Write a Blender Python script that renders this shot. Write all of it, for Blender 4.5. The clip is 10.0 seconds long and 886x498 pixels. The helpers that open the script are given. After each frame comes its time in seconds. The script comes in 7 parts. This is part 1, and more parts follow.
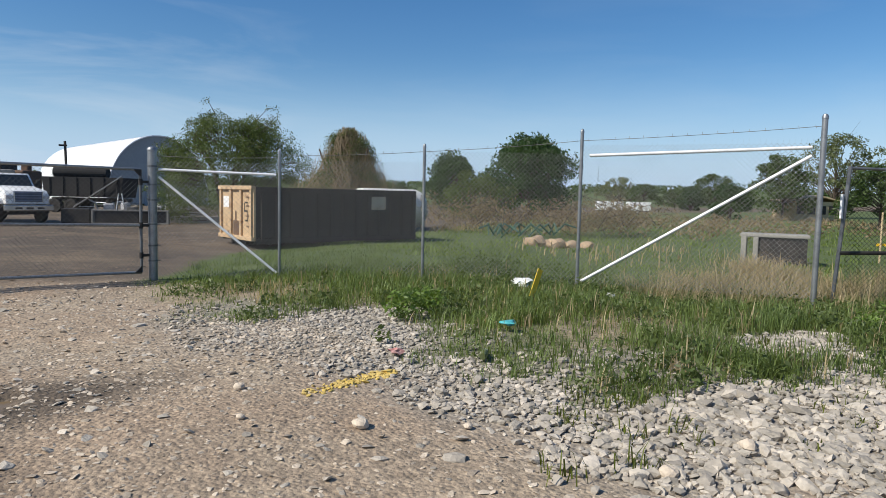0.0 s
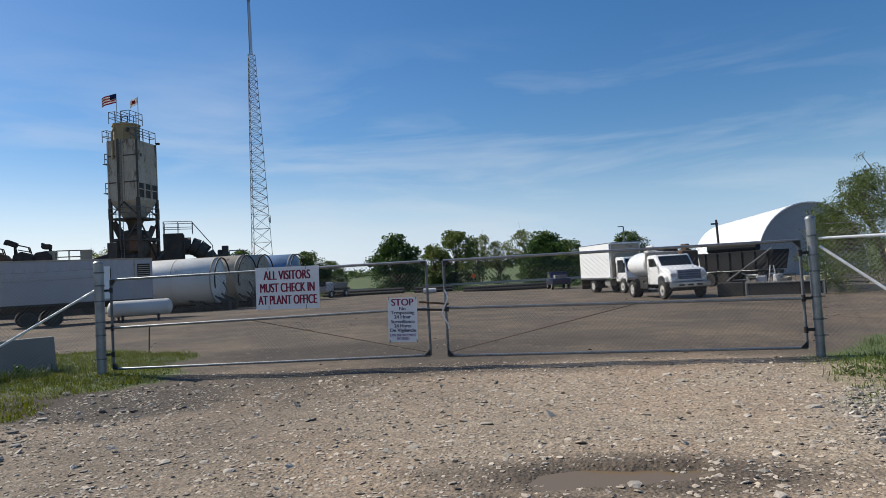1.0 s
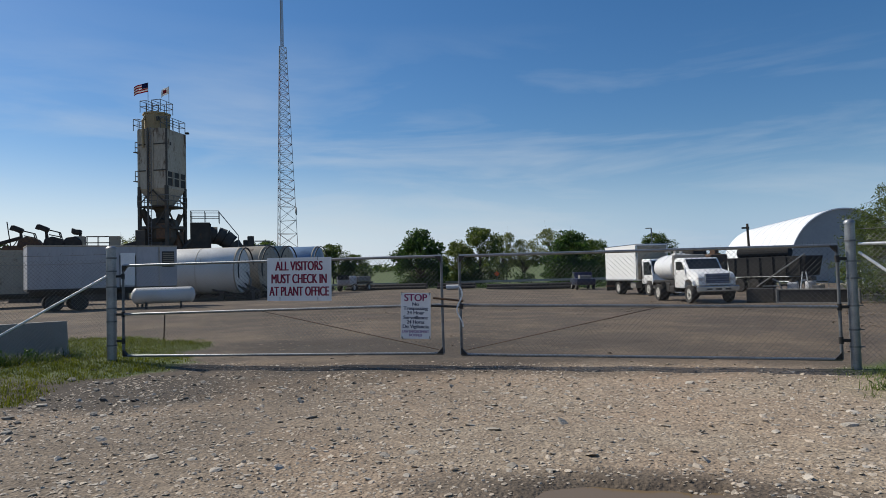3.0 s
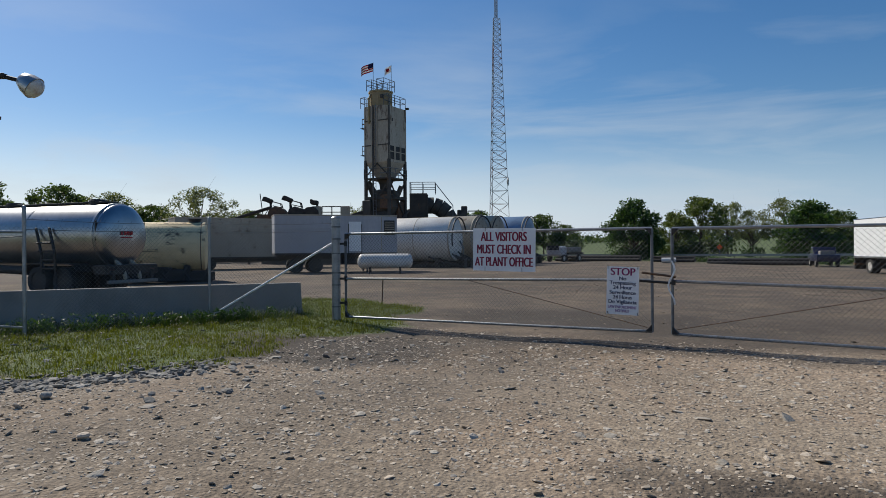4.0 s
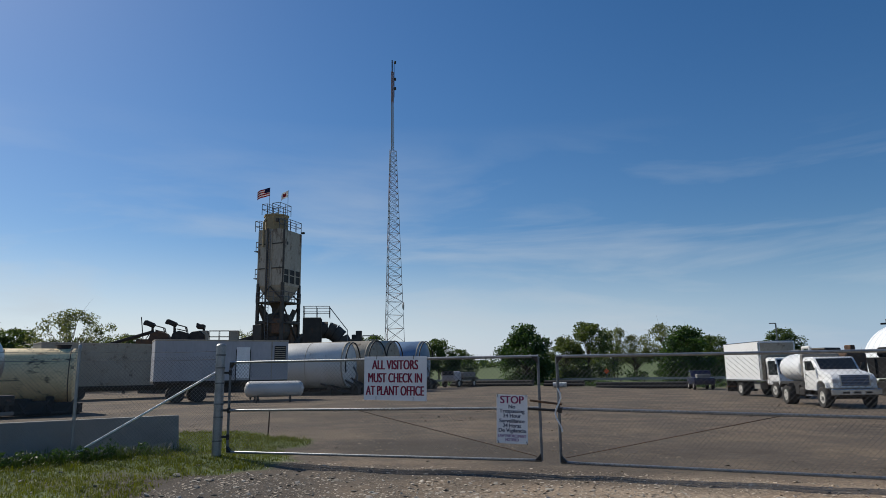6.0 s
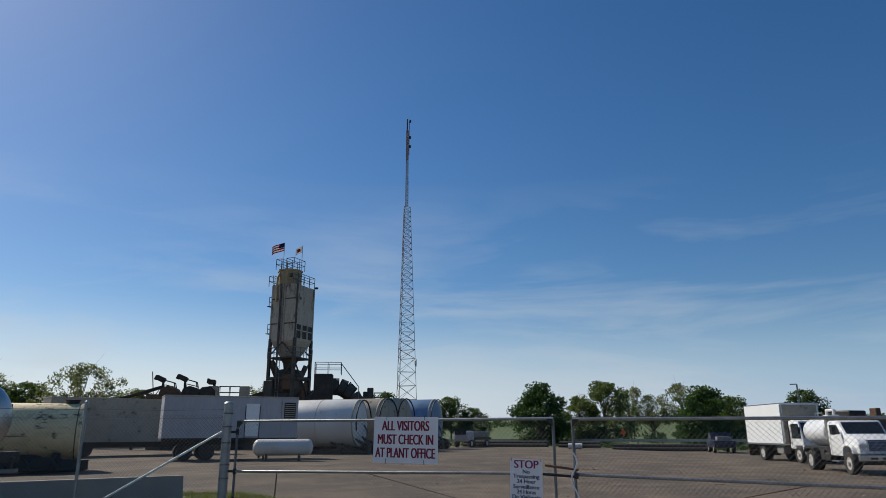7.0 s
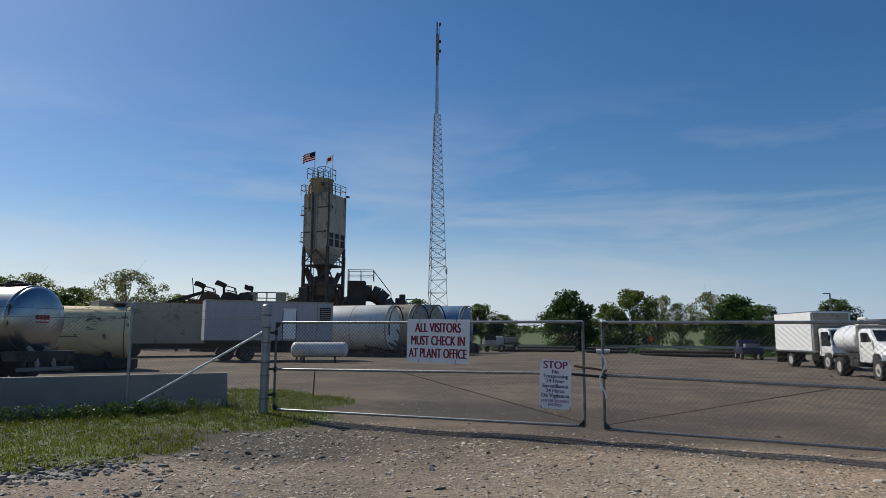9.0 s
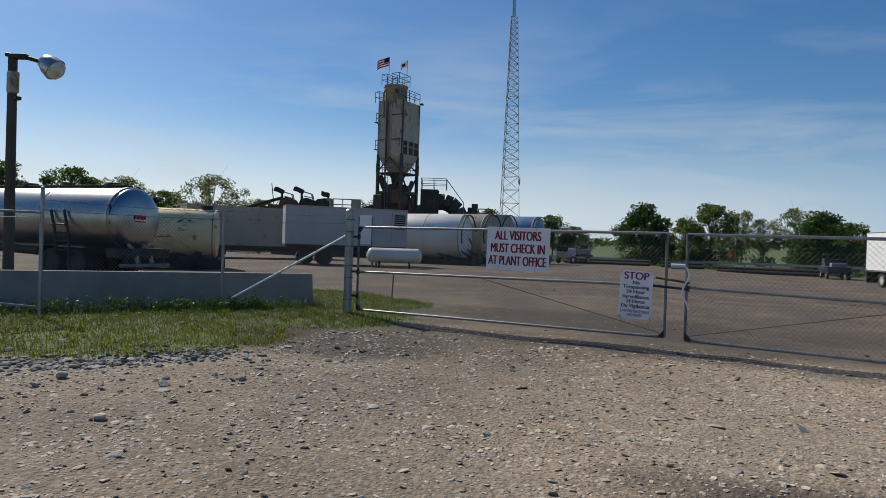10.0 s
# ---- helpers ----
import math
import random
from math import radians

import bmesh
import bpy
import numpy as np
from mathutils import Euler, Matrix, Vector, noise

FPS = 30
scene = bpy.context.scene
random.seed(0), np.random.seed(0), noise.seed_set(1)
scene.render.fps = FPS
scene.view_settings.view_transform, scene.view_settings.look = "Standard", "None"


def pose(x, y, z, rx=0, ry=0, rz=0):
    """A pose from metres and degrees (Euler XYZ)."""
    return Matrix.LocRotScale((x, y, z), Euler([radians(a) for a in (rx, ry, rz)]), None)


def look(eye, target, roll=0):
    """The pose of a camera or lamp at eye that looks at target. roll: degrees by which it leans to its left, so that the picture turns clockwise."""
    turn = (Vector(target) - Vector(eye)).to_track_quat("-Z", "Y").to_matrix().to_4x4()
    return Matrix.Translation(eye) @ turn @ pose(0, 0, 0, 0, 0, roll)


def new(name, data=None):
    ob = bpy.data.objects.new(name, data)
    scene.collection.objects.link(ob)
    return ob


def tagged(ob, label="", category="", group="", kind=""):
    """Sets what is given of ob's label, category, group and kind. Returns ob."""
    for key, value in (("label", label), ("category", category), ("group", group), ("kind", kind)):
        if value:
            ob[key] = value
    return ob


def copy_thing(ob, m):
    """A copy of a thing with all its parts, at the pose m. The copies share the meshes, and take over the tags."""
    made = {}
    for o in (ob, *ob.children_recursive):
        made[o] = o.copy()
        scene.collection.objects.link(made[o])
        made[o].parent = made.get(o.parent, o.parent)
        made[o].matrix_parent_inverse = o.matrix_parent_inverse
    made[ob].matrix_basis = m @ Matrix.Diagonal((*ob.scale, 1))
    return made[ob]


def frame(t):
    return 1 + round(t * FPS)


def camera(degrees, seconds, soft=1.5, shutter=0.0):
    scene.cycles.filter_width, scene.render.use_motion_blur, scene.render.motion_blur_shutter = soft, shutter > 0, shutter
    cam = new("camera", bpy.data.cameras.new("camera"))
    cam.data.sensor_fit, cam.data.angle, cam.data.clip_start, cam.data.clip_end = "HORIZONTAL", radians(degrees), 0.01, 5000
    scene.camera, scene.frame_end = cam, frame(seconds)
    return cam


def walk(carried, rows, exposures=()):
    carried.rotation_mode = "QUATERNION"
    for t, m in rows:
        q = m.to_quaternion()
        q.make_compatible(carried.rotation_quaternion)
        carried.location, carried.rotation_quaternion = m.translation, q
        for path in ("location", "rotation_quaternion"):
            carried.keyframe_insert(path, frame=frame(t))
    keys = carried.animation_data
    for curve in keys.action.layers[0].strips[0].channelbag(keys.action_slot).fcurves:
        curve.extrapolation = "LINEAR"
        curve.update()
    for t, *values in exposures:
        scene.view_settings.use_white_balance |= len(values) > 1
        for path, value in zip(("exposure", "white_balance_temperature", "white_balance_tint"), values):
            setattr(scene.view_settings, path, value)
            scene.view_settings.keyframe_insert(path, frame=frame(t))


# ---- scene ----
cam = camera(67.2, 10.0, soft=0.8)
PATH = [
    (0, (3.001, -11.462, 1.474), (4.305, -9.954, 1.315), 1.3),
    (0.5, (2.994, -11.404, 1.483), (3.579, -9.492, 1.407), -1.3),
    (1, (2.875, -11.337, 1.519), (2.497, -9.375, 1.606), -3.3),
    (1.5, (2.899, -11.268, 1.499), (2.342, -9.348, 1.562), -2.6),
    (2, (2.86, -11.141, 1.495), (2.568, -9.165, 1.393), 0.6),
    (2.2, (2.859, -11.078, 1.494), (2.726, -9.085, 1.392), 1.8),
    (3.3, (2.97, -10.839, 1.498), (2.275, -8.968, 1.615), -1.1),
    (3.5, (2.967, -10.774, 1.493), (2.099, -8.973, 1.553), -0.1),
    (4, (2.989, -10.709, 1.52), (1.955, -8.997, 1.521), -0.4),
    (4.5, (3.039, -10.651, 1.567), (2.187, -8.86, 1.824), -0.7),
    (5, (3.071, -10.864, 1.51), (2.423, -9.063, 2.088), -1.8),
    (5.2, (3.071, -10.891, 1.481), (2.398, -9.083, 2.007), -1.4),
    (6.3, (3.108, -10.733, 1.602), (2.356, -8.914, 1.958), -0.6),
    (6.5, (3.06, -10.724, 1.598), (2.304, -8.933, 2.07), 0.3),
    (7, (3.066, -10.657, 1.63), (2.306, -8.885, 2.16), -0.2),
    (7.5, (3.021, -10.623, 1.617), (2.23, -8.852, 2.101), 0.3),
    (8, (3.058, -10.65, 1.602), (2.269, -8.867, 2.05), 0.1),
    (8.5, (3.054, -10.637, 1.566), (2.209, -8.859, 1.918), -0.7),
    (9, (3.039, -10.652, 1.565), (2.174, -8.868, 1.829), 0.3),
    (9.5, (2.926, -10.633, 1.51), (1.794, -8.987, 1.6), 1.1),
    (10, (2.906, -10.77, 1.516), (1.852, -9.071, 1.507), 1.9),
]
EXPOSURES = [(0, 0.35), (0.5, 0.36), (1.0, 0.28), (1.5, 0.2), (2.2, 0.12), (3.5, 0.06), (6.5, -0.05), (9.0, -0.05), (10.0, 0.0)]
walk(cam, [(t, look(eye, target, roll)) for t, eye, target, roll in PATH], EXPOSURES)

# ---- world, sun ----
SUN_DIR = Vector((-0.71, 0.17, 0.68)).normalized()
world = bpy.data.worlds.new("world")
scene.world = world
world.use_nodes = True
wn, wl = world.node_tree.nodes, world.node_tree.links
wn.clear()
w_out = wn.new("ShaderNodeOutputWorld")
w_bg = wn.new("ShaderNodeBackground")
sky = wn.new("ShaderNodeTexSky")
sky.sky_type = 'NISHITA'
sky.sun_disc = False
sky.sun_elevation = math.asin(SUN_DIR.z)
sky.sun_rotation = math.atan2(SUN_DIR.x, SUN_DIR.y)
sky.air_density, sky.dust_density, sky.ozone_density = 1.0, 0.45, 4.0
w_bg.inputs["Strength"].default_value = 0.086
# thin cirrus veils, stretched along the horizon
w_tc = wn.new("ShaderNodeTexCoord")
w_map = wn.new("ShaderNodeMapping")
w_map.inputs["Scale"].default_value = (1.4, 2.1, 9.0)
w_map.inputs["Rotation"].default_value = (0.05, -0.12, 0.4)
w_noise = wn.new("ShaderNodeTexNoise")
w_noise.inputs["Scale"].default_value = 1.5
w_noise.inputs["Detail"].default_value = 6
w_noise.inputs["Roughness"].default_value = 0.55
w_noise.inputs["Distortion"].default_value = 0.5
w_ramp = wn.new("ShaderNodeMapRange")
w_ramp.inputs["From Min"].default_value = 0.47
w_ramp.inputs["From Max"].default_value = 0.74
w_ramp.inputs["To Max"].default_value = 0.68
w_sep = wn.new("ShaderNodeSeparateXYZ")
w_low = wn.new("ShaderNodeMapRange")
w_low.inputs["From Min"].default_value = 0.36
w_low.inputs["From Max"].default_value = 0.10
w_mul = wn.new("ShaderNodeMath")
w_mul.operation = 'MULTIPLY'
w_mix = wn.new("ShaderNodeMix")
w_mix.data_type = 'RGBA'
w_mix.inputs["B"].default_value = (6.4, 7.1, 7.8, 1)
wl.new(w_tc.outputs["Generated"], w_map.inputs["Vector"])
wl.new(w_map.outputs["Vector"], w_noise.inputs["Vector"])
wl.new(w_noise.outputs["Fac"], w_ramp.inputs["Value"])
wl.new(w_tc.outputs["Generated"], w_sep.inputs["Vector"])
wl.new(w_sep.outputs["Z"], w_low.inputs["Value"])
wl.new(w_ramp.outputs["Result"], w_mul.inputs[0])
wl.new(w_low.outputs["Result"], w_mul.inputs[1])
w_veil = wn.new("ShaderNodeMapRange")   # the veils thin out to the east
w_veil.inputs["From Min"].default_value, w_veil.inputs["From Max"].default_value = 0.55, 0.2
w_veil.inputs["To Min"].default_value = 0.15
wl.new(w_sep.outputs["X"], w_veil.inputs["Value"])
w_mul2 = wn.new("ShaderNodeMath")
w_mul2.operation = 'MULTIPLY'
wl.new(w_mul.outputs[0], w_mul2.inputs[0])
wl.new(w_veil.outputs["Result"], w_mul2.inputs[1])
wl.new(w_mul2.outputs[0], w_mix.inputs["Factor"])
w_sat = wn.new("ShaderNodeHueSaturation")
w_sat.inputs["Saturation"].default_value = 1.26
w_sat.inputs["Hue"].default_value = 0.502
wl.new(sky.outputs["Color"], w_sat.inputs["Color"])
w_hz = wn.new("ShaderNodeMapRange")
w_hz.interpolation_type = 'SMOOTHERSTEP'
w_hz.inputs["From Min"].default_value, w_hz.inputs["From Max"].default_value = 0.22, -0.03
w_hz.inputs["To Max"].default_value = 0.85
wl.new(w_sep.outputs["Z"], w_hz.inputs["Value"])
w_hmix = wn.new("ShaderNodeMix")
w_hmix.data_type = 'RGBA'
w_side = wn.new("ShaderNodeMapRange")
w_side.inputs["From Min"].default_value, w_side.inputs["From Max"].default_value = 0.15, -0.6
wl.new(w_sep.outputs["X"], w_side.inputs["Value"])
w_haze = wn.new("ShaderNodeMix")
w_haze.data_type = 'RGBA'
w_haze.inputs["A"].default_value = (4.3, 6.0, 8.3, 1)
w_haze.inputs["B"].default_value = (8.7, 9.2, 10.0, 1)
wl.new(w_side.outputs["Result"], w_haze.inputs["Factor"])
wl.new(w_haze.outputs["Result"], w_hmix.inputs["B"])
wl.new(w_hz.outputs["Result"], w_hmix.inputs["Factor"])
wl.new(w_sat.outputs["Color"], w_hmix.inputs["A"])
wl.new(w_hmix.outputs["Result"], w_mix.inputs["A"])
wl.new(w_mix.outputs["Result"], w_bg.inputs["Color"])
wl.new(w_bg.outputs["Background"], w_out.inputs["Surface"])

sun_data = bpy.data.lights.new("sun", 'SUN')
sun_data.energy = 4.3
sun_data.angle = radians(0.53)
sun_data.color = (1.0, 0.94, 0.83)
sun = new("sun", sun_data)
sun.matrix_world = look(SUN_DIR * 50, (0, 0, 0))


# ---- materials ----
def mat(name, c1, c2=None, scale=2.0, rough=0.6, metal=0.0, bump=0.0, bscale=30.0, fine=0.12, stain=None, stain_at=0.62, stain_scale=1.5, rand=0.0, stretch=(1, 1, 1), island=0.0):
    """A procedural surface: two tones in large patches, fine grain, optional stains, relief."""
    m = bpy.data.materials.new(name)
    m.use_nodes = True
    n, l = m.node_tree.nodes, m.node_tree.links
    b = n["Principled BSDF"]
    b.inputs["Roughness"].default_value = rough
    b.inputs["Metallic"].default_value = metal
    c2 = c2 or tuple(v * 0.8 for v in c1)
    tc = n.new("ShaderNodeTexCoord")
    mp = n.new("ShaderNodeMapping")
    mp.inputs["Scale"].default_value = stretch
    l.new(tc.outputs["Object"], mp.inputs["Vector"])
    big = n.new("ShaderNodeTexNoise")
    big.inputs["Scale"].default_value = scale
    big.inputs["Detail"].default_value = 4
    l.new(mp.outputs["Vector"], big.inputs["Vector"])
    rng = n.new("ShaderNodeMapRange")
    rng.inputs["From Min"].default_value = 0.35
    rng.inputs["From Max"].default_value = 0.65
    l.new(big.outputs["Fac"], rng.inputs["Value"])
    mix = n.new("ShaderNodeMix")
    mix.data_type = 'RGBA'
    mix.inputs["A"].default_value = (*c1, 1)
    mix.inputs["B"].default_value = (*c2, 1)
    l.new(rng.outputs["Result"], mix.inputs["Factor"])
    col = mix.outputs["Result"]
    if stain:
        st = n.new("ShaderNodeTexNoise")
        st.inputs["Scale"].default_value = stain_scale
        st.inputs["Detail"].default_value = 8
        st.inputs["Roughness"].default_value = 0.7
        l.new(mp.outputs["Vector"], st.inputs["Vector"])
        r2 = n.new("ShaderNodeMapRange")
        r2.inputs["From Min"].default_value = stain_at - 0.04
        r2.inputs["From Max"].default_value = stain_at + 0.04
        l.new(st.outputs["Fac"], r2.inputs["Value"])
        mx = n.new("ShaderNodeMix")
        mx.data_type = 'RGBA'
        mx.inputs["B"].default_value = (*stain, 1)
        l.new(col, mx.inputs["A"])
        l.new(r2.outputs["Result"], mx.inputs["Factor"])
        col = mx.outputs["Result"]
    fn = n.new("ShaderNodeTexNoise")
    fn.inputs["Scale"].default_value = bscale
    fn.inputs["Detail"].default_value = 3
    l.new(mp.outputs["Vector"], fn.inputs["Vector"])
    val = n.new("ShaderNodeMapRange")
    val.inputs["From Min"].default_value = 0.3
    val.inputs["From Max"].default_value = 0.7
    val.inputs["To Min"].default_value = 1 - fine
    val.inputs["To Max"].default_value = 1 + fine
    l.new(fn.outputs["Fac"], val.inputs["Value"])
    hsv = n.new("ShaderNodeHueSaturation")
    l.new(col, hsv.inputs["Color"])
    value = val.outputs["Result"]
    if rand or island:
        src = n.new("ShaderNodeObjectInfo").outputs["Random"] if rand else n.new("ShaderNodeNewGeometry").outputs["Random Per Island"]
        r3 = n.new("ShaderNodeMapRange")
        r3.inputs["To Min"].default_value = 1 - (rand or island)
        r3.inputs["To Max"].default_value = 1 + (rand or island)
        l.new(src, r3.inputs["Value"])
        ml = n.new("ShaderNodeMath")
        ml.operation = 'MULTIPLY'
        l.new(value, ml.inputs[0])
        l.new(r3.outputs["Result"], ml.inputs[1])
        value = ml.outputs[0]
    l.new(value, hsv.inputs["Value"])
    l.new(hsv.outputs["Color"], b.inputs["Base Color"])
    if bump:
        bp = n.new("ShaderNodeBump")
        bp.inputs["Strength"].default_value = bump
        bp.inputs["Distance"].default_value = 0.02
        l.new(fn.outputs["Fac"], bp.inputs["Height"])
        l.new(bp.outputs["Normal"], b.inputs["Normal"])
    return m


def leafy(name, c1, c2, island=0.35, rough=0.55):
    """Leaves and blades: varied from piece to piece, letting some light through."""
    m = mat(name, c1, c2, scale=0.8, rough=rough, fine=0.1, bscale=20, island=island)
    n, l = m.node_tree.nodes, m.node_tree.links
    b = n["Principled BSDF"]
    tr = n.new("ShaderNodeBsdfTranslucent")
    tr.inputs["Color"].default_value = (c1[0] * 1.6, c1[1] * 1.5, c1[2] * 0.8, 1)
    sh = n.new("ShaderNodeMixShader")
    sh.inputs["Fac"].default_value = 0.35
    l.new(b.outputs["BSDF"], sh.inputs[1])
    l.new(tr.outputs["BSDF"], sh.inputs[2])
    l.new(sh.outputs["Shader"], n["Material Output"].inputs["Surface"])
    return m


GALV = mat("galvanised steel", (0.33, 0.34, 0.345), (0.24, 0.25, 0.255), 6, 0.42, 0.7, 0.1, 60)
GALV_DARK = mat("weathered galvanised steel", (0.20, 0.21, 0.22), (0.12, 0.125, 0.13), 5, 0.5, 0.6, 0.1, 60)
GALV_BRIGHT = mat("bright galvanised tube", (0.80, 0.81, 0.82), (0.70, 0.71, 0.72), 6, 0.35, 0.12, 0.0)
WIRE = mat("galvanised wire", (0.22, 0.22, 0.216), (0.17, 0.17, 0.166), 3, 0.85)
GATE_WIRE = mat("dull gate wire", (0.115, 0.115, 0.112), (0.08, 0.08, 0.078), 3, 0.85)
WIRE_BROWN = mat("weathered fence wire", (0.19, 0.187, 0.175), (0.13, 0.128, 0.118), 3, 0.85)
RUSTY = mat("rusty steel", (0.16, 0.09, 0.05), (0.09, 0.06, 0.045), 4, 0.8, 0.2, 0.3, 40)
BLACK_IRON = mat("dark oily steel", (0.024, 0.022, 0.021), (0.05, 0.043, 0.036), 3, 0.6, 0.3, 0.2, 30)
PLANT = mat("dusty plant steel", (0.085, 0.075, 0.06), (0.05, 0.045, 0.04), 1.2, 0.75, 0.1, 0.2, 20, stain=(0.13, 0.07, 0.035), stain_at=0.62)
SILO = mat("weathered beige silo steel", (0.44, 0.395, 0.315), (0.36, 0.32, 0.25), 0.9, 0.75, 0.0, 0.1, 8, 0.14, stain=(0.15, 0.11, 0.075), stain_at=0.60, stain_scale=1.1, stretch=(1, 1, 0.35))
SILO_YELLOW = mat("yellowed silo steel", (0.36, 0.28, 0.15), (0.29, 0.225, 0.12), 1.2, 0.7, 0.0, 0.1, 8)
WHITE = mat("white vehicle paint", (0.84, 0.84, 0.83), (0.80, 0.80, 0.785), 1.0, 0.35, 0.0, 0.0, 12, 0.05)
# White dimmed to grey: the office trailer's shaded side is put into this tone.
DIMMED_WHITE = mat("dimmed white panel", (0.42, 0.42, 0.44), (0.37, 0.37, 0.385), 0.8, 0.5, 0.0, 0.05, 10, 0.06, stain=(0.42, 0.40, 0.36), stain_at=0.68, stretch=(1, 1, 0.3))
WHITE_TANK = mat("white tank paint", (0.70, 0.69, 0.65), (0.62, 0.60, 0.55), 0.8, 0.45, 0.0, 0.1, 10, 0.08, stain=(0.36, 0.31, 0.24), stain_at=0.66)
GREY_PANEL = mat("dull grey trailer panel", (0.40, 0.35, 0.27), (0.33, 0.285, 0.215), 0.6, 0.6, 0.0, 0.1, 10, 0.10, stain=(0.16, 0.12, 0.085), stain_at=0.60)
CREAM = mat("rust-stained cream tank", (0.92, 0.73, 0.41), (0.80, 0.61, 0.32), 0.7, 0.55, 0.0, 0.2, 9, 0.12, stain=(0.10, 0.055, 0.03), stain_at=0.595, stain_scale=3.4, stretch=(0.6, 1, 1.6))
BLUE_TANK = mat("blue-grey tank paint", (0.22, 0.32, 0.45), (0.17, 0.25, 0.36), 0.9, 0.4, 0.2, 0.05, 10)
SILVER = mat("polished tanker metal", (0.42, 0.43, 0.44), (0.32, 0.33, 0.34), 0.9, 0.30, 1.0, 0.04, 3, 0.05)
SILVER_DULL = mat("brushed tanker metal", (0.42, 0.42, 0.41), (0.34, 0.34, 0.33), 0.6, 0.34, 0.95, 0.05, 6, 0.08)
RUBBER = mat("tyre rubber", (0.025, 0.024, 0.023), (0.05, 0.045, 0.04), 4, 0.85, 0.0, 0.2, 40)
RIM = mat("dusty wheel rim", (0.60, 0.58, 0.53), (0.42, 0.40, 0.36), 5, 0.5, 0.3)
GLASS = mat("dark vehicle glass", (0.02, 0.025, 0.03), (0.03, 0.035, 0.04), 2, 0.06, 0.0, 0.0, 10, 0.02)
GRILLE = mat("blue-shaded chrome grille", (0.10, 0.13, 0.20), (0.06, 0.08, 0.13), 5, 0.3, 0.7)
GRILLE_BAR = mat("blue-tinted grille bar", (0.20, 0.25, 0.36), (0.15, 0.19, 0.28), 5, 0.35, 0.5)
CHROME = mat("chrome bumper", (0.55, 0.56, 0.58), (0.42, 0.43, 0.45), 3, 0.25, 0.9)
LAMP_GLASS = mat("headlight glass", (0.7, 0.7, 0.68), (0.5, 0.4, 0.35), 6, 0.15)
CONCRETE = mat("weathered concrete", (0.30, 0.285, 0.255), (0.235, 0.222, 0.20), 1.4, 0.85, 0.0, 0.4, 45, 0.12, stain=(0.25, 0.24, 0.22), stain_at=0.62, stain_scale=2.2)
DARK_CONCRETE = mat("grey-brown concrete", (0.26, 0.245, 0.22), (0.20, 0.19, 0.17), 1.6, 0.85, 0.0, 0.4, 40, 0.12)
TAN_PAINT = mat("sun-bleached tan paint", (0.56, 0.40, 0.235), (0.47, 0.325, 0.19), 2.0, 0.6, 0.0, 0.1, 15, 0.08, stain=(0.20, 0.10, 0.05), stain_at=0.62, stain_scale=3)
DUMP_DARK = mat("dark brown container walls", (0.034, 0.026, 0.021), (0.024, 0.019, 0.016), 1.5, 0.85, 0.0, 0.1, 15, 0.15)
FABRIC = mat("white building fabric", (0.82, 0.83, 0.84), (0.78, 0.79, 0.80), 0.2, 0.5, 0.0, 0.05, 2, 0.03)
# Darker copy of the fabric: the end wall's shade as a base colour.
FABRIC_SHADED = mat("end wall fabric in shaded grey", (0.33, 0.36, 0.38), (0.29, 0.32, 0.34), 0.3, 0.6, 0.0, 0.05, 4, 0.04)
SIGN_WHITE = mat("white sign sheet", (0.80, 0.80, 0.80), (0.75, 0.75, 0.75), 3, 0.4, 0.0, 0.0, 20, 0.03)
SIGN_RED = mat("red sign ink", (0.23, 0.005, 0.035), (0.20, 0.005, 0.035), 5, 0.5)
SIGN_PURPLE = mat("dark purple-red sign ink", (0.24, 0.01, 0.09), (0.20, 0.01, 0.08), 5, 0.5)
SIGN_NAVY = mat("dark blue sign ink", (0.03, 0.045, 0.10), (0.03, 0.04, 0.09), 5, 0.5)
SIGN_PALE = mat("faded purple sign ink", (0.36, 0.22, 0.36), (0.30, 0.22, 0.36), 5, 0.5)
FLAG_RED = mat("red flag cloth", (0.45, 0.03, 0.04), None, 4, 0.8)
FLAG_WHITE = mat("white flag cloth", (0.75, 0.75, 0.75), None, 4, 0.8)
FLAG_BLUE = mat("blue flag cloth", (0.02, 0.03, 0.14), None, 4, 0.8)
WOOD_POLE = mat("weathered utility pole", (0.10, 0.075, 0.055), (0.065, 0.05, 0.04), 2, 0.85, 0.0, 0.4, 40, 0.2, stretch=(4, 4, 0.4))
TIMBER = mat("new framing timber", (0.56, 0.43, 0.26), (0.48, 0.36, 0.20), 2, 0.7)
YELLOW = mat("yellow plastic", (0.85, 0.55, 0.02), (0.75, 0.48, 0.02), 4, 0.5)
YELLOW_SPRAY = mat("yellow marking paint", (0.60, 0.42, 0.09), (0.48, 0.36, 0.14), 6, 0.8, 0.0, 0.3, 60, 0.2)
PLASTIC_WHITE = mat("white plastic scrap", (0.8, 0.8, 0.78), None, 6, 0.5)
GREEN_HOSE = mat("green hose", (0.07, 0.15, 0.10), (0.05, 0.10, 0.07), 4, 0.5)
TEAL = mat("teal packaging", (0.08, 0.42, 0.45), None, 6, 0.4)
RED_SCRAP = mat("faded red packaging", (0.42, 0.16, 0.13), (0.5, 0.3, 0.27), 6, 0.5)
ORANGE = mat("orange warning plastic", (0.9, 0.13, 0.02), None, 4, 0.6)
TOWER_RED = mat("faded red tower paint", (0.30, 0.17, 0.15), (0.24, 0.16, 0.15), 0.3, 0.6)
TOWER_WHITE = mat("grey-white tower paint", (0.32, 0.32, 0.33), (0.26, 0.26, 0.27), 0.3, 0.6)
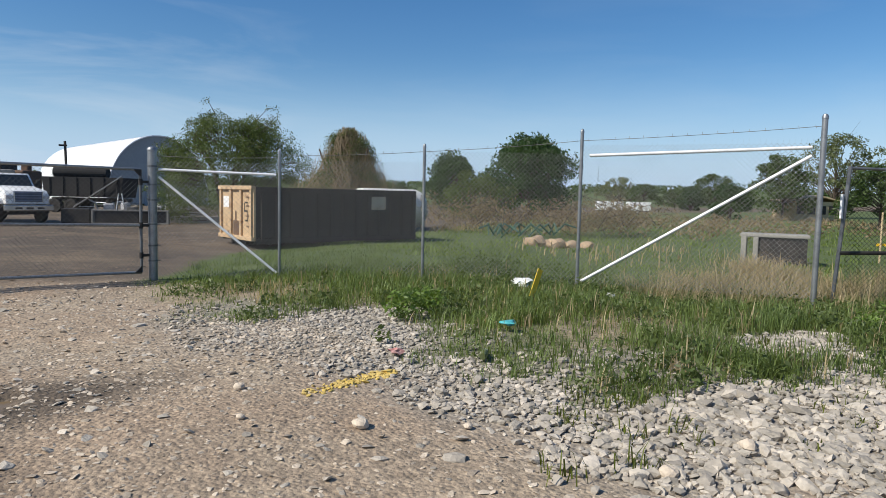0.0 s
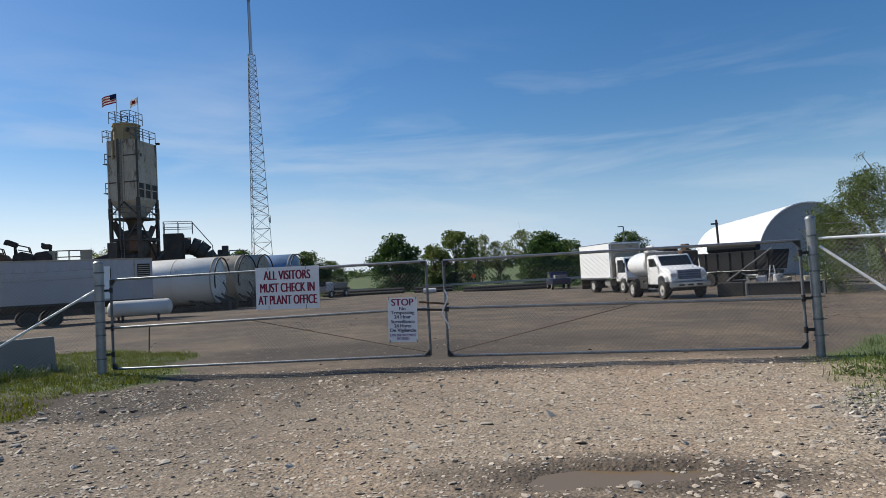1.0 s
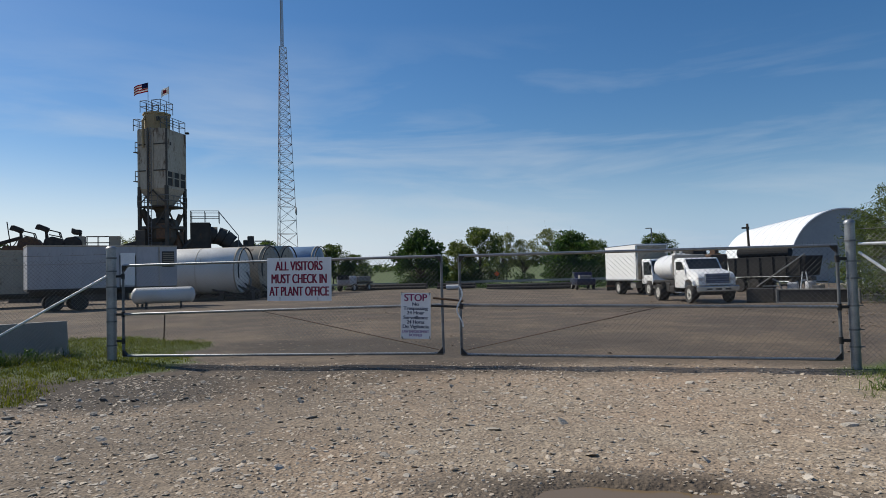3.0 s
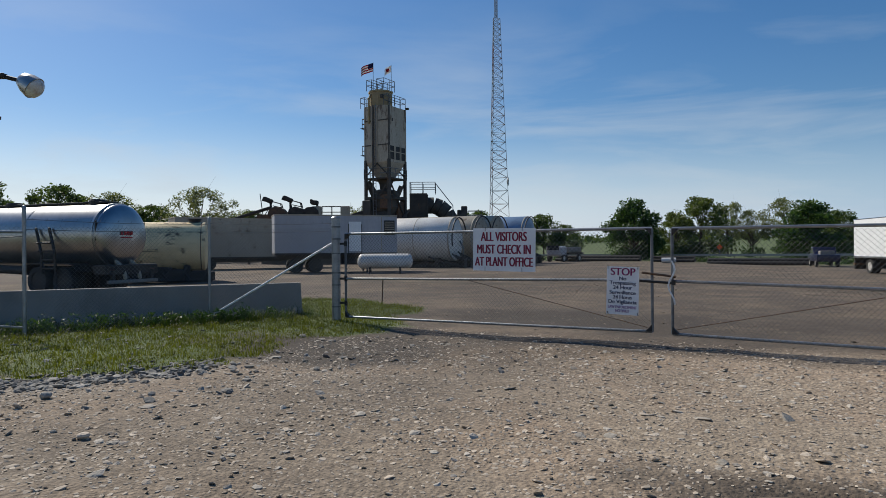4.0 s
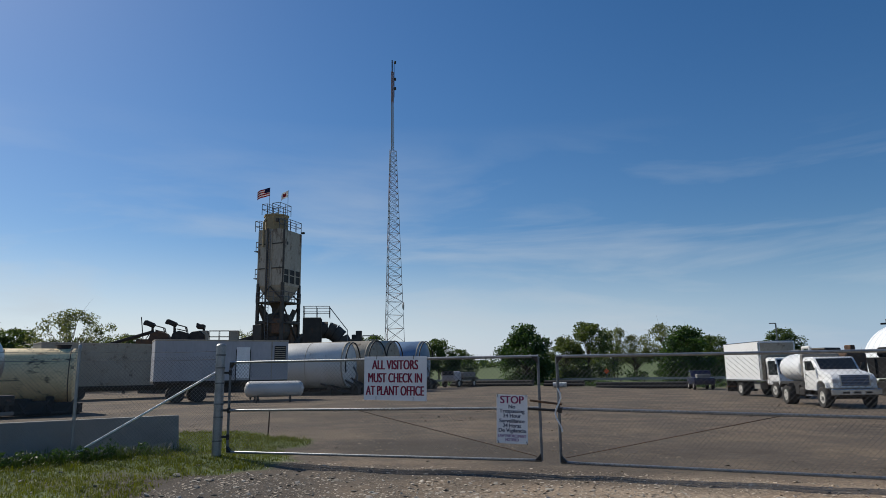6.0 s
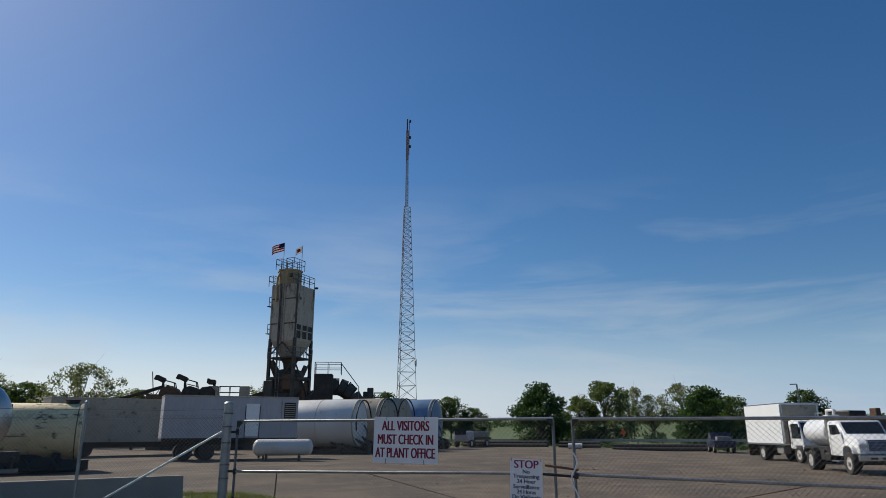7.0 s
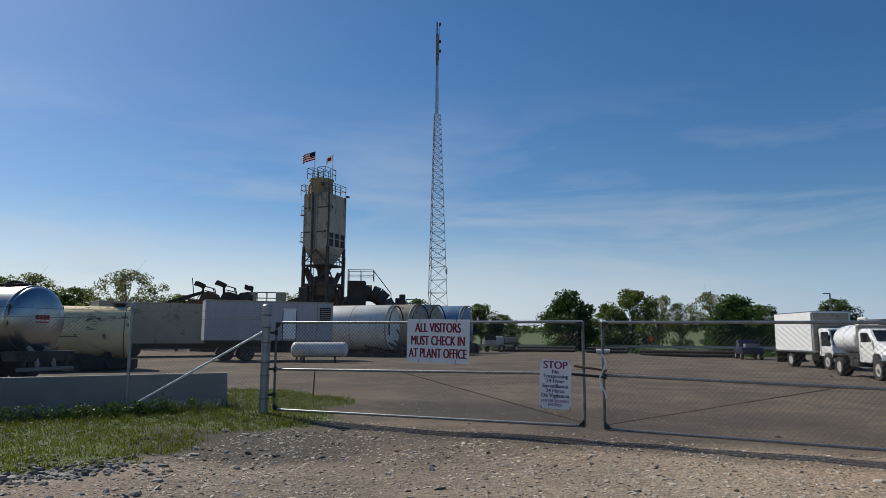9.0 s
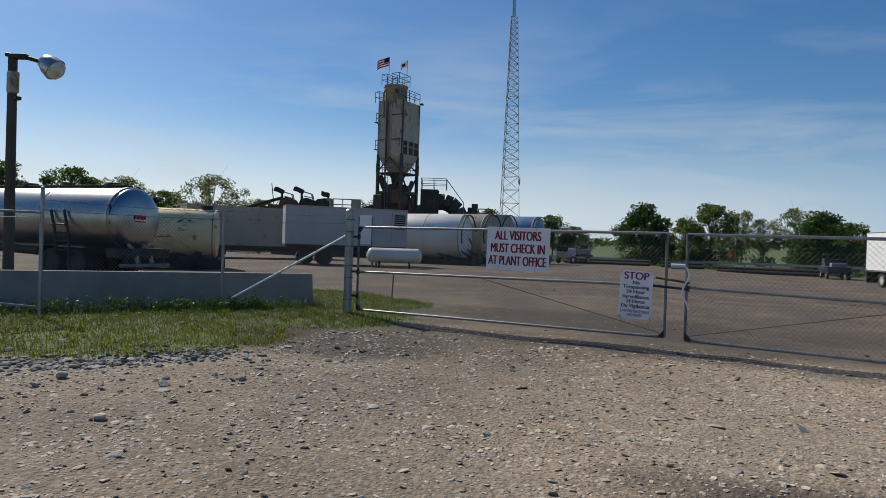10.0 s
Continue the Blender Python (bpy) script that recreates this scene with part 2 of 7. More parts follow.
BLUE_PAINT = mat("dark blue vehicle paint", (0.008, 0.011, 0.045), (0.01, 0.012, 0.035), 2, 0.3)
ROCK_TAN = mat("tan sandstone", (0.42, 0.31, 0.20), (0.30, 0.21, 0.135), 3, 0.9, 0.0, 0.5, 20)
SHED_RED = mat("faded red-brown shed boards", (0.30, 0.19, 0.15), (0.24, 0.15, 0.12), 2, 0.8)
SCREEN_BLACK = mat("black mesh fabric", (0.011, 0.011, 0.012), (0.017, 0.017, 0.017), 3, 0.95)
BARK = mat("grey-brown bark", (0.10, 0.075, 0.055), (0.06, 0.045, 0.035), 5, 0.9, 0.0, 0.5, 30, 0.2)
LEAF = leafy("mid green leaves", (0.065, 0.105, 0.025), (0.045, 0.08, 0.02))
LEAF_DARK = leafy("dark green leaves", (0.042, 0.088, 0.020), (0.030, 0.065, 0.016))
LEAF_OLIVE = leafy("olive spring leaves", (0.092, 0.128, 0.034), (0.07, 0.10, 0.028))
LEAF_BRIGHT = leafy("bright spring leaves", (0.12, 0.19, 0.03), (0.09, 0.15, 0.025))
LEAF_GREY = leafy("pale grey-green new leaves", (0.145, 0.17, 0.075), (0.115, 0.14, 0.06))
VINE_BROWN = leafy("dry brown vine", (0.25, 0.195, 0.13), (0.185, 0.145, 0.09), 0.45)
BLADE = leafy("fresh grass", (0.108, 0.130, 0.008), (0.060, 0.080, 0.006), 0.55)
# Grass with the shade at the barriers' foot put into its colour.
SHADED_BLADE = leafy("fresh grass darkened for shade", (0.050, 0.085, 0.012), (0.032, 0.058, 0.009), 0.5)
FIELD_BLADE = leafy("field grass", (0.16, 0.215, 0.05), (0.13, 0.18, 0.044), 0.35)
SCRUB = leafy("pinkish dry scrub", (0.27, 0.20, 0.13), (0.21, 0.16, 0.10))
WEED = leafy("weedy green grass", (0.150, 0.200, 0.055), (0.095, 0.140, 0.036), 0.55)
STRAW = leafy("dry straw grass", (0.42, 0.33, 0.20), (0.32, 0.25, 0.15), 0.4)
STONE = mat("pale limestone chips", (0.45, 0.40, 0.335), (0.29, 0.26, 0.215), 4, 0.9, 0.0, 0.5, 40, 0.1, island=0.3)
STONE_TAN = mat("tan limestone chips", (0.46, 0.39, 0.305), (0.37, 0.305, 0.235), 4, 0.9, 0.0, 0.5, 40, 0.1, island=0.35)
STONE_YARD = mat("brown yard stones", (0.23, 0.18, 0.13), (0.16, 0.125, 0.09), 4, 0.9, 0.0, 0.5, 40, 0.1, island=0.4)
STONE_GREY = mat("grey limestone chips", (0.27, 0.255, 0.225), (0.15, 0.14, 0.125), 4, 0.9, 0.0, 0.5, 40, 0.1, island=0.35)


# ---- ground shape and zones ----
def lattice_noise(x, y, size, seed=0):
    """Smooth value noise in numpy, 0 to 1."""
    x, y = np.asarray(x, float) / size, np.asarray(y, float) / size
    xi, yi = np.floor(x), np.floor(y)
    u, v = x - xi, y - yi
    u, v = u * u * (3 - 2 * u), v * v * (3 - 2 * v)

    def cell(a, b):
        h = np.sin(a * 127.1 + b * 311.7 + seed * 74.7) * 43758.5453
        return h - np.floor(h)
    return (cell(xi, yi) * (1 - u) + cell(xi + 1, yi) * u) * (1 - v) + (cell(xi, yi + 1) * (1 - u) + cell(xi + 1, yi + 1) * u) * v


def step(a, b, x):
    s = np.clip((np.asarray(x, float) - a) / (b - a), 0, 1)
    return s * s * (3 - 2 * s)


def inside(x, y, poly):
    """Signed distance to a polygon, positive inside."""
    x, y = np.asarray(x, float), np.asarray(y, float)
    best, odd = np.full(x.shape, 1e9), np.zeros(x.shape, bool)
    for (ax, ay), (bx, by) in zip(poly, poly[1:] + poly[:1]):
        ex, ey = bx - ax, by - ay
        s = np.clip(((x - ax) * ex + (y - ay) * ey) / (ex * ex + ey * ey), 0, 1)
        best = np.minimum(best, np.hypot(x - ax - s * ex, y - ay - s * ey))
        cross = ((ay > y) != (by > y)) & (x < ex * (y - ay) / (ey if ey else 1e-9) + ax)
        odd ^= cross
    return np.where(odd, best, -best)


LEFT_GREEN = [(-4.9, 0.5), (-4.5, -0.7), (-4.75, -2.4), (-4.0, -5.0), (-4.6, -6.0), (-6.2, -7.2), (-9, -9.5), (-40, -30), (-40, -8), (-16, -2), (-12.2, 4.6), (-9.7, 5.0), (-6.3, 3.6)]
RIGHT_GREEN = [(6.5, -0.4), (5.95, -1.9), (5.85, -3.6), (6.15, -4.6), (6.9, -4.5), (7.8, -4.45), (8.1, -5.0), (7.3, -5.8), (6.75, -6.4), (6.5, -7.0), (6.75, -7.4), (6.95, -7.9), (7.1, -8.2), (6.9, -8.55), (7.2, -8.9), (7.5, -9.35), (7.95, -9.4), (8.8, -9.65), (9.8, -10.0), (12, -10.9), (30, -16), (400, -60), (400, 60), (60, 32), (17, 10), (11, 6.0), (8.4, 2.2)]
WHITE_STONE = [(5.9, -2.6), (5.6, -4.2), (5.35, -5.6), (5.45, -6.6), (5.95, -7.1), (6.2, -7.7), (6.15, -8.4), (6.05, -9.0), (5.95, -9.5), (6.4, -10.3), (7.5, -11.6), (16, -14), (14, -10.2), (8, -7.4), (8.4, -4.6), (6.6, -2.8)]
GREY_STONE = [(-3.6, -5.0), (-4.3, -6.6), (-7.5, -9.4), (-12, -13), (-13.5, -11), (-8, -8.0), (-5.4, -6.2), (-4.4, -4.6)]
FAR_GREEN_Y = 68.0
# Ovals of dark damp soil; the last is the gate's shadow put into colour.
DAMP_AND_SHADE = [(-3.9, -2.7, 2.5, 1.4, 1.0), (-1.2, 3.0, 4.4, 1.9, 0.85), (-0.5, -0.6, 5.0, 0.36, 0.5)]
POOLS = [(3.02, -6.26, 0.66, 0.22, 0.14), (2.36, -7.46, 0.44, 0.40, 0.1)]


def ground_z(x, y):
    """Height of the ground: a level drive, a yard that falls off a little, fields that rise far away."""
    x, y = np.asarray(x, float), np.asarray(y, float)
    far = np.hypot(x - 3, y + 11)
    z = -0.36 * step(8, 30, y) * step(-18, 0, x) * step(140, 60, y) * step(70, 30, x)
    z = z + 14.0 * step(150, 900, far) + 6 * step(700, 2500, far) * lattice_noise(x, y, 500, 5)
    z = z - 0.17 * step(2.0, 6.5, y) * step(8.0, 11.0, x) * step(34, 24, x) * step(26, 16, y)
    near = step(60, 30, far)
    z = z + near * (0.09 * (lattice_noise(x, y, 3.1, 1) - 0.5) + 0.035 * (lattice_noise(x, y, 0.7, 2) - 0.5)) * step(-0.6, 0.8, np.abs(y) - 0.0 + 0.4)
    z = z + 0.045 * step(-0.2, 1.5, inside(x, y, RIGHT_GREEN)) * step(40, 20, far) * (0.4 + lattice_noise(x, y, 1.7, 8))
    z = z - 0.24 * step(1.5, 5.0, inside(x, y, RIGHT_GREEN)) * step(14.5, 18.0, x - y) * step(90, 50, far)
    z = z + 0.05 * step(0, 1.0, inside(x, y, LEFT_GREEN)) * step(40, 20, far)
    for cx, cy, a, b, tilt in POOLS:
        c, s = math.cos(tilt), math.sin(tilt)
        u, v = (x - cx) * c + (y - cy) * s, -(x - cx) * s + (y - cy) * c
        q = np.hypot(u / a, v / b) + 1.1 * (lattice_noise(x, y, 0.45, 3) - 0.5) + 0.35 * (lattice_noise(x, y, 0.16, 4) - 0.5)
        z = z - 0.075 * step(1.55, 0.6, q)
    return z


def gz(x, y):
    return float(ground_z(np.array([x]), np.array([y]))[0])


def axis(spans):
    out = []
    for a, b, n in spans:
        out += list(np.linspace(a, b, n, endpoint=False))
    return np.array(out + [spans[-1][1]])


xs = axis([(-3000, -400, 14), (-400, -60, 34), (-60, -14, 60), (-14, 1, 125), (1, 5, 80), (5, 15, 100), (15, 40, 60), (40, 400, 40), (400, 3000, 14)])
ys = axis([(-2500, -300, 10), (-300, -30, 24), (-30, -13, 30), (-13, -8.2, 48), (-8.2, -5.4, 56), (-5.4, 8, 112), (8, 60, 80), (60, 400, 60), (400, 3000, 16)])
GX, GY = np.meshgrid(xs, ys)
GZ = ground_z(GX, GY)
nx, ny = len(xs), len(ys)
idx = np.arange(nx * ny).reshape(ny, nx)
quads = np.stack([idx[:-1, :-1], idx[:-1, 1:], idx[1:, 1:], idx[1:, :-1]], -1).reshape(-1, 4)
gm = bpy.data.meshes.new("ground")
gm.from_pydata(np.stack([GX.ravel(), GY.ravel(), GZ.ravel()], 1).tolist(), [], quads.tolist())
gm.polygons.foreach_set("use_smooth", np.ones(len(gm.polygons), bool))
wob = 0.9 * (lattice_noise(GX, GY, 1.3, 11) - 0.5) + 0.5 * (lattice_noise(GX, GY, 0.35, 12) - 0.5)
far_field = step(FAR_GREEN_Y - 5, FAR_GREEN_Y + 5, GY) + step(-70, -90, GX)
green = np.clip(step(-0.25, 0.3, np.maximum(inside(GX, GY, LEFT_GREEN), inside(GX, GY, RIGHT_GREEN)) + wob) + far_field, 0, 1)
stony = step(-0.4, 0.4, np.maximum(inside(GX, GY, WHITE_STONE), inside(GX, GY, GREY_STONE)) + wob)
yard = step(-1.4, 1.2, GY + 3.6 * step(3, -3, GX) + 1.2 * wob)
yard = np.maximum(yard, np.clip(0.6 * step(4.0, -1.5, GX) + 0.25 * wob, 0, 1) * step(-16, -9, GY))
verge = step(-0.4, 0.6, -0.753 * (GX - 6.8) - 0.657 * (GY + 0.3)) * step(5.0, 6.0, GX)
green = green * (1 - verge * (0.45 + 0.35 * step(0.6, 0.4, lattice_noise(GX, GY, 0.8, 43))))
zone = gm.color_attributes.new("zone", 'FLOAT_COLOR', 'POINT')
wet_and_shade = np.zeros(GX.shape)
for cx, cy, a, b, tilt in POOLS:
    wet_and_shade = np.maximum(wet_and_shade, step(2.6, 1.0, np.hypot((GX - cx - 0.12) / (a * 1.15), (GY - cy) / (b * 1.35)) + 0.6 * wob))
wet_and_shade = 0.8 * wet_and_shade
for cx, cy, a, b, k in DAMP_AND_SHADE:
    wet_and_shade = np.maximum(wet_and_shade, k * step(1.3, 0.5, np.hypot((GX - cx) / a, (GY - cy) / b) + 0.9 * wob))
zone.data.foreach_set("color", np.stack([green.ravel(), stony.ravel(), yard.ravel(), wet_and_shade.ravel()], 1).ravel())


def ground_material():
    m = bpy.data.materials.new("gravel, dirt and turf")
    m.use_nodes = True
    n, l = m.node_tree.nodes, m.node_tree.links
    b = n["Principled BSDF"]
    b.inputs["Roughness"].default_value = 0.92
    tc = n.new("ShaderNodeTexCoord")
    at = n.new("ShaderNodeAttribute")
    at.attribute_name = "zone"
    sep = n.new("ShaderNodeSeparateColor")
    l.new(at.outputs["Color"], sep.inputs["Color"])

    def noisy(scale, detail=5, rough=0.6):
        t = n.new("ShaderNodeTexNoise")
        t.inputs["Scale"].default_value = scale
        t.inputs["Detail"].default_value = detail
        t.inputs["Roughness"].default_value = rough
        l.new(tc.outputs["Object"], t.inputs["Vector"])
        return t.outputs["Fac"]

    def remap(src, a, b2, lo=0.0, hi=1.0):
        r = n.new("ShaderNodeMapRange")
        r.inputs["From Min"].default_value, r.inputs["From Max"].default_value = a, b2
        r.inputs["To Min"].default_value, r.inputs["To Max"].default_value = lo, hi
        l.new(src, r.inputs["Value"])
        return r.outputs["Result"]

    def blend(fac, c1, c2):
        x = n.new("ShaderNodeMix")
        x.data_type = 'RGBA'
        l.new(fac, x.inputs["Factor"])
        for key, c in (("A", c1), ("B", c2)):
            if isinstance(c, tuple):
                x.inputs[key].default_value = (*c, 1)
            else:
                l.new(c, x.inputs[key])
        return x.outputs["Result"]
    patch, mid, fine = noisy(0.35), noisy(2.2), noisy(16, 6, 0.7)
    vor = n.new("ShaderNodeTexVoronoi")
    vor.inputs["Scale"].default_value = 30
    l.new(tc.outputs["Object"], vor.inputs["Vector"])
    drive = blend(remap(mid, 0.35, 0.65), (0.37, 0.296, 0.212), (0.30, 0.232, 0.162))
    drive = blend(remap(patch, 0.45, 0.65), drive, (0.33, 0.242, 0.165))
    yard_c = blend(remap(mid, 0.35, 0.7), (0.110, 0.083, 0.058), (0.072, 0.055, 0.038))
    yard_c = blend(remap(patch, 0.44, 0.60), yard_c, (0.172, 0.126, 0.083))
    yard_c = blend(remap(noisy(0.9, 8, 0.75), 0.5, 0.62), yard_c, (0.100, 0.075, 0.052))
    turf = blend(remap(mid, 0.3, 0.7), (0.070, 0.105, 0.024), (0.095, 0.122, 0.034))
    turf = blend(remap(patch, 0.6, 0.8), turf, (0.145, 0.135, 0.06))
    stone_c = blend(remap(mid, 0.3, 0.7), (0.33, 0.29, 0.235), (0.24, 0.205, 0.165))
    col = blend(sep.outputs["Blue"], drive, yard_c)
    col = blend(sep.outputs["Green"], col, stone_c)
    col = blend(sep.outputs["Red"], col, turf)
    # alpha: wet and damp soil, and the gate's painted shadow strip
    col = blend(at.outputs["Alpha"], col, (0.055, 0.041, 0.028))
    grit = n.new("ShaderNodeSeparateColor")
    l.new(vor.outputs["Color"], grit.inputs["Color"])
    hsv = n.new("ShaderNodeHueSaturation")
    ml = n.new("ShaderNodeMath")
    ml.operation = 'MULTIPLY'
    l.new(remap(grit.outputs["Red"], 0, 1, 0.76, 1.24), ml.inputs[0])
    l.new(remap(fine, 0.3, 0.7, 0.62, 1.36), ml.inputs[1])
    l.new(ml.outputs[0], hsv.inputs["Value"])
    l.new(col, hsv.inputs["Color"])
    l.new(hsv.outputs["Color"], b.inputs["Base Color"])
    bp = n.new("ShaderNodeBump")
    bp.inputs["Strength"].default_value = 0.7
    bp.inputs["Distance"].default_value = 0.03
    ad = n.new("ShaderNodeMath")
    ad.operation = 'ADD'
    l.new(fine, ad.inputs[0])
    l.new(remap(vor.outputs["Distance"], 0, 0.6, 0.5, 0), ad.inputs[1])
    l.new(ad.outputs[0], bp.inputs["Height"])
    l.new(bp.outputs["Normal"], b.inputs["Normal"])
    return m


gm.materials.append(ground_material())
ground = tagged(new("ground", gm), "tan gravel drive, brown dirt yard and green fields", "ground", kind="structure")


# ---- builders ----
def part(name, bm, material, parent, label="", smooth=False):
    me = bpy.data.meshes.new(name)
    bm.to_mesh(me)
    bm.free()
    me.materials.append(material)
    if smooth:
        me.polygons.foreach_set("use_smooth", np.ones(len(me.polygons), bool))
        me.set_sharp_from_angle(angle=radians(40))
    ob = new(name, me)
    ob.parent = parent
    if label:
        ob["label"] = label
    return ob


def thing(name, m, label, category, group="", kind=""):
    ob = new(name)
    ob.empty_display_size = 0.2
    ob.matrix_basis = m
    return tagged(ob, label, category, group, kind)


def at(x, y, rz=0, z=None):
    return pose(x, y, gz(x, y) if z is None else z, 0, 0, rz)


def solid(name, bm, material, label, category, group="", kind="", smooth=False):
    return tagged(part(name, bm, material, None, smooth=smooth), label, category, group, kind)


def box(bm, c, s, rot=None, bevel=0.0):
    m = Matrix.Translation(c) @ (rot or Matrix.Identity(4)) @ Matrix.Diagonal((*s, 1))
    vs = bmesh.ops.create_cube(bm, size=1, matrix=m)["verts"]
    if bevel:
        es = list({e for v in vs for e in v.link_edges})
        bmesh.ops.bevel(bm, geom=es, offset=bevel, segments=2, affect='EDGES', profile=0.5)
    return bm


def tube(bm, a, b, r, seg=10, r2=None, caps=True):
    a, b = Vector(a), Vector(b)
    d = b - a
    m = Matrix.Translation((a + b) / 2) @ d.to_track_quat('Z', 'Y').to_matrix().to_4x4()
    bmesh.ops.create_cone(bm, cap_ends=caps, segments=seg, radius1=r, radius2=r if r2 is None else r2, depth=d.length, matrix=m)
    return bm


def pipe(bm, pts, r, seg=8):
    for a, b in zip(pts, pts[1:]):
        tube(bm, a, b, r, seg)
        bmesh.ops.create_icosphere(bm, subdivisions=1, radius=r * 1.02, matrix=Matrix.Translation(b))
    return bm


def lathe(bm, prof, seg=24, m=None):
    """Turn (radius, height) pairs about z."""
    rings = []
    for r, z in prof:
        rings.append([bm.verts.new((m or Matrix.Identity(4)) @ Vector((r * math.cos(2 * math.pi * i / seg), r * math.sin(2 * math.pi * i / seg), z))) for i in range(seg)])
    for p, q in zip(rings, rings[1:]):
        for i in range(seg):
            bm.faces.new((p[i], p[(i + 1) % seg], q[(i + 1) % seg], q[i]))
    if prof[0][0] > 1e-4:
        bm.faces.new(rings[0][::-1])
    if prof[-1][0] > 1e-4:
        bm.faces.new(rings[-1])
    bmesh.ops.recalc_face_normals(bm, faces=bm.faces)
    return bm


def prism(bm, pts, y0, y1, bevel=0.0):
    """Extrude a side profile of (x, z) points from y0 to y1."""
    a = [bm.verts.new((x, y0, z)) for x, z in pts]
    b = [bm.verts.new((x, y1, z)) for x, z in pts]
    n = len(pts)
    fs = [bm.faces.new(a), bm.faces.new(b[::-1])]
    for i in range(n):
        fs.append(bm.faces.new((a[i], b[i], b[(i + 1) % n], a[(i + 1) % n])))
    bmesh.ops.recalc_face_normals(bm, faces=fs)
    if bevel:
        bmesh.ops.bevel(bm, geom=list({e for f in fs for e in f.edges}), offset=bevel, segments=2, affect='EDGES', profile=0.5)
    return bm


def B():
    return bmesh.new()


LIE = Matrix.Rotation(radians(90), 4, 'Y')   # turns z into x


def raw(name, verts, faces, material, parent=None, label="", category="", group="", kind="", smooth=False):
    me = bpy.data.meshes.new(name)
    me.from_pydata(verts if isinstance(verts, list) else verts.tolist(), [], faces if isinstance(faces, list) else faces.tolist())
    me.materials.append(material)
    if smooth:
        me.polygons.foreach_set("use_smooth", np.ones(len(me.polygons), bool))
    ob = new(name, me)
    ob.parent = parent
    return tagged(ob, label, category, group, kind)


# ---- chain-link fence and gate ----
def weave(a, b, z0, z1, pitch=0.076, r=0.0034):
    """Chain-link fabric between two feet: zigzag wires as thin three-sided rods, with knuckles at the top."""
    a, b = Vector((a[0], a[1], 0)), Vector((b[0], b[1], 0))
    run = b - a
    u = run.normalized()
    nrm = Vector((-u.y, u.x, 0))
    cols = int(run.length / (pitch / 2))
    rows = int((z1 - z0) / (pitch / 2))
    segs = []
    for i in range(cols):
        for j in range(rows):
            x0, x1 = i * pitch / 2, (i + 1) * pitch / 2
            lo, hi = z0 + j * pitch / 2, z0 + (j + 1) * pitch / 2
            if (i + j) % 2:
                lo, hi = hi, lo
            segs.append((x0, lo, x1, hi))
    for i in range(cols // 2):
        x0 = i * pitch + pitch * 0.5
        segs.append((x0, z0 + rows * pitch / 2, x0 + 0.012, z1 + 0.05))
    s = np.array(segs)
    off = [(0, r), (r * 0.87, -r * 0.5), (-r * 0.87, -r * 0.5)]
    vs = []
    for k in (0, 1):
        x, z = s[:, 2 * k], s[:, 2 * k + 1]
        for on, oz in off:
            vs.append(np.stack([a.x + u.x * x + nrm.x * on * 1.0, a.y + u.y * x + nrm.y * on, z + oz], 1))
    v = np.stack(vs, 1).reshape(-1, 3)
    base = np.arange(len(s))[:, None] * 6
    f = np.concatenate([base + np.array([[i, (i + 1) % 3, 3 + (i + 1) % 3, 3 + i]]) for i in range(3)], 0)
    return v, f


def wire_fabric(name, parent, a, b, z0, z1, material=None, pitch=0.076):
    v, f = weave(a, b, z0, z1, pitch)
    return raw(name, v, f, material or WIRE, parent, "woven wire diamond mesh")


def strand(bm, a, b, r=0.004, sag=0.0, barbs=0):
    a, b = Vector(a), Vector(b)
    pts = [a.lerp(b, i / 8) - Vector((0, 0, sag * 4 * (i / 8) * (1 - i / 8))) for i in range(9)]
    for p, q in zip(pts, pts[1:]):
        tube(bm, p, q, r, 4)
    for i in range(barbs):
        c = a.lerp(b, (i + 0.5) / barbs)
        tube(bm, c + Vector((0.01, 0.01, 0.025)), c - Vector((0.01, 0.01, 0.025)), r * 0.8, 3)
    return bm


P = {  # feet of the fence posts
    "far_left": (-10.1, -8.0), "left2": (-9.30, -4.52), "left1": (-8.456, -1.256), "gate_l": (-6.075, 0.0),
    "gate_r": (6.565, 0.0), "r1": (8.272, -1.119), "r2": (10.06, -2.775), "r3": (11.86, -4.62), "r4": (13.29, -7.75)}


def fence_post(parent, key, top, r, label=""):
    x, y = P[key]
    z = gz(x, y)
    bm = B()
    lathe(bm, [(r, z - 0.15), (r, top), (r * 1.12, top), (r * 1.12, top + 0.03), (r * 0.8, top + 0.06), (0.0, top + 0.075)], 14, Matrix.Translation((x, y, 0)))
    return part("post", bm, GALV, parent, label, smooth=True)


def clamp_bands(parent, key, zs, r):
    x, y = P[key]
    for z in zs:
        bm = B()
        tube(bm, (x, y, z - 0.014), (x, y, z + 0.014), r + 0.007, 14)
        tube(bm, (x + r, y - 0.02, z), (x + r + 0.05, y - 0.03, z), 0.009, 6)
        part("clamp_band", bm, GALV_DARK, parent)


def span(key1, key2, z1, z2, f1=0.0, f2=1.0):
    (ax, ay), (bx, by) = P[key1], P[key2]
    return ((ax + (bx - ax) * f1, ay + (by - ay) * f1, z1), (ax + (bx - ax) * f2, ay + (by - ay) * f2, z2))


fence_l = thing("chain_link_fence", pose(0, 0, 0), "galvanised chain-link fence in front of concrete barriers", "fence", "boundary fences", "structure")
for key, top, r in (("far_left", 2.2, 0.034), ("left2", 2.27, 0.034), ("left1", 2.17, 0.030), ("gate_l", 2.16, 0.09)):
    fence_post(fence_l, key, top, r, "thick gate post" if key == "gate_l" else "")
clamp_bands(fence_l, "gate_l", (0.35, 0.8, 1.05, 1.45, 1.75, 2.0), 0.09)
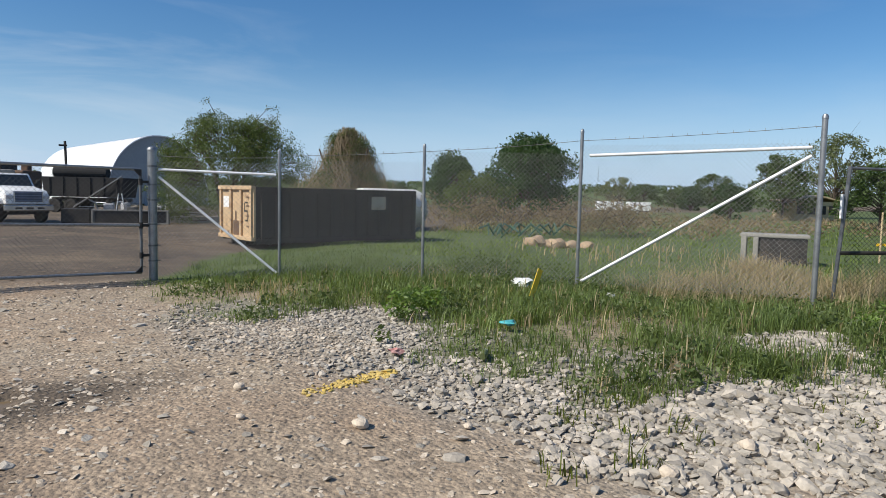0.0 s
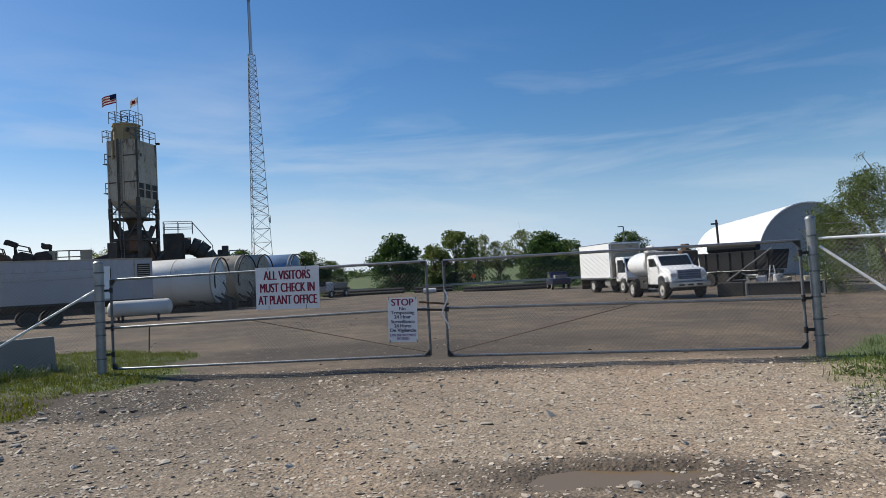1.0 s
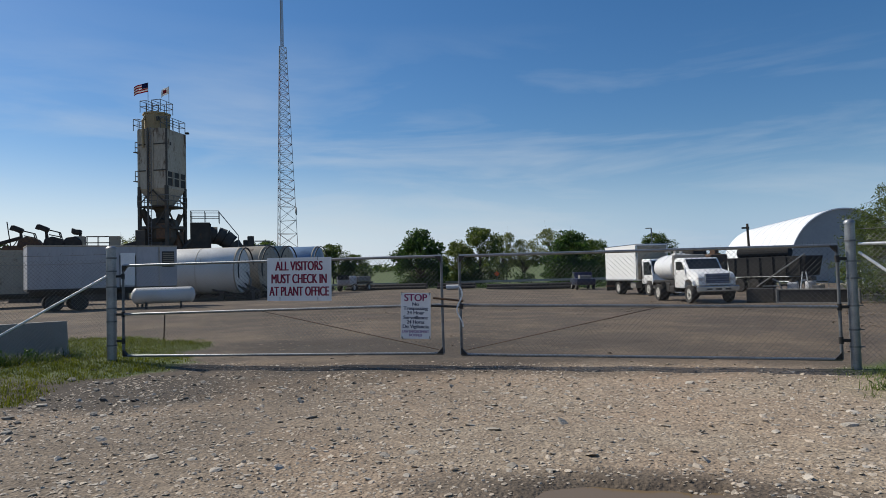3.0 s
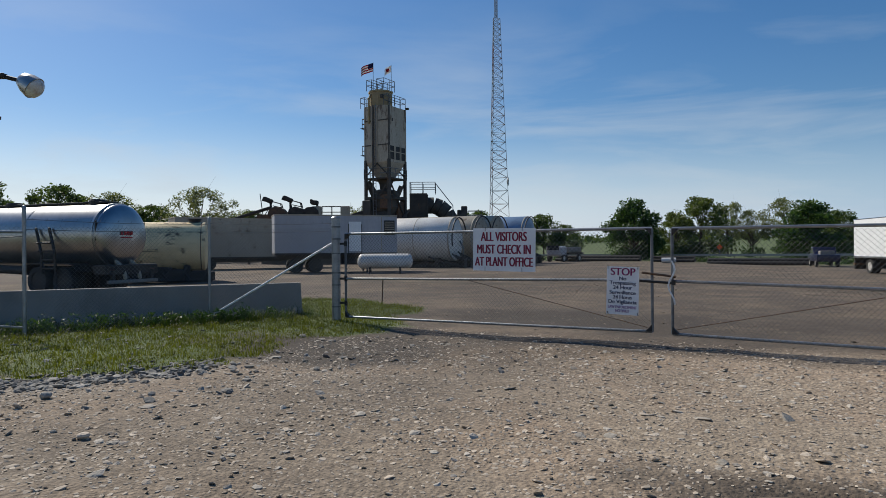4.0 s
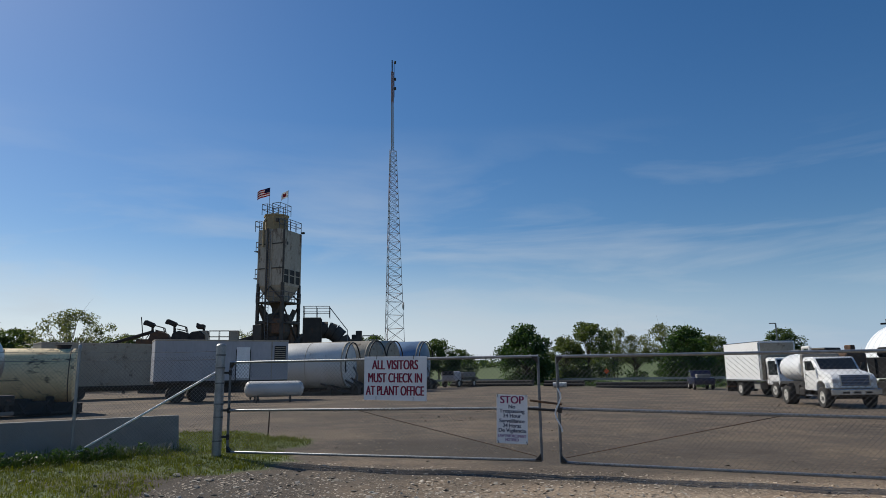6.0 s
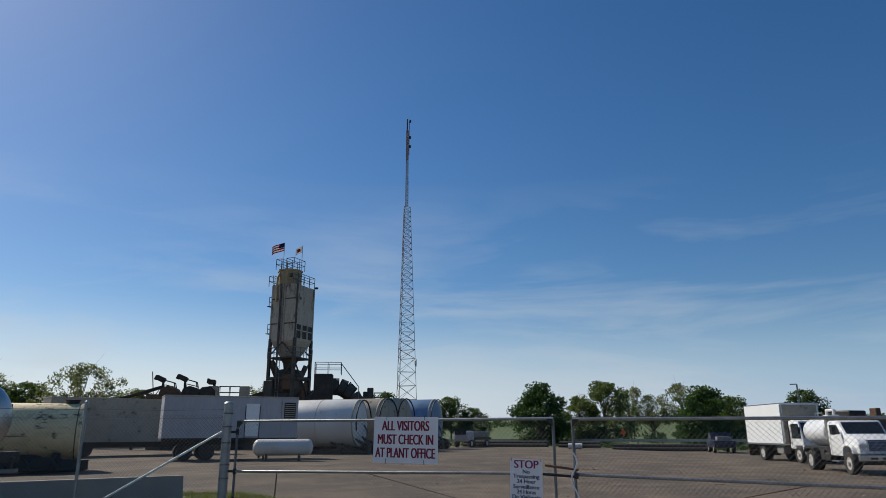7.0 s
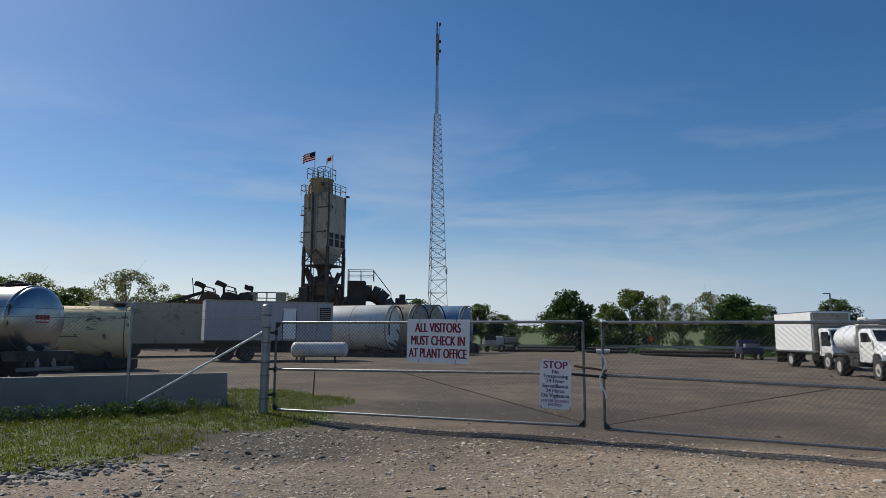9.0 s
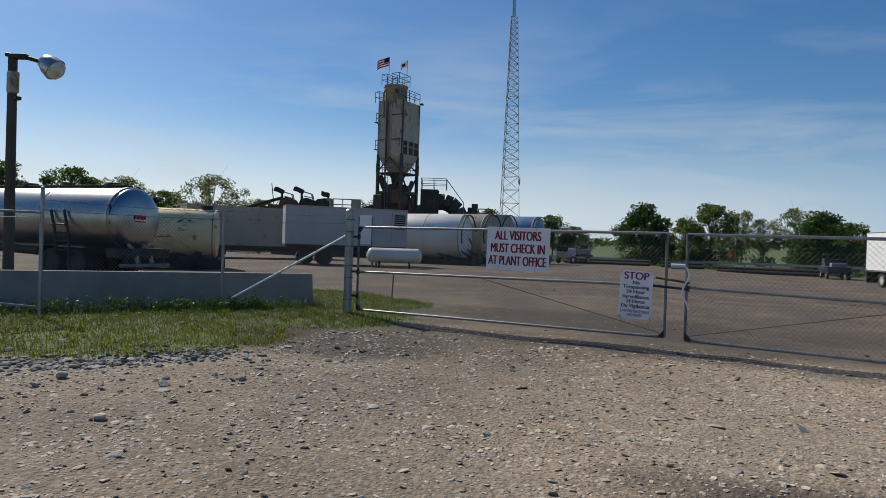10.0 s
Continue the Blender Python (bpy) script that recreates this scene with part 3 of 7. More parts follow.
for k1, k2 in (("far_left", "left2"), ("left2", "left1"), ("left1", "gate_l")):
    wire_fabric("mesh_panel", fence_l, P[k1], P[k2], 0.04, 1.98, WIRE_BROWN)
part("rail", tube(B(), *span("far_left", "left2", 1.87, 1.87), 0.022), GALV, fence_l, "top rail", True)
part("brace", tube(B(), *span("far_left", "left2", 1.55, 1.8), 0.008), GALV_DARK, fence_l, "thin truss rod")
part("brace", tube(B(), *span("far_left", "left2", 0.75, 0.2), 0.02), GALV, fence_l, "diagonal tube")
part("brace", tube(B(), *span("left1", "gate_l", 0.17, 1.66, 0.02, 0.97), 0.022), GALV_BRIGHT, fence_l, "bright diagonal tube", True)
for k1, k2 in (("left2", "left1"), ("left1", "gate_l")):
    part("tension_wire", strand(B(), *span(k1, k2, 1.92, 1.92), 0.005, 0.02), WIRE, fence_l)
    part("tension_wire", strand(B(), *span(k1, k2, 2.1, 2.08), 0.004, 0.03, 14), WIRE_BROWN, fence_l, "barbed strand")

fence_r = thing("chain_link_fence", pose(0, 0, 0), "galvanised chain-link fence with bright braces above weeds", "fence", "boundary fences", "structure")
for key, top, r in (("gate_r", 2.10, 0.070), ("r1", 2.12, 0.024), ("r2", 2.26, 0.026), ("r3", 2.54, 0.028), ("r4", 2.68, 0.040)):
    fence_post(fence_r, key, top, r, "thick gate post" if key == "gate_r" else "")
clamp_bands(fence_r, "gate_r", (0.3, 0.55, 0.9, 1.3, 1.55, 1.85), 0.072)
for k1, k2, top in (("gate_r", "r1", 1.95), ("r1", "r2", 2.05), ("r2", "r3", 2.22), ("r3", "r4", 2.36)):
    wire_fabric("mesh_panel", fence_r, P[k1], P[k2], 0.04 if k1 != "r3" else 0.1, top, WIRE)
part("rail", tube(B(), *span("gate_r", "r1", 1.80, 1.76, 0.05, 0.97), 0.022), GALV_BRIGHT, fence_r, "bright top rail", True)
part("brace", tube(B(), *span("gate_r", "r1", 1.68, 0.10, 0.05, 0.98), 0.022), GALV_BRIGHT, fence_r, "bright diagonal tube", True)
part("rail", tube(B(), *span("r3", "r4", 2.18, 2.28, 0.04, 0.96), 0.026), GALV_BRIGHT, fence_r, "bright top rail", True)
part("brace", tube(B(), *span("r3", "r4", 0.12, 2.16, 0.02, 0.96), 0.026), GALV_BRIGHT, fence_r, "bright diagonal tube", True)
for k1, k2, za, zb in (("gate_r", "r1", 2.02, 2.05), ("r1", "r2", 2.08, 2.2), ("r2", "r3", 2.2, 2.42), ("r3", "r4", 2.42, 2.58)):
    part("tension_wire", strand(B(), *span(k1, k2, za, zb), 0.004, 0.02, 16), WIRE_BROWN, fence_r, "barbed strand")


def gate_leaf(x0, x1, z0, z1, mid, cable, label):
    """A leaf from its hinge side to its meeting side; z pairs are at those sides."""
    g = thing("gate", pose(0, 0, 0), label, "gate", "gate leaves")
    r = 0.024
    (a0, a1), (b0, b1), (m0, m1) = z0, z1, mid
    part("frame_upright", tube(B(), (x0, 0, a0), (x0, 0, b0), r, 12), GALV_DARK, g, smooth=True)
    part("frame_upright", tube(B(), (x1, 0, a1), (x1, 0, b1), r, 12), GALV_DARK, g, smooth=True)
    part("top_rail", tube(B(), (x0, 0, b0), (x1, 0, b1), r, 12), GALV, g, smooth=True)
    part("bottom_rail", tube(B(), (x0, 0, a0), (x1, 0, a1), r, 12), GALV, g, smooth=True)
    part("middle_rail", tube(B(), (x0, 0, m0), (x1, 0, m1), r, 12), GALV, g, smooth=True)
    s = 1 if x1 > x0 else -1
    for cx, cz, sx, sz in ((x0, a0, s, 1), (x1, a1, -s, 1), (x0, b0, s, -1), (x1, b1, -s, -1)):
        bm = B()
        prism(bm, [(cx, cz), (cx + sx * 0.11, cz), (cx + sx * 0.05, cz + sz * 0.06), (cx, cz + sz * 0.12)], -0.012 - r, 0.012 + r, 0.004)
        part("corner_fitting", bm, BLACK_IRON, g)
    lo, hi = min(x0, x1), max(x0, x1)
    wire_fabric("mesh_panel", g, (lo + 0.02, -0.026), (hi - 0.02, -0.026), min(z0) + 0.03, max(z1) - 0.015, GATE_WIRE)
    part("truss_cable", tube(B(), *cable, 0.006, 6), RUSTY, g, "rusty diagonal cable")
    for z in (a0 + 0.28, m0, b0 - 0.2):
        bm = B()
        box(bm, (x0 - s * 0.07, 0, z), (0.14, 0.05, 0.045), bevel=0.008)
        tube(bm, (x0, 0, z - 0.05), (x0, 0, z + 0.05), r + 0.009, 10)
        part("hinge", bm, BLACK_IRON, g)
    return g


gate_leaf(-5.82, 0.37, (0.15, 0.20), (1.85, 1.83), (0.93, 1.01), ((-3.0, 0, 0.96), (0.30, 0, 0.26)), "wide galvanised chain-link gate leaf carrying two signs")
gate_leaf(6.38, 0.68, (0.11, 0.18), (1.79, 1.82), (0.88, 1.0), ((3.9, 0, 0.93), (0.75, 0, 0.25)), "wide galvanised chain-link gate leaf, closed and chained")
latch = thing("gate_latch", pose(0.52, 0, 1.0), "dark steel latch bars and chain joining the gate leaves", "latch")
part("bar", tube(B(), (-0.30, -0.03, 0.13), (0.22, -0.03, 0.07), 0.018, 8), RUSTY, latch)
part("bar", tube(B(), (-0.34, -0.03, 0.0), (0.20, -0.03, -0.03), 0.02, 8), BLACK_IRON, latch)
part("padlock", box(B(), (0.19, -0.05, -0.02), (0.06, 0.035, 0.08), bevel=0.01), BLACK_IRON, latch)
for i in range(9):
    bm = B()
    a = Vector((0.16 + 0.05 * math.sin(i * 0.9), -0.06, 0.32 - i * 0.075))
    b2 = Vector((0.16 + 0.05 * math.sin((i + 1) * 0.9), -0.06, 0.32 - (i + 1) * 0.075))
    tube(bm, a, b2, 0.013, 6)
    part("chain_link", bm, GALV_BRIGHT, latch, "bright chain link")


def letters(body, size, material, parent, x, z, width=None, proud=0.006):
    """Raised flat lettering, centred at (x, z) on the front of a sign; width stretches it to its true length."""
    cu = bpy.data.curves.new("lettering", 'FONT')
    cu.body, cu.size, cu.extrude = body, size, 0.0015
    cu.align_x, cu.align_y = 'CENTER', 'CENTER'
    tmp = new("lettering", cu)
    me = bpy.data.meshes.new_from_object(tmp.evaluated_get(bpy.context.evaluated_depsgraph_get()))
    bpy.data.objects.remove(tmp)
    co = np.array([v.co for v in me.vertices])
    k = width / (co[:, 0].max() - co[:, 0].min()) if width else 1.0
    for v in me.vertices:
        v.co = Vector((v.co.x * k + x, -proud - v.co.z, v.co.y + z))
    me.materials.clear()
    me.materials.append(material)
    ob = new("lettering", me)
    ob.parent = parent
    return ob


def sheet(w, h):
    return box(B(), (0, 0, 0), (w, 0.006, h), bevel=0.002)


sign = thing("visitor_sign", Matrix.Translation((-2.19, -0.065, 1.505)) @ pose(0, 0, 0, 0, 0.9, 0), "white rectangular sign with red capitals wired to the gate", "sign", "gate signs")
part("panel", sheet(1.22, 0.76), SIGN_WHITE, sign)
for txt, z, w in (("ALL VISITORS", 0.225, 0.89), ("MUST CHECK IN", 0.0, 1.04), ("AT PLANT OFFICE", -0.22, 1.12)):
    # two coats of paint, a little apart, give the heavy strokes
    letters(txt, 0.232, SIGN_RED, sign, -0.007, z, w)
    letters(txt, 0.232, SIGN_RED, sign, 0.007, z, w, 0.0067)
for x in (-0.36, 0.36):
    part("tie_wire", tube(B(), (x, -0.01, 0.40), (x, -0.01, 0.33), 0.004, 5), BLACK_IRON, sign)
    part("tie_wire", tube(B(), (x, -0.01, -0.40), (x, -0.01, -0.31), 0.004, 5), BLACK_IRON, sign)
stop = thing("stop_sign_board", Matrix.Translation((-0.08, -0.065, 0.835)) @ pose(0, 0, 0, 0, 1.5, 0), "white upright warning board with purple and blue lettering on the gate", "sign", "gate signs")
part("panel", sheet(0.52, 0.77), SIGN_WHITE, stop)
letters("STOP", 0.17, SIGN_PURPLE, stop, -0.005, 0.30, 0.39)
letters("STOP", 0.17, SIGN_PURPLE, stop, 0.005, 0.30, 0.39, 0.0067)
for txt, z, w, c in (("No", 0.195, 0.11, SIGN_NAVY), ("Trespassing", 0.125, 0.42, SIGN_NAVY), ("24 Hour", 0.05, 0.30, SIGN_NAVY), ("Surveillance", -0.03, 0.42, SIGN_NAVY),
                     ("24 Horas", -0.105, 0.30, SIGN_NAVY), ("De Vigilancia", -0.18, 0.45, SIGN_NAVY), ("LAW ENFORCEMENT", -0.265, 0.46, SIGN_PALE), ("NOTIFIED", -0.325, 0.22, SIGN_PALE)):
    letters(txt, 0.085 if c is SIGN_NAVY else 0.065, c, stop, -0.0025, z, w)
    letters(txt, 0.085 if c is SIGN_NAVY else 0.065, c, stop, 0.0025, z, w, 0.0067)
for x in (-0.24, 0.24):
    part("tie_wire", tube(B(), (x, -0.012, 0.40), (x, -0.012, 0.35), 0.005, 5), BLACK_IRON, stop)
    part("tie_wire", tube(B(), (x, -0.012, -0.34), (x + 0.02, -0.012, -0.39), 0.006, 5), BLACK_IRON, stop)


# ---- vehicles and tanks ----
def wheel(parent, x, y, r=0.5, w=0.28, material=None, hub=0.0):
    """A wheel on the local y axis: tyre with rounded shoulders, and a dished rim."""
    side = 1 if y > 0 else -1
    m = Matrix.Translation((x, y, r)) @ Matrix.Rotation(radians(-90 * side), 4, 'X')
    ty = part("wheel", lathe(B(), [(r * 0.60, -w / 2), (r * 0.92, -w / 2), (r, -w / 2 + 0.05), (r, w / 2 - 0.05), (r * 0.92, w / 2), (r * 0.62, w / 2 - 0.01), (r * 0.58, w / 2 - 0.05)], 22, m), RUBBER, parent, smooth=True)
    rim = part("rim", lathe(B(), [(r * 0.60, w / 2 - 0.03), (r * 0.56, w / 2 - 0.02), (r * 0.46, w / 2 - 0.10 + hub), (r * 0.22, w / 2 - 0.10 + hub), (r * 0.2, w / 2 - 0.01 + hub), (0.0, w / 2 + hub)], 18, m), material or RIM, ty, smooth=True)
    return ty, rim


def slab(name, parent, c, s, material, bevel=0.02, label="", rot=None):
    return part(name, box(B(), c, s, rot, bevel), material, parent, label)


def cyl_tank(name, parent, r, x0, x1, z, material, dome=0.35, seg=36, squash=1.0, label=""):
    """A tank lying along x with domed ends."""
    prof = [(0.0, x0 - dome)] + [(r * math.sin(a), x0 - dome * math.cos(a)) for a in (0.3, 0.6, 0.9, 1.2, 1.45)] + [(r, x0), (r, x1)] + \
           [(r * math.sin(a), x1 + dome * math.cos(a)) for a in (1.45, 1.2, 0.9, 0.6, 0.3)] + [(0.0, x1 + dome)]
    m = Matrix.Translation((0, 0, z)) @ Matrix.Diagonal((1, 1, squash, 1)) @ LIE
    return part(name, lathe(B(), prof, seg, m), material, parent, label, smooth=True)


def band(name, parent, r, x, z, w, material, t=0.015, seg=36, squash=1.0):
    m = Matrix.Translation((0, 0, z)) @ Matrix.Diagonal((1, 1, squash, 1)) @ LIE
    bm = lathe(B(), [(r - 0.01, x - w / 2), (r + t, x - w / 2), (r + t, x + w / 2), (r - 0.01, x + w / 2)], seg, m)
    return part(name, bm, material, parent, smooth=True)


def hoop(bm, r, x, z, tube_r, a0=0, a1=180, y0=0.0):
    pts = [(x, y0 + r * math.cos(radians(a)), z + r * math.sin(radians(a))) for a in np.linspace(a0, a1, 13)]
    return pipe(bm, pts, tube_r, 8)


def cab_window(parent, pts, y, material=None):
    """A side window: a thin pane slightly proud of the cab's side."""
    bm = B()
    s = 1 if y > 0 else -1
    prism(bm, pts, y, y + s * 0.012)
    return part("side_window", bm, material or GLASS, parent, "dark glass")


def water_truck(m):
    """Conventional-cab truck with a water tank; local x ahead, wheels on z = 0."""
    t = thing("water_truck", m, "white conventional-cab water truck parked on the dirt yard", "truck", "parked trucks")
    for s in (-1, 1):
        slab("frame_rail", t, (0.2, s * 0.42, 0.78), (7.2, 0.09, 0.24), BLACK_IRON)
        wheel(t, 3.0, s * 1.02, 0.50, 0.28, hub=0.06)
        wheel(t, -1.35, s * 0.92, 0.50, 0.56, hub=-0.12)
    slab("front_axle", t, (3.0, 0, 0.5), (0.14, 1.8, 0.14), BLACK_IRON)
    slab("rear_axle", t, (-1.35, 0, 0.5), (0.2, 1.5, 0.2), BLACK_IRON)
    # cab with sloping hood
    cab = part("cab", prism(B(), [(0.75, 0.80), (0.75, 2.28), (0.95, 2.46), (1.95, 2.46), (2.52, 1.82), (3.70, 1.62), (3.92, 1.40), (3.95, 0.95), (3.62, 0.95), (3.5, 1.18), (3.25, 1.30), (2.75, 1.30), (2.5, 1.18), (2.38, 0.80)], -1.0, 1.0, 0.07), WHITE, t, "rounded white sheet-metal cab", smooth=True)
    wind = B()
    prism(wind, [(2.03, 2.36), (2.50, 1.84), (2.52, 1.86), (2.05, 2.38)], -0.86, 0.86)
    part("windshield", wind, GLASS, t, "dark windshield")
    for s in (-1, 1):
        cab_window(t, [(1.05, 1.80), (1.05, 2.26), (1.85, 2.26), (2.2, 1.82)], s * 0.995)
        part("door_seam", box(B(), (1.0, s * 1.003, 1.35), (0.015, 0.01, 1.0)), BLACK_IRON, t)
        part("door_handle", box(B(), (1.15, s * 1.02, 1.58), (0.16, 0.03, 0.04), bevel=0.008), BLACK_IRON, t)
        part("fender", prism(B(), [(2.42, 0.82), (2.5, 1.22), (2.75, 1.36), (3.25, 1.36), (3.52, 1.22), (3.6, 0.95), (3.52, 0.95), (3.45, 1.15), (3.22, 1.27), (2.78, 1.27), (2.58, 1.15), (2.5, 0.82)], s * 0.86, s * 1.16, 0.015), WHITE, t)
        part("headlight", box(B(), (3.86, s * 0.84, 1.28), (0.16, 0.34, 0.20), bevel=0.04), LAMP_GLASS, t, "clouded headlight with amber edge")
        mir = part("mirror", box(B(), (2.2, s * 1.30, 1.98), (0.10, 0.20, 0.38), bevel=0.03), BLACK_IRON, t, "black door mirror")
        part("mirror_arm", tube(B(), (2.2, s * 1.0, 1.9), (2.2, s * 1.22, 1.92), 0.02, 6), BLACK_IRON, mir)
        slab("step", t, (1.45, s * 0.95, 0.55), (0.9, 0.3, 0.06), CHROME)
        slab("fuel_tank", t, (0.35, s * 0.80, 0.72), (0.75, 0.46, 0.42), BLACK_IRON, 0.08)
    gr = slab("grille", t, (3.93, 0, 1.32), (0.08, 1.30, 0.50), GRILLE, 0.02, "wide barred grille")
    for i in range(4):
        part("grille_bar", box(B(), (3.985, 0, 1.13 + i * 0.125), (0.03, 1.3, 0.04), bevel=0.01), GRILLE_BAR, gr)
    for s in (-1, 1):
        part("grille_bar", box(B(), (3.985, s * 0.64, 1.32), (0.03, 0.05, 0.5), bevel=0.01), CHROME, gr)
    bmp = slab("bumper", t, (4.02, 0, 0.78), (0.16, 2.25, 0.30), CHROME, 0.04, "chromed front bumper")
    for s in (-0.5, 0, 0.5):
        part("bumper_slot", box(B(), (4.105, s, 0.76), (0.01, 0.30, 0.09)), BLACK_IRON, bmp)
    slab("lower_guard", t, (3.95, 0, 0.58), (0.1, 1.9, 0.1), BLACK_IRON)
    # tank
    tk = cyl_tank("tank", t, 1.0, -2.35, 0.25, 1.95, WHITE, 0.16, squash=0.76, label="white oval water tank")
    for x in (-2.2, -1.05, 0.2):
        band("tank_band", tk, 1.0, x, 1.95, 0.06, WHITE, squash=0.76)
    cat = part("catwalk", B_catwalk(), GALV, t, "grey tube guard on the tank top")
    slab("hatch", t, (-1.0, 0, 2.72), (0.6, 0.6, 0.14), WHITE_TANK, 0.04)
    slab("pump_box", t, (0.45, 0.55, 1.25), (0.3, 0.6, 0.7), BLACK_IRON, 0.03)
    # Dark slab added for the shade below the tank.
    slab("tank_underfill", t, (-1.0, 0, 1.08), (3.2, 1.9, 0.26), BLACK_IRON, 0.02)
    for s in (-1, 1):
        part("mudguard", prism(B(), [(-2.1, 0.9), (-1.95, 1.14), (-0.75, 1.14), (-0.6, 0.9), (-0.66, 0.9), (-0.8, 1.08), (-1.9, 1.08), (-2.04, 0.9)], s * 0.65, s * 1.22), BLACK_IRON, t)
        part("valve_box", box(B(), (-0.1, s * 0.85, 0.8), (0.5, 0.4, 0.5), bevel=0.04), BLACK_IRON, t)
    part("overflow_pipe", pipe(B(), [(-2.0, 0.2, 2.7), (-2.0, 0.2, 3.05), (-1.1, 0.2, 3.05), (-1.1, 0.2, 2.75)], 0.07, 8), WHITE_TANK, t, "pale bent pipe on the tank top")
    slab("grey_hood", t, (0.50, 0, 2.05), (0.34, 1.95, 1.25), DARK_CONCRETE, 0.14, "grey rounded shield behind the cab")
    return t


def B_catwalk():
    bm = B()
    for s in (-1, 1):
        pipe(bm, [(-2.1, s * 0.35, 2.62), (-2.1, s * 0.35, 2.90), (-1.2, s * 0.35, 2.90), (-1.2, s * 0.35, 2.62)], 0.025, 6)
    return bm


def box_truck(m):
    """Cab-over truck with a tall white cargo box; local x ahead."""
    t = thing("box_truck", m, "white cab-over box truck with a tall cargo body", "truck", "parked trucks")
    for s in (-1, 1):
        slab("frame_rail", t, (0, s * 0.42, 0.80), (8.2, 0.09, 0.24), BLACK_IRON)
        wheel(t, 3.05, s * 1.0, 0.50, 0.28, hub=0.05)
        wheel(t, -1.9, s * 0.9, 0.50, 0.56, hub=-0.1)
        part("side_rail", box(B(), (-1.2, s * 1.26, 1.12), (5.6, 0.03, 0.12), bevel=0.01), CHROME, t)
        part("corner_post", box(B(), (1.56, s * 1.24, 2.4), (0.10, 0.10, 2.6), bevel=0.02), CHROME, t)
        slab("tool_box", t, (0.6, s * 0.85, 0.75), (0.9, 0.5, 0.45), DARK_CONCRETE, 0.03)
        cab_window(t, [(2.3, 1.5), (2.3, 2.42), (3.2, 2.42), (3.5, 1.5)], s * 1.045)
        part("door_seam", box(B(), (2.24, s * 1.055, 1.6), (0.025, 0.01, 1.5)), BLACK_IRON, t)
        part("door_grab", tube(B(), (2.12, s * 1.09, 1.2), (2.12, s * 1.09, 2.2), 0.02, 6), BLACK_IRON, t)
        part("cab_step", box(B(), (2.9, s * 1.0, 0.62), (0.5, 0.2, 0.3), bevel=0.02), BLACK_IRON, t)
        part("mirror", box(B(), (3.7, s * 1.28, 2.0), (0.08, 0.18, 0.42), bevel=0.02), BLACK_IRON, t)
    body = slab("cargo_box", t, (-1.2, 0, 2.42), (5.6, 2.5, 2.70), WHITE, 0.03, "smooth white cargo body")
    # The body is white; this grey sheet paints the shade on its nose.
    part("shaded_nose", box(B(), (1.612, 0, 2.42), (0.02, 2.3, 2.5)), GREY_PANEL, body)
    # Added slab: the darkness of the gap behind the cab, made solid.
    slab("gap_filler", t, (1.80, 0, 1.75), (0.24, 1.9, 1.7), BLACK_IRON, 0.04, "black slab for the dark gap between cab and body")
    part("roof_edge", box(B(), (-1.2, 0, 3.775), (5.64, 2.54, 0.06), bevel=0.02), CHROME, body)
    cab = part("cab", prism(B(), [(1.95, 0.85), (1.95, 2.55), (2.1, 2.66), (3.25, 2.62), (3.6, 1.55), (3.68, 0.75), (3.5, 0.75), (3.4, 1.05), (2.7, 1.05), (2.6, 0.85)], -1.05, 1.05, 0.07), WHITE, t, smooth=True)
    ws = B()
    prism(ws, [(3.30, 2.50), (3.60, 1.58), (3.64, 1.58), (3.34, 2.50)], -0.95, 0.95)
    part("windshield", ws, GLASS, t, "large dark windshield")
    slab("bumper", t, (3.72, 0, 0.66), (0.14, 2.1, 0.28), DARK_CONCRETE, 0.04)
    slab("lift_gate", t, (-4.12, 0, 1.2), (0.10, 2.3, 1.9), BLACK_IRON, 0.02, "dark folded lift gate")
    slab("rear_bumper", t, (-4.2, 0, 0.62), (0.3, 2.3, 0.14), RUSTY, 0.02)
    return t


water_truck(at(7.85, 30.0, -74, -0.34))
box_truck(at(6.2, 42.3, -67, -0.34))


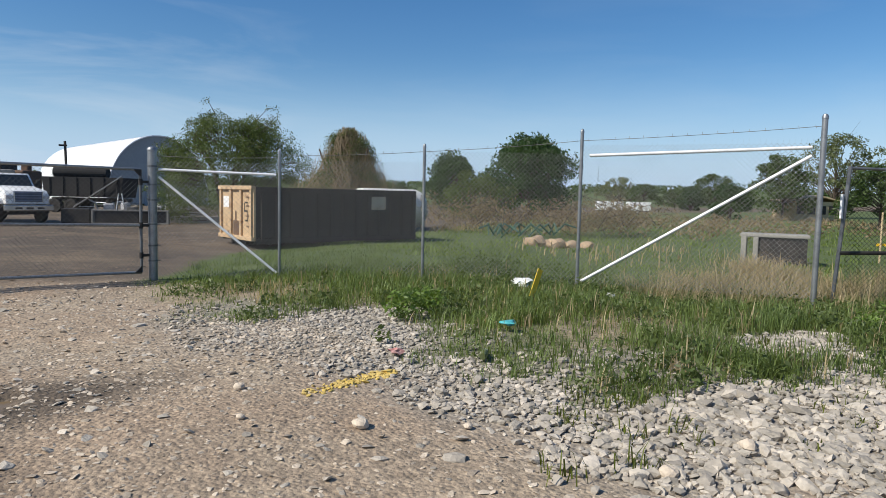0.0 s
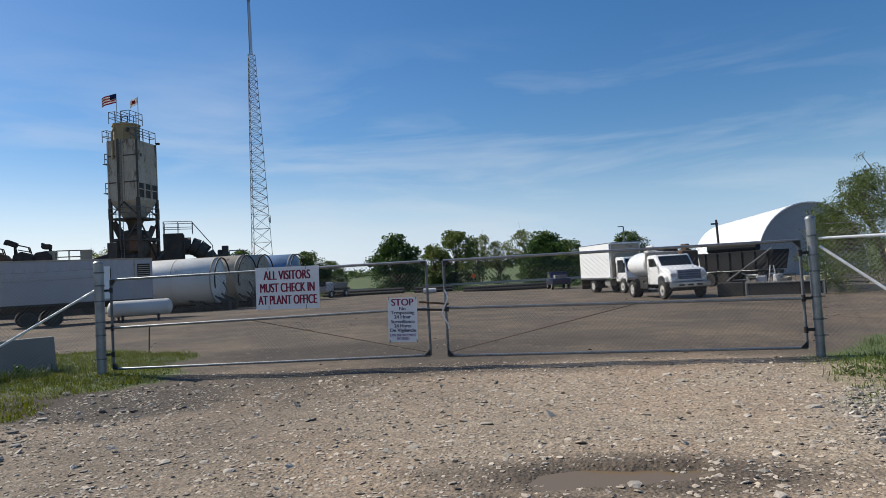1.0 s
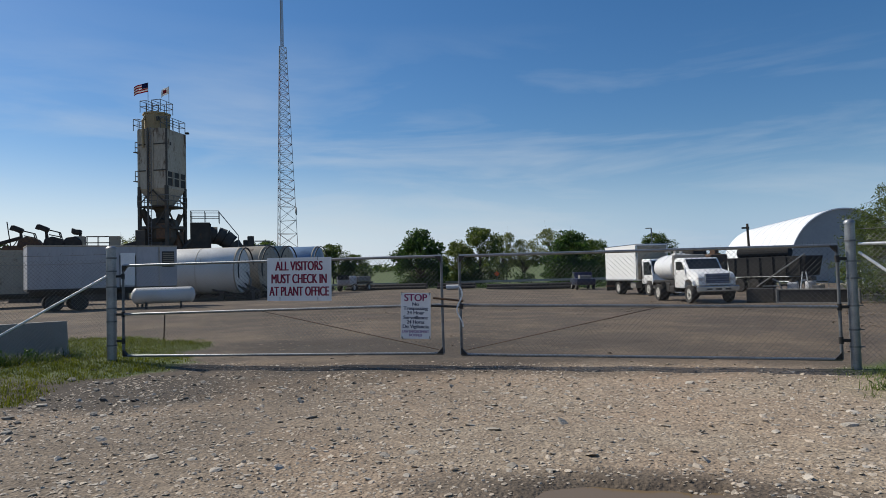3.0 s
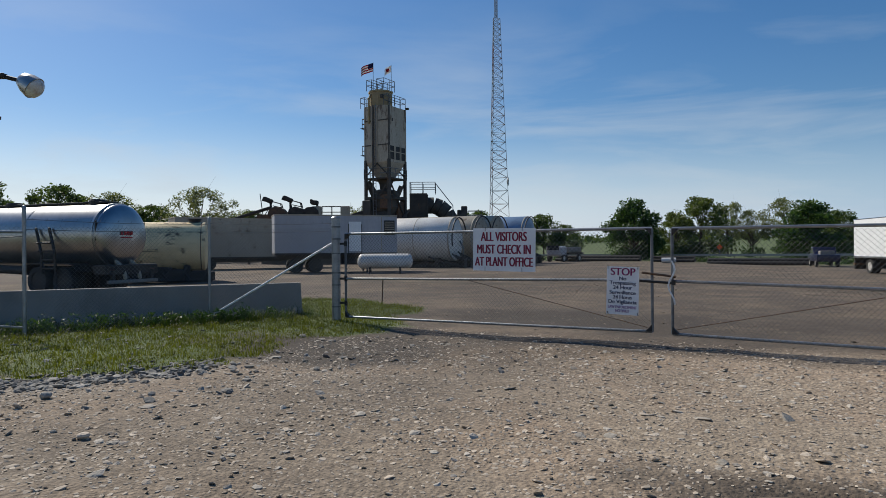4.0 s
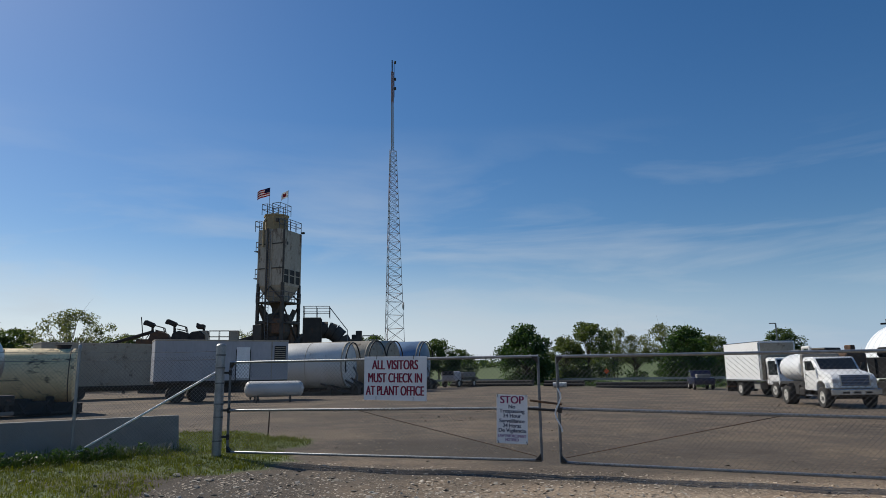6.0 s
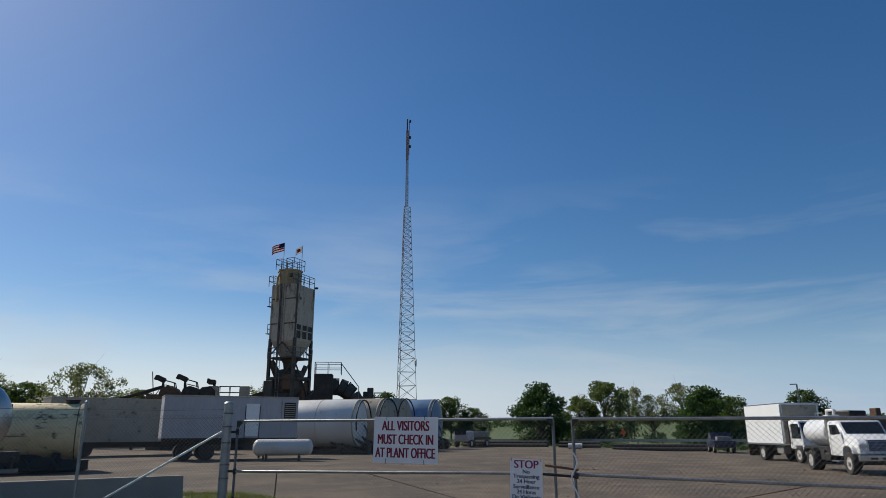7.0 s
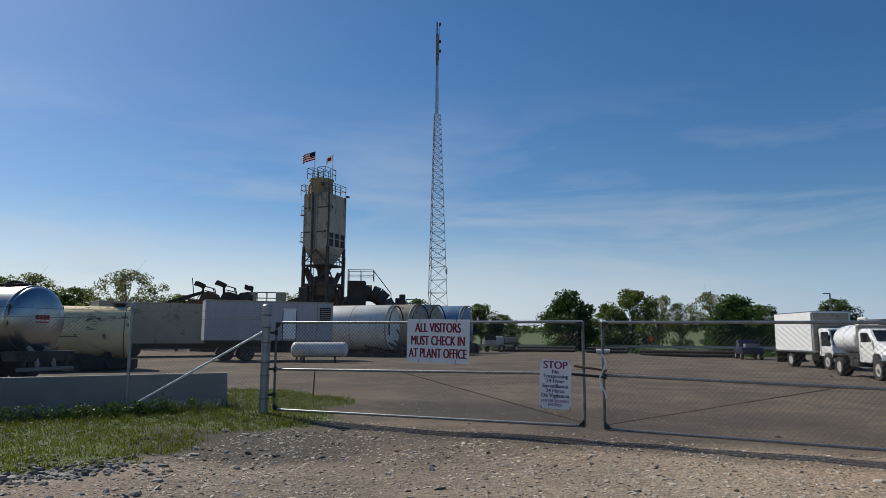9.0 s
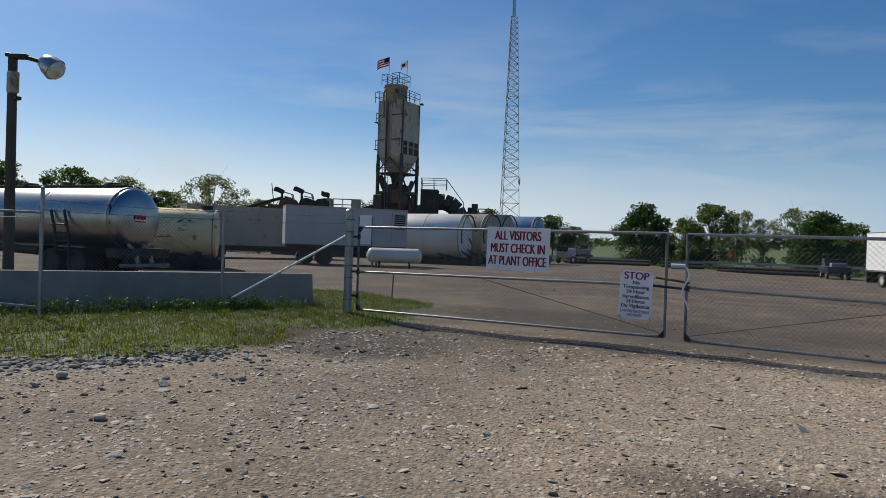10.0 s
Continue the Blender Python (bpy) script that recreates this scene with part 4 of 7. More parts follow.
def tanker(m):
    """Polished tank semi-trailer seen from its rear; local x ahead."""
    t = thing("tanker_trailer", m, "polished silver tank trailer with a mirror-bright rear head", "trailer", "parked trailers")
    tk = cyl_tank("tank", t, 1.13, 0.25, 10.8, 2.12, SILVER_DULL, 0.26, 48, label="brushed silver barrel")
    cyl_tank("rear_head", tk, 1.09, 0.10, 0.30, 2.12, SILVER, 0.34, 48, label="mirror-bright domed end")
    for x in (0.26, 3.6, 7.2, 10.6):
        band("band", tk, 1.13, x, 2.12, 0.09, SILVER_DULL)
    for s in (-1, 1):
        part("head_strap", box(B(), (0.12, s * 1.06, 2.25), (0.05, 0.05, 0.7), bevel=0.01), BLACK_IRON, tk)
        slab("frame_rail", t, (3.0, s * 0.48, 0.92), (6.6, 0.12, 0.22), BLACK_IRON)
        for x in (1.5, 2.75):
            wheel(t, x, s * 0.95, 0.5, 0.56, BLACK_IRON, hub=-0.1)
        fd = B()
        pts = [(0.80, 0.85), (0.92, 1.06), (1.15, 1.13), (3.1, 1.13), (3.33, 1.06), (3.45, 0.85)]
        prism(fd, pts + [(x, z - 0.04) for x, z in pts[::-1]], s * 0.62, s * 1.26)
        part("fender", fd, BLACK_IRON, t, "dirty grey wheel fender")
        ld = B()
        for x in (1.7, 2.35):
            pipe(ld, [(x, s * 1.32, 0.75), (x, s * 1.36, 1.5), (x + 0.45, s * 1.2, 2.35)], 0.05, 6)
        lad = part("ladder", ld, BLACK_IRON, t, "black side ladder")
        for i in range(4):
            part("rung", tube(B(), (1.7 + 0.08 * i, s * 1.34, 0.95 + i * 0.3), (2.35 + 0.08 * i, s * 1.34, 0.95 + i * 0.3), 0.035, 6), BLACK_IRON, lad)
        slab("tail_light", t, (-0.42, s * 0.9, 0.90), (0.06, 0.25, 0.12), RED_SCRAP, 0.02)
    part("walkway", box(B(), (5.5, 0.0, 3.30), (10.0, 0.5, 0.06), bevel=0.01), BLACK_IRON, t, "dark roof walkway")
    for x in (1.2, 5.5, 9.6):
        part("manhole", lathe(B(), [(0.3, 3.2), (0.3, 3.36), (0.26, 3.42), (0, 3.44)], 16, Matrix.Translation((x, 0, 0))), BLACK_IRON, t)
    slab("rear_sill", t, (-0.15, 0, 0.90), (0.6, 2.3, 0.34), BLACK_IRON, 0.03, "scuffed dark rear sill")
    slab("under_ride_guard", t, (-0.45, 0, 0.48), (0.12, 2.2, 0.12), DARK_CONCRETE, 0.02)
    for y in (-0.85, 0.85):
        slab("guard_post", t, (-0.42, y, 0.66), (0.10, 0.14, 0.42), BLACK_IRON)
    for y in (-0.3, 0.35):
        part("outlet_pipe", pipe(B(), [(0.0, y, 1.2), (-0.35, y, 0.95), (-0.45, y, 0.6)], 0.07, 8), GREY_PANEL, t)
    part("tool_tube", tube(B(), (3.6, 0.85, 0.85), (6.4, 0.85, 0.95), 0.16, 12), BLACK_IRON, t)
    bar = thing_bars(t)
    return t


def thing_bars(t):
    """Small red unit marking on the rear head, as plain bars."""
    for i, w in enumerate((0.07, 0.10, 0.10, 0.10)):
        part("marking", box(B(), (-0.235, 0.30 - 0.14 * i, 2.18), (0.006, w, 0.15)), FLAG_RED, t)
    part("marking", box(B(), (-0.225, 0.08, 2.02), (0.006, 0.5, 0.04)), FLAG_RED, t)
    for ob in t.children:
        if ob.name.startswith("marking"):
            ob.location.x = -0.02
    return t


tanker(at(-19.05, 3.75, 190))

old = thing("storage_tank", at(-24.35, 11.9, 227), "rust-stained cream storage tank on a dark skid", "tank", "plant tanks")
tk = cyl_tank("tank", old, 1.2, 0.2, 6.9, 1.72, CREAM, 0.12, 40, label="cream steel shell, rusting along its seams")
for x in (0.35, 6.8):
    band("seam", tk, 1.2, x, 1.72, 0.04, RUSTY, 0.006)
for x in (1.0, 3.5, 6.0):
    slab("saddle", old, (x, 0, 0.40), (0.3, 1.9, 0.8), BLACK_IRON)
for s in (-1, 1):
    slab("skid", old, (3.5, s * 0.8, 0.22), (7.4, 0.16, 0.44), BLACK_IRON)
# Dark blocks and hoses added to fill in the dark under the tank.
for i, x in enumerate((0.5, 1.5, 2.2, 3.1, 4.3, 5.2, 6.4)):
    slab("pump", old, (x, 0.55 + 0.3 * (i % 2), 0.26 + 0.06 * (i % 3)), (0.8, 0.7, 0.5 + 0.1 * (i % 3)), BLACK_IRON, 0.09, "dark block added under the tank")
    part("hose", pipe(B(), [(x - 0.5, 1.0, 0.7), (x - 0.2, 1.35, 0.12), (x + 0.3, 1.5, 0.1), (x + 0.6, 1.1, 0.5)], 0.06, 6), BLACK_IRON, old, "sagging black hose added to the dark under the tank")
part("manway", lathe(B(), [(0.28, 2.85), (0.28, 3.02), (0.33, 3.02), (0.33, 3.08), (0, 3.1)], 16, Matrix.Translation((0.7, 0, 0))), BLACK_IRON, old)
part("gauge_line", box(B(), (3.4, 1.18, 1.50), (2.4, 0.03, 0.03)), BLACK_IRON, old, "black pipe along the shell")


def trailer(m, name, label, length, top, panel, floor_z=1.0, width=2.5):
    t = thing(name, m, label, "trailer", "parked trailers")
    body = slab("body", t, (length / 2, 0, (top + floor_z) / 2), (length, width, top - floor_z), panel, 0.03)
    for i in range(int(length / 0.62)):
        for s in (-1, 1):
            part("panel_rib", box(B(), (0.3 + i * 0.62, s * (width / 2 + 0.004), (top + floor_z) / 2), (0.05, 0.02, top - floor_z - 0.3)), panel, body)
    part("roof_rail", box(B(), (length / 2, 0, top + 0.02), (length + 0.04, width + 0.05, 0.09), bevel=0.015), GREY_PANEL, body)
    part("side_sill", box(B(), (length / 2, 0, floor_z - 0.06), (length, width + 0.02, 0.14), bevel=0.015), BLACK_IRON, body)
    for s in (-1, 1):
        slab("frame_rail", t, (length / 2, s * 0.5, floor_z - 0.25), (length * 0.95, 0.1, 0.3), BLACK_IRON)
        for x in (1.4, 2.7):
            wheel(t, x, s * 0.95, 0.48, 0.5, BLACK_IRON, hub=-0.1)
        slab("landing_leg", t, (length - 2.0, s * 0.7, floor_z / 2), (0.12, 0.12, floor_z), BLACK_IRON)
    return t


lab = trailer(at(-30.1, 21.9, 49.5, 0.0), "office_trailer", "white box trailer with a door and a cooling unit", 8.3, 3.85, DIMMED_WHITE, 1.32)
slab("door", lab, (5.35, -1.262, 2.45), (0.85, 0.03, 2.0), WHITE, 0.01, "narrow white side door")
part("door_frame", box(B(), (4.9, -1.265, 2.25), (0.05, 0.04, 2.1)), BLACK_IRON, lab)
part("door_frame", box(B(), (5.8, -1.265, 2.25), (0.05, 0.04, 2.1)), BLACK_IRON, lab)
cool = slab("cooling_unit", lab, (7.75, -1.275, 3.05), (0.75, 0.05, 1.0), BLACK_IRON, 0.02, "dark louvred cooling unit")
for i in range(7):
    part("louvre", box(B(), (7.75, -1.31, 2.65 + i * 0.13), (0.68, 0.03, 0.05)), GREY_PANEL, cool)
part("corner_trim", box(B(), (7.2, -1.262, 2.45), (0.06, 0.03, 2.7)), GREY_PANEL, lab)
grey = trailer(at(-43.0, 23.6, 66), "van_trailer", "long dull grey van trailer behind the tanks", 12.5, 4.15, GREY_PANEL, 1.0)

prop = thing("gas_tank", at(-20.55, 24.55, 213, -0.12), "white horizontal gas tank on short legs", "tank", "plant tanks")
cyl_tank("tank", prop, 0.47, 0.3, 3.2, 0.92, WHITE_TANK, 0.3, 28)
for x in (0.8, 2.7):
    slab("leg", prop, (x, 0, 0.27), (0.12, 0.7, 0.56), BLACK_IRON)


def asphalt_tank(x, y, rz, z, shell, label, length=9.5, r=1.83):
    t = thing("asphalt_tank", at(x, y, rz, z), label, "tank", "plant tanks")
    sh = cyl_tank("tank", t, r, 0.12, length, r + 0.55, shell, 0.22, 44)
    band("end_ring", sh, r, 0.10, r + 0.55, 0.08, GREY_PANEL)
    band("end_ring", sh, r, 3.2, r + 0.55, 0.05, GREY_PANEL)
    part("vent_hoop", hoop(B(), r * 0.98, -0.28, r + 0.55, 0.06, -20, 165), BLACK_IRON, t, "dark hose looped over the tank end")
    part("fill_pipe", pipe(B(), [(-0.12, -0.3, 0.5), (-0.45, -0.35, 0.5), (-0.5, -0.4, 1.6), (-0.15, -0.5, 2.2)], 0.07, 8), GALV_DARK, t)
    for xx in (1.2, length / 2, length - 1.2):
        slab("saddle", t, (xx, 0, 0.4), (0.35, r * 1.6, 0.8), BLACK_IRON)
    # Rails and hoses added: dark clutter, plus the underside's shadow put in as black.
    for s in (-1, 1):
        slab("skid_rail", t, (length / 2, s * r * 0.62, 0.14), (length * 0.98, 0.22, 0.28), BLACK_IRON, 0.02)
    for k in range(5):
        y = r * (-0.9 + 0.4 * k)
        pts = [(0.6 + 0.35 * k, y, 0.9), (0.1, y + 0.15, 0.25 + 0.1 * (k % 2)), (-0.5 - 0.2 * (k % 3), y - 0.2, 0.12), (-1.1, y + 0.3, 0.35 + 0.12 * k), (-0.9, y + 0.7, 0.75), (-0.3, y + 0.5, 1.0 + 0.15 * (k % 3))]
        part("hose", pipe(B(), pts, 0.075, 7), BLACK_IRON, t, "sagging black hose added to the dark under the tank")
    slab("pump", t, (-0.7, -0.9, 0.4), (0.7, 0.6, 0.8), BLACK_IRON, 0.08, "oily pump set")
    slab("pump", t, (-0.9, 0.9, 0.35), (0.5, 0.8, 0.7), BLACK_IRON, 0.08, "oily pump set")
    return t


asphalt_tank(-25.0, 37.8, 190, 0.0, WHITE_TANK, "large white horizontal asphalt tank with stained sides", 8.5)
asphalt_tank(-25.4, 42.9, 183, 0.0, GREY_PANEL, "cream horizontal asphalt tank behind the white one", 9.5, 2.0)
asphalt_tank(-26.3, 48.2, 183, 0.0, GREY_PANEL, "tan horizontal asphalt tank with looped hose", 9.5, 2.12)
asphalt_tank(-25.7, 54.4, 183, 0.0, BLUE_TANK, "blue-grey horizontal tank with bright banding", 9.5, 2.2)

# ---- mixing tower ----
SILO_M = pose(-40.95, 49.75, -0.2, 0, 0, 1)
tower = thing("silo_tower", SILO_M, "tall weathered beige storage silo on steel legs", "silo")
HX, HY = 1.62, 1.62
for sx in (-1, 1):
    for sy in (-1, 1):
        part("leg", box(B(), (sx * HX * 0.96, sy * HY * 0.96, 5.8), (0.30, 0.30, 11.6), bevel=0.02), PLANT, tower)
body = slab("bin", tower, (0, 0, 14.35), (HX * 2, HY * 2, 6.1), SILO, 0.05, "square beige steel bin")
for z in (13.2, 15.9):   # stiffened seams across the two front panels
    for x0, x1 in ((-1.58, -0.62), (0.12, 1.52)):
        part("stiffener", box(B(), ((x0 + x1) / 2, -HY - 0.03, z), (x1 - x0, 0.07, 0.11)), PLANT, body)
for x in (-0.62, 0.10):
    part("stiffener", box(B(), (x, -HY - 0.05, 14.3), (0.10, 0.12, 6.0)), SILO, body)
part("recess", box(B(), (-0.26, -HY - 0.012, 14.3), (0.60, 0.03, 6.0)), GREY_PANEL, body, "dark slot behind the upright pipes")
for sx, sy in ((1, -1), (-1, -1), (1, 1)):
    part("corner_angle", box(B(), (sx * (HX - 0.02), sy * (HY - 0.02), 14.35), (0.16, 0.16, 6.14), bevel=0.01), PLANT if sx * sy < 0 and sx > 0 else SILO, body)
for i in range(3):   # framed openings low on the broad plain face
    yy = -1.12 + i * 1.10
    op = part("opening", box(B(), (HX + 0.004, yy, 12.35), (0.04, 0.86, 1.45)), BLACK_IRON, body, "dark framed opening")
    for dy in (-0.45, 0.45):
        part("opening_frame", box(B(), (HX + 0.04, yy + dy, 12.35), (0.07, 0.07, 1.5)), SILO, op)
    part("opening_bar", box(B(), (HX + 0.04, yy, 12.45), (0.05, 0.86, 0.09)), SILO, op)
for w, y, z, h in ((0.26, -0.95, 15.95, 0.34), (1.25, 0.15, 15.9, 0.20), (1.9, 0.05, 15.2, 0.07), (1.3, 0.25, 14.9, 0.06)):
    part("faded_marking", box(B(), (HX + 0.006, y, z), (0.016, w, h)), PLANT if w < 0.3 else GREY_PANEL, body, "faded lettering as plain bars")
part("hopper", lathe(B(), [(2.27, 11.4), (1.1, 9.75)], 4, Matrix.Rotation(radians(45), 4, 'Z')), SILO, tower, "tapering discharge hopper")
part("spout", lathe(B(), [(1.1, 9.74), (0.7, 9.0), (0.6, 8.2)], 4, Matrix.Rotation(radians(45), 4, 'Z')), PLANT, tower, "dark spout under the hopper")
part("upper_bin", lathe(B(), [(1.32, 17.35), (1.32, 19.15), (1.42, 19.15), (1.42, 19.32), (0.0, 19.45)], 8, Matrix.Translation((-0.42, -0.25, 0)) @ Matrix.Rotation(radians(22.5), 4, 'Z')), SILO_YELLOW, tower, "yellowed narrower bin on top")
part("roof_slope", prism(B(), [(-HX, 17.38), (-HX, 17.55), (0.9, 17.55), (HX, 17.40), (HX, 17.36)], -HY, HY), SILO, tower)
part("downpipe", tube(B(), (-0.42, -HY - 0.16, 6.5), (-0.42, -HY - 0.16, 17.6), 0.10, 8), PLANT, tower)
part("downpipe", pipe(B(), [(-0.95, -HY - 0.16, 15.6), (-0.95, -HY - 0.16, 18.3), (-0.9, -1.3, 19.1)], 0.12, 8), SILO_YELLOW, tower, "yellowed bent fill pipe")
part("vent_box", box(B(), (0.55, -1.45, 18.55), (0.28, 0.28, 0.4), bevel=0.03), PLANT, tower)


def railing(parent, x0, x1, y0, y1, z, h=1.05, material=None, sides="nsew"):
    """Open guard rails round a platform, each rail and post a part."""
    material = material or GALV_DARK
    c = {"s": ((x0, y0), (x1, y0)), "n": ((x0, y1), (x1, y1)), "w": ((x0, y0), (x0, y1)), "e": ((x1, y0), (x1, y1))}
    for k in sides:
        (ax, ay), (bx, by) = c[k]
        for dz in (h * 0.5, h):
            part("rail", tube(B(), (ax, ay, z + dz), (bx, by, z + dz), 0.035, 6), material, parent)
        n = max(1, round(math.hypot(bx - ax, by - ay) / 1.2))
        for i in range(n + 1):
            x, y = ax + (bx - ax) * i / n, ay + (by - ay) * i / n
            part("post", tube(B(), (x, y, z), (x, y, z + h), 0.035, 6), material, parent)


railing(tower, -1.6, -0.9, -1.3, 0.8, 19.35, 1.2)
railing(tower, -0.25, 0.75, -1.3, 0.8, 19.35, 1.2)
railing(tower, 0.95, HX, -HY, HY, 17.5, 1.15)
railing(tower, -HX - 0.55, -HX, -HY, -0.6, 17.4, 1.2)
for z in (12.2, 15.2):
    slab("side_platform", tower, (-HX - 0.3, -HY * 0.4, z), (0.6, 2.0, 0.06), PLANT, 0.0)
    railing(tower, -HX - 0.6, -HX, -HY * 0.8, 0.2, z, 1.1)
slab("deck", tower, (0, 0, 9.55), (HX * 2 + 0.2, HY * 2 + 0.2, 0.14), PLANT, 0.01, "grating work deck")
railing(tower, -HX - 0.08, HX + 0.08, -HY - 0.08, HY + 0.08, 9.6, 1.05)
for s in (-1, 1):
    for z0, z1 in ((5.0, 9.4), (0.5, 5.0)):
        part("cross_brace", tube(B(), (-HX, s * HY, z0), (HX, s * HY, z1), 0.09, 6), PLANT, tower)
        part("cross_brace", tube(B(), (s * HX, -HY, z1), (s * HX, HY, z0), 0.09, 6), PLANT, tower)
    part("cross_brace", tube(B(), (-HX, s * HY, 9.7), (0, s * HY, 11.2), 0.08, 6), PLANT, tower)
    part("cross_brace", tube(B(), (HX, s * HY, 9.7), (0, s * HY, 11.2), 0.08, 6), PLANT, tower)
    for z in (5.0, 7.4):
        slab("girder", tower, (0, s * HY, z), (HX * 2, 0.22, 0.3), PLANT)
        slab("girder", tower, (s * HX, 0, z), (0.22, HY * 2, 0.3), PLANT)
part("weigh_hopper", lathe(B(), [(0.4, 4.4), (1.5, 6.4), (1.5, 8.2), (0.9, 8.4)], 16), PLANT, tower, "dark weigh hopper")
slab("mixer", tower, (0.2, 0.1, 3.9), (3.0, 2.6, 1.6), PLANT, 0.2, "dust-caked pugmill mixer")
slab("pipe_box", tower, (0.9, -1.2, 7.0), (1.2, 0.8, 1.6), RUSTY, 0.1)
ld = B()
for dx in (-0.22, 0.22):
    tube(ld, (-0.18 + dx * 0.8, -HY - 0.2, 1.0), (-0.18 + dx * 0.8, -HY - 0.2, 17.6), 0.03, 6)
for i in range(44):
    tube(ld, (-0.36, -HY - 0.2, 1.2 + i * 0.37), (0.0, -HY - 0.2, 1.2 + i * 0.37), 0.02, 4)
part("ladder", ld, GALV_DARK, tower, "steel access ladder")
for a, b2, r in (((-1.6, -1.2, 9.3), (0.3, 0.4, 5.2), 0.34), ((1.5, 0.9, 8.8), (0.4, 0.2, 5.6), 0.28), ((-1.9, 1.0, 6.6), (1.9, -1.2, 7.6), 0.16), ((-2.2, -1.5, 3.4), (2.3, -1.4, 5.0), 0.2), ((0.2, -1.9, 2.0), (1.9, 1.9, 6.2), 0.15)):
    part("duct", tube(B(), a, b2, r, 10), PLANT, tower, smooth=True)
slab("control_box", tower, (-1.2, -1.6, 6.3), (1.1, 0.9, 1.7), PLANT, 0.05)
slab("surge_bin", tower, (-0.3, -0.4, 5.2), (2.4, 2.2, 1.4), PLANT, 0.12, "dark surge bin between the legs")
part("chute", box(B(), (0.9, -0.9, 3.0), (1.0, 0.9, 3.4), Matrix.Rotation(radians(18), 4, 'Y'), 0.06), PLANT, tower)
slab("counterweight", tower, (1.0, 0.9, 6.0), (1.0, 1.2, 2.0), RUSTY, 0.08)
slab("corner_lamp", tower, (HX + 0.2, HY + 0.1, 17.55), (0.35, 0.3, 0.2), BLACK_IRON, 0.03)


def flag(x, y, z, label, stripes):
    f = thing("flag", SILO_M @ Matrix.Translation((x, y, z)) @ Matrix.Rotation(radians(16), 4, 'Z'), label, "flag", "flags on the silo")
    part("pole", tube(B(), (0, 0, -1.3), (0, 0, 1.75), 0.03, 6), GALV, f)
    wd, ht, n = (1.45, 0.95, 13) if stripes else (0.8, 0.75, 1)

    def cloth(u0, u1, v0, v1, lift=0.0):
        bm = B()
        grid = [[None] * 7 for _ in range(2)]
        for j, v in enumerate((v0, v1)):
            for i in range(7):
                u = u0 + (u1 - u0) * i / 6
                px = -u * wd
                grid[j][i] = bm.verts.new((px, 0.10 * math.sin(u * 7) * u - lift, 1.7 - v * ht - 0.55 * u * u - 0.1 * math.sin(u * 5) * u))
        for i in range(6):
            bm.faces.new((grid[0][i], grid[0][i + 1], grid[1][i + 1], grid[1][i]))
        bmesh.ops.solidify(bm, geom=bm.faces, thickness=0.012)
        return bm
    if stripes:
        for k in range(7):
            part("stripe", cloth(0, 1, k / 7, (k + 1) / 7), FLAG_RED if k % 2 == 0 else FLAG_WHITE, f)
        part("canton", cloth(0, 0.42, 0, 0.55, 0.03), FLAG_BLUE, f)
    else:
        part("cloth", cloth(0, 1, 0, 1), FLAG_WHITE, f)
        part("emblem", cloth(0.3, 0.72, 0.25, 0.75, 0.03), FLAG_RED, f, "plain red emblem patch")
    return f


flag(-0.95, -0.9, 20.8, "red and white striped flag with a blue canton on a pole", True)
flag(0.72, 0.2, 20.55, "white flag with a small red patch on a pole", False)

drum = thing("dryer_drum", pose(-40.2, 57.0, -0.2, 0, 0, 30), "dark dust-caked dryer with a railed platform", "machine", "plant machines")
slab("casing", drum, (-0.9, 0, 6.3), (2.1, 2.4, 4.2), PLANT, 0.06, "dark sheet-metal casing")
slab("casing", drum, (-2.3, -0.3, 5.4), (0.9, 1.6, 2.2), PLANT, 0.1)
elbow = [(0.1, 7.75), (0.9, 7.75), (1.7, 7.45), (2.4, 6.8), (2.9, 5.9), (3.1, 4.8)]
eb = B()
for (xa, za), (xb, zb) in zip(elbow, elbow[1:]):
    tube(eb, (xa, 0, za - 0.75), (xb, 0, zb - 0.75), 0.98, 16)
part("exhaust_elbow", eb, PLANT, drum, "thick curved exhaust duct", True)
for (xa, za) in elbow[1:4]:
    part("flange", tube(B(), (xa - 0.05, 0, za - 0.75), (xa + 0.06, 0, za - 0.82), 1.05, 16), BLACK_IRON, drum)
railing(drum, -1.9, 1.1, -1.2, 1.2, 8.4, 1.3)
part("stair_rail", tube(B(), (1.1, -1.2, 9.6), (3.2, -1.2, 6.9), 0.05, 6), GALV_DARK, drum)
part("stair_rail", tube(B(), (3.2, -1.2, 6.9), (3.2, -1.2, 5.2), 0.05, 6), GALV_DARK, drum)
part("stack", tube(B(), (-3.0, 0.4, 1.0), (-3.0, 0.4, 8.1), 0.20, 10), PLANT, drum)
cyl_tank("barrel", drum, 1.25, -6.0, 3.0, 4.2, PLANT, 0.3, 28)
slab("support", drum, (-0.5, 0, 2.0), (3.0, 2.2, 4.2), PLANT, 0.05)
slab("blower", drum, (3.6, 0.2, 5.3), (1.6, 1.2, 1.2), PLANT, 0.15)
slab("blower", drum, (4.55, 0.2, 6.2), (0.75, 0.7, 1.4), PLANT, 0.1)
slab("blower", drum, (3.95, 0.0, 6.0), (0.5, 0.6, 0.9), BLACK_IRON, 0.12)
railing(drum, 5.0, 6.6, -0.5, 0.5, 5.3, 1.0)
slab("walkway", drum, (5.0, 0, 2.5), (4.0, 1.0, 5.0), PLANT, 0.05)
slab("duct", drum, (-3.9, -0.6, 5.0), (2.6, 0.9, 1.0), PLANT, 0.2, rot=Matrix.Rotation(radians(-24), 4, 'Y'))
